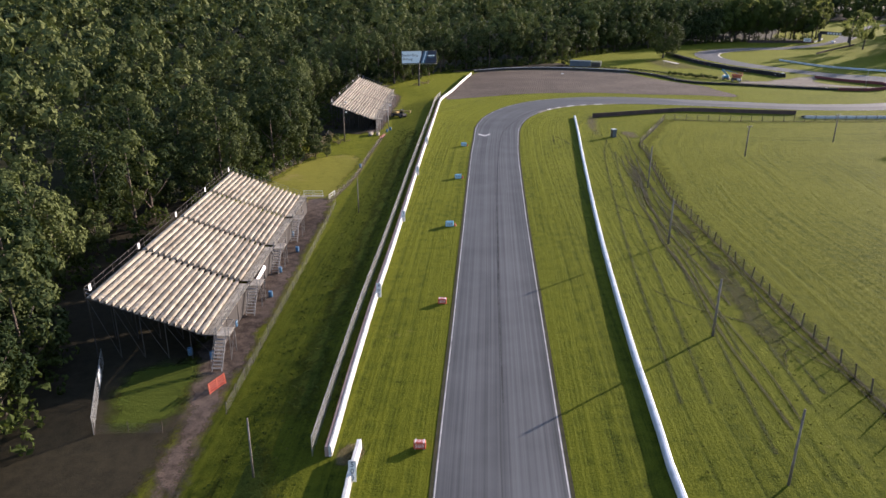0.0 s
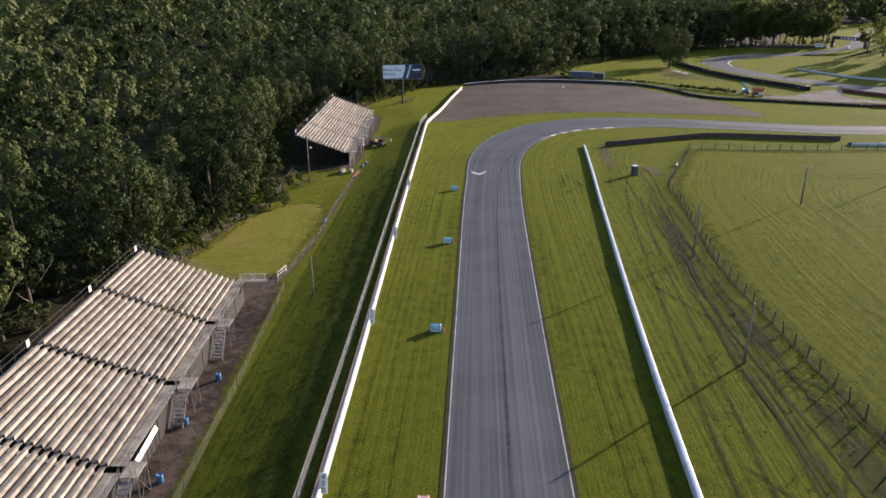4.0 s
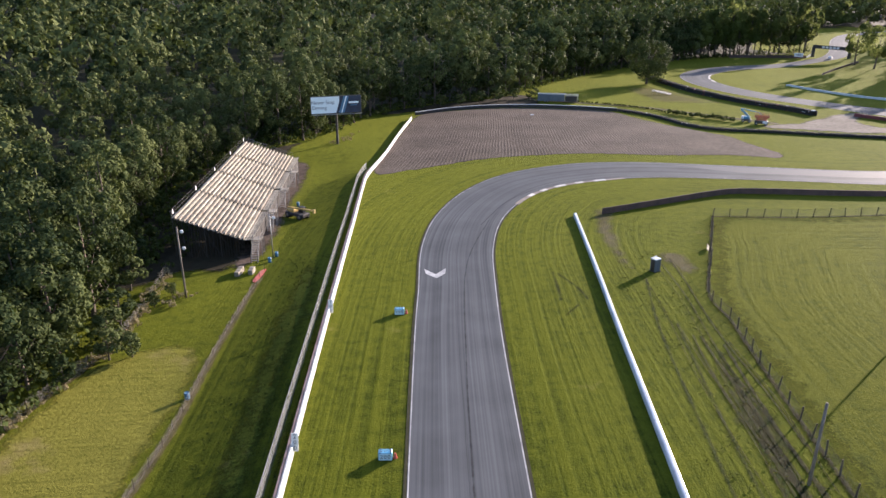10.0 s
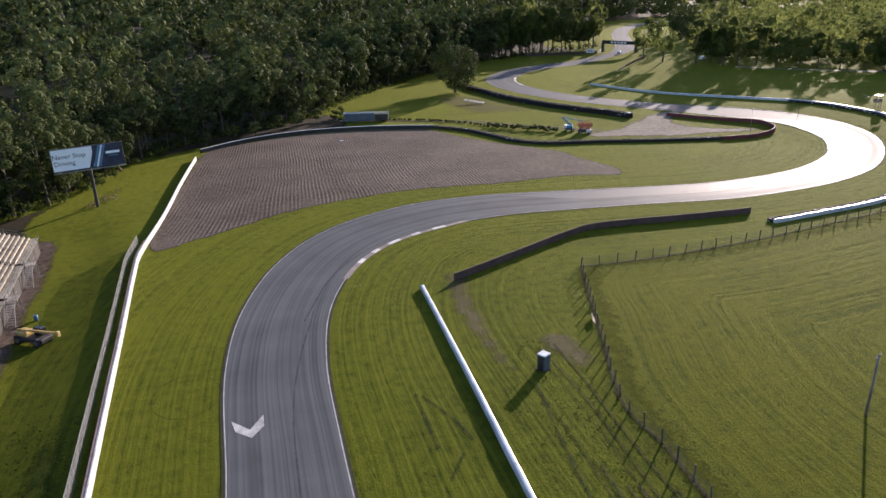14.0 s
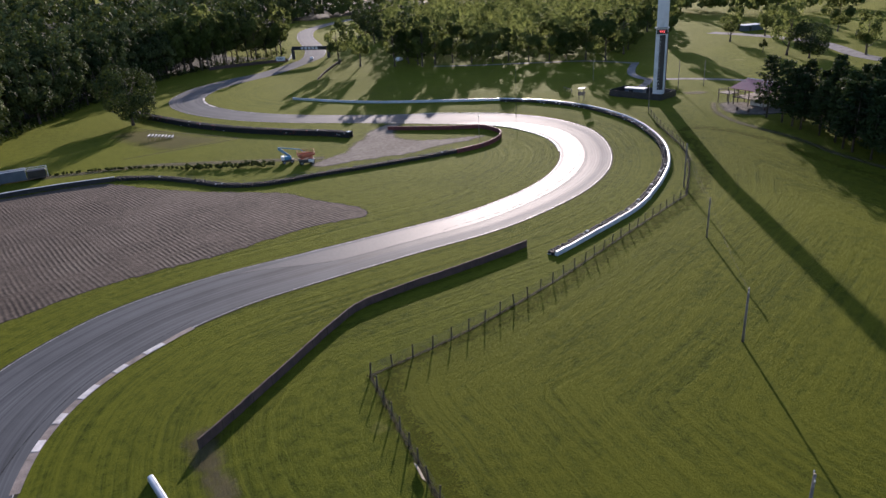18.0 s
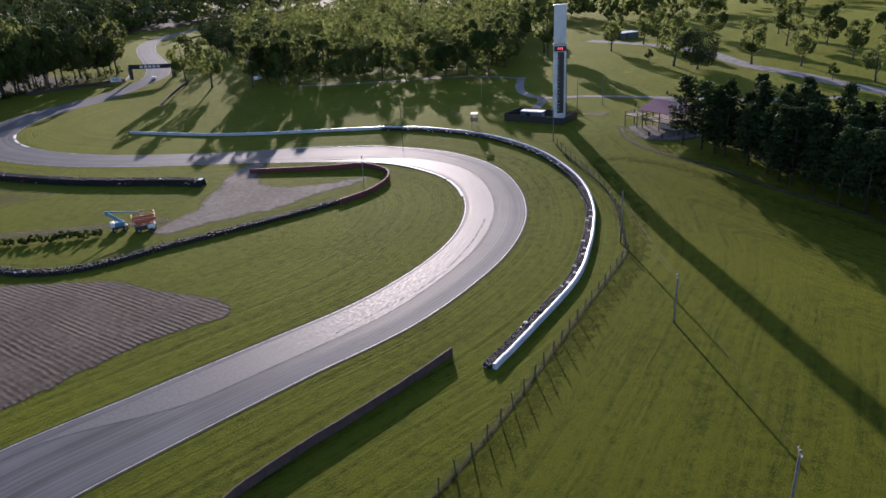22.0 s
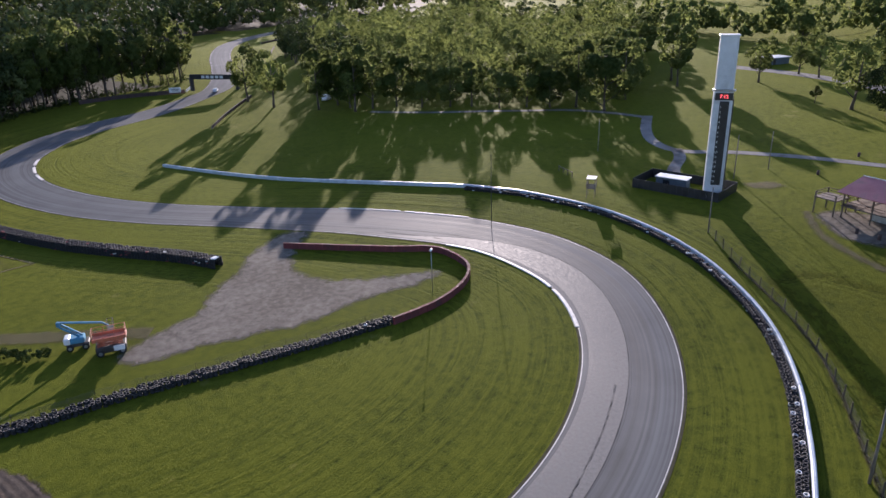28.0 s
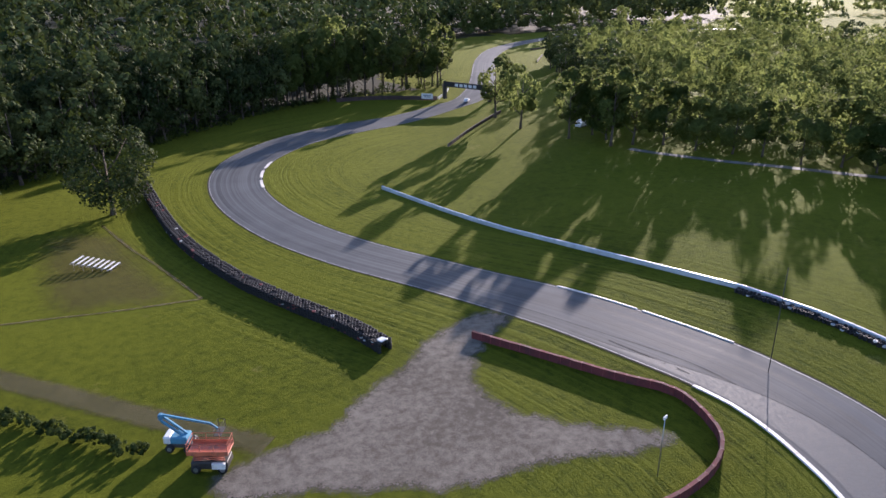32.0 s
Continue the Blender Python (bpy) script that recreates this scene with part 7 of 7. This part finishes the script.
# pavilion
pv = thing("pavilion", "timber viewing pavilion with a red metal roof", "pavilion", stand(233.5, 233.5, -20))
W, D = 4.8, 5.6
for x in (-W + 0.3, 0, W - 0.3):
    for y in (-D + 0.3, 0, D - 0.3):
        part("post", Geo().box((x, y, 2.35), (0.24, 0.24, 4.8), None, 0.02), TIMBER, pv)
part("floor", Geo().box((0, 0, 2.2), (2 * W, 2 * D, 0.2)), TIMBER, pv)
eave, ridge, ov = 4.7, 7.0, 0.7
rf = Geo()
a, b = W + ov, D + ov
for t0 in (0, 0.12):
    rf.v += [(-a, -b, eave + t0), (a, -b, eave + t0), (a, b, eave + t0), (-a, b, eave + t0), (0, -b + 4.2, ridge + t0), (0, b - 1.2, ridge + t0)]
rf.f = [(6, 7, 10), (7, 8, 11, 10), (8, 9, 11), (9, 6, 10, 11), (0, 4, 1), (1, 4, 5, 2), (2, 5, 3), (3, 5, 4, 0), (0, 1, 7, 6), (1, 2, 8, 7), (2, 3, 9, 8), (3, 0, 6, 9)]
roof = part("roof", rf, ROOFRED, pv, "dull red metal roof")
part("ridge_cap", Geo().tube((0, -b + 4.2, ridge + 0.14), (0, b - 1.2, ridge + 0.14), 0.1, None, 6), WHITE, roof)
for sx, sy in ((-1, -1), (1, -1)):
    part("hip_cap", Geo().tube((sx * a, sy * b, eave + 0.13), (0, -b + 4.2, ridge + 0.13), 0.07, None, 6), WHITE, roof)
for x in (-W, W):
    part("railing", Geo().box((x, 0, 3.25), (0.08, 2 * D, 0.1)).box((x, 0, 2.8), (0.06, 2 * D, 0.06)), TIMBER, pv)
for y in (-D, D):
    part("railing", Geo().box((0, y, 3.25), (2 * W, 0.08, 0.1)).box((0, y, 2.8), (2 * W, 0.06, 0.06)), TIMBER, pv)
part("low_wall", Geo().box((1.0, -1.0, 0.9), (6.0, 5.0, 1.9), None, 0.03), KERB, pv, "pale block store below")
part("deck", Geo().box((-W + 1.0, D + 2.4, 3.0), (4.2, 4.4, 0.2)), TIMBER, pv, "raised timber deck")
for x in (-W - 0.9, -W + 2.9):
    for y in (D + 0.5, D + 4.4):
        part("deck_post", Geo().box((x, y, 1.9), (0.2, 0.2, 4.2)), TIMBER, pv)
g = Geo()
for y in (D + 0.4, D + 4.5):
    g.box((-W + 1.0, y, 4.0), (4.2, 0.08, 0.1)).box((-W + 1.0, y, 3.55), (4.2, 0.06, 0.06))
for x in (-W - 1.0, -W + 3.0):
    g.box((x, D + 2.4, 4.0), (0.08, 4.2, 0.1)).box((x, D + 2.4, 3.55), (0.06, 4.2, 0.06))
part("deck_railing", g, TIMBER, pv)
for x, y in ((224.2, 236), (223.2, 232.4), (226.6, 229.2)):
    barrel(x, y, 1.0, BROWNBELT, "rusty brown litter drum on gravel")
for x, y in ((275, 246), (292, 215), (256, 250)):
    barrel(x, y, 1.0, BROWNBELT, "dark brown litter drum beside the lane")
fence("rail_fence", [(216, 210), (208, 199), (200, 188), (192, 177)], 1.1, 2.4, 0.07, PLANK, None, "pale wooden rail fence behind the pines", 2, seed=31, square=True)
tagged(strip("worn_path", curve([(231, 246), (220, 240), (213, 231), (209, 222), (204.9, 212.6), (198.5, 202.4), (191.3, 187.2), (185.7, 178.2), (177, 164)], 3), 1.7, -1.7, 0.07, TRACKLANE, 8), "worn earth path along the pines", "path", kind="structure")

# bridge over the road with a dark banner
br = thing("footbridge", "dark footbridge over the road with a lettered banner", "bridge")
br.matrix_basis = pose(263.4, 491.4, gz(263.4, 491.4), 0, 0, 116)
part("deck", Geo().box((0, 0, 5.3), (24, 2.0, 0.4), None, 0.05), IRON, br)
part("banner", Geo().box((0, 1.04, 6.0), (22, 0.06, 2.0), None, 0.01), BLACK, br, "black banner")
for k in range(5):
    part("letter_bar", Geo().box((-4.4 + k * 2.2, 1.085, 6.0), (1.5, 0.02, 1.1)), WHITE, br)
part("rail", Geo().box((0, -0.95, 6.2), (24, 0.06, 1.2)), IRON, br)
for x in (-11, 11):
    part("tower_leg", Geo().box((x, 0, 2.6), (1.2, 1.6, 5.4), None, 0.05), IRON, br)
sg = thing("roadside_sign", "white board on two posts beside the road", "sign", stand(252.5, 505.5, 135))
part("board", Geo().box((0, 0, 2.3), (5.0, 0.12, 2.2), None, 0.02), WHITE, sg)
for i, w in enumerate((3.4, 2.4)):
    part("text_bar", Geo().box((0, 0.075, 2.6 - 0.6 * i), (w, 0.02, 0.3)), BLUEGREY, sg)
for x in (-2, 2):
    part("post", Geo().box((x, 0, 0.6), (0.15, 0.15, 1.3)), IRON, sg)
panel_barrier("guard_wall", [(258, 506), (264, 512), (271, 521)], 1.0, "short white wall beside the bridge", WHITE, 3.0, WHITE, 0.3)


def car(x, y, turn, mat, label, dz=0.06, tall=1.45):
    c = thing("car", label, "car", stand(x, y, turn, dz), "cars")
    prof = [(-2.2, 0.35), (-2.25, 0.7), (-2.1, 0.95), (-1.5, tall * 0.68), (-1.0, tall), (0.5, tall), (1.2, 0.95), (2.05, 0.82), (2.25, 0.6), (2.2, 0.35)]
    g = Geo()
    for s, inset in ((-0.87, 0.0), (0.87, 0.0)):
        g.v += [(px, s * (0.86 if pz > 1.0 else 1.0), pz) for px, pz in prof]
    n = len(prof)
    g.f = [tuple(range(n)), tuple(range(2 * n - 1, n - 1, -1))] + [(i, i + n, (i + 1) % n + n, (i + 1) % n) for i in range(n)]
    part("body", g, mat, c)
    part("side_window", Geo().box((-0.25, 0, tall * 0.84), (1.7, 1.56, 0.34), None, 0.05), GLASS_DARK, c)
    part("windscreen", Geo().add([(0.56, -0.7, tall - 0.06), (0.56, 0.7, tall - 0.06), (1.17, 0.74, 1.0), (1.17, -0.74, 1.0)], [(0, 3, 2, 1)]), GLASS_DARK, c)
    for wx in (-1.35, 1.35):
        for wy in (-0.82, 0.82):
            wheel(c, wx, wy, 0.33, 0.22)
    for wy in (-0.6, 0.6):
        part("headlight", Geo().box((2.2, wy, 0.68), (0.1, 0.35, 0.16), None, 0.03), WHITE, c)
        part("tail_light", Geo().box((-2.2, wy, 0.78), (0.1, 0.3, 0.18), None, 0.03), RED, c)
    return c


car(262.0, 489.0, 47, CARPAINT, "silver hatchback car on the track below the bridge", 0.1)
patch("car_park", [(262, 184.5), (271, 175), (262, 162), (240, 156), (222, 160), (216, 174), (226, 184), (244, 187)], 0.07, OLDTAR, "pale asphalt car park behind the pines", 0.3, seed=61)
for x, y, a, lab in ((250.2, 179.4, 140, "white car parked in the car park"), (253.0, 175.8, 140, "white car parked in the car park"), (241.5, 177.4, 40, "white car parked near the pines"), (248.0, 182.6, 140, "white car parked at the edge of the car park"), (256.5, 171.5, 140, "white car parked in the car park")):
    car(x, y, a, WHITE, lab, 0.08, 1.6)
car(265.5, 421, 20, WHITE, "white car parked under the trees", 0.02)
car(268.5, 424.5, 20, WHITE, "white car parked beside another under trees", 0.02)
vn = thing("shelter", "low pale blue-roofed park building", "building", stand(402, 303, -30))
part("wall", Geo().box((0, 0, 1.3), (11, 6, 2.6), None, 0.03), BLUEGREY, vn)
part("roof", Geo().box((0, 0, 2.75), (12, 7, 0.3), None, 0.1), WHITE, vn)
part("door", Geo().box((-2, -3.02, 1.1), (1.2, 0.06, 2.1)), BLACK, vn)
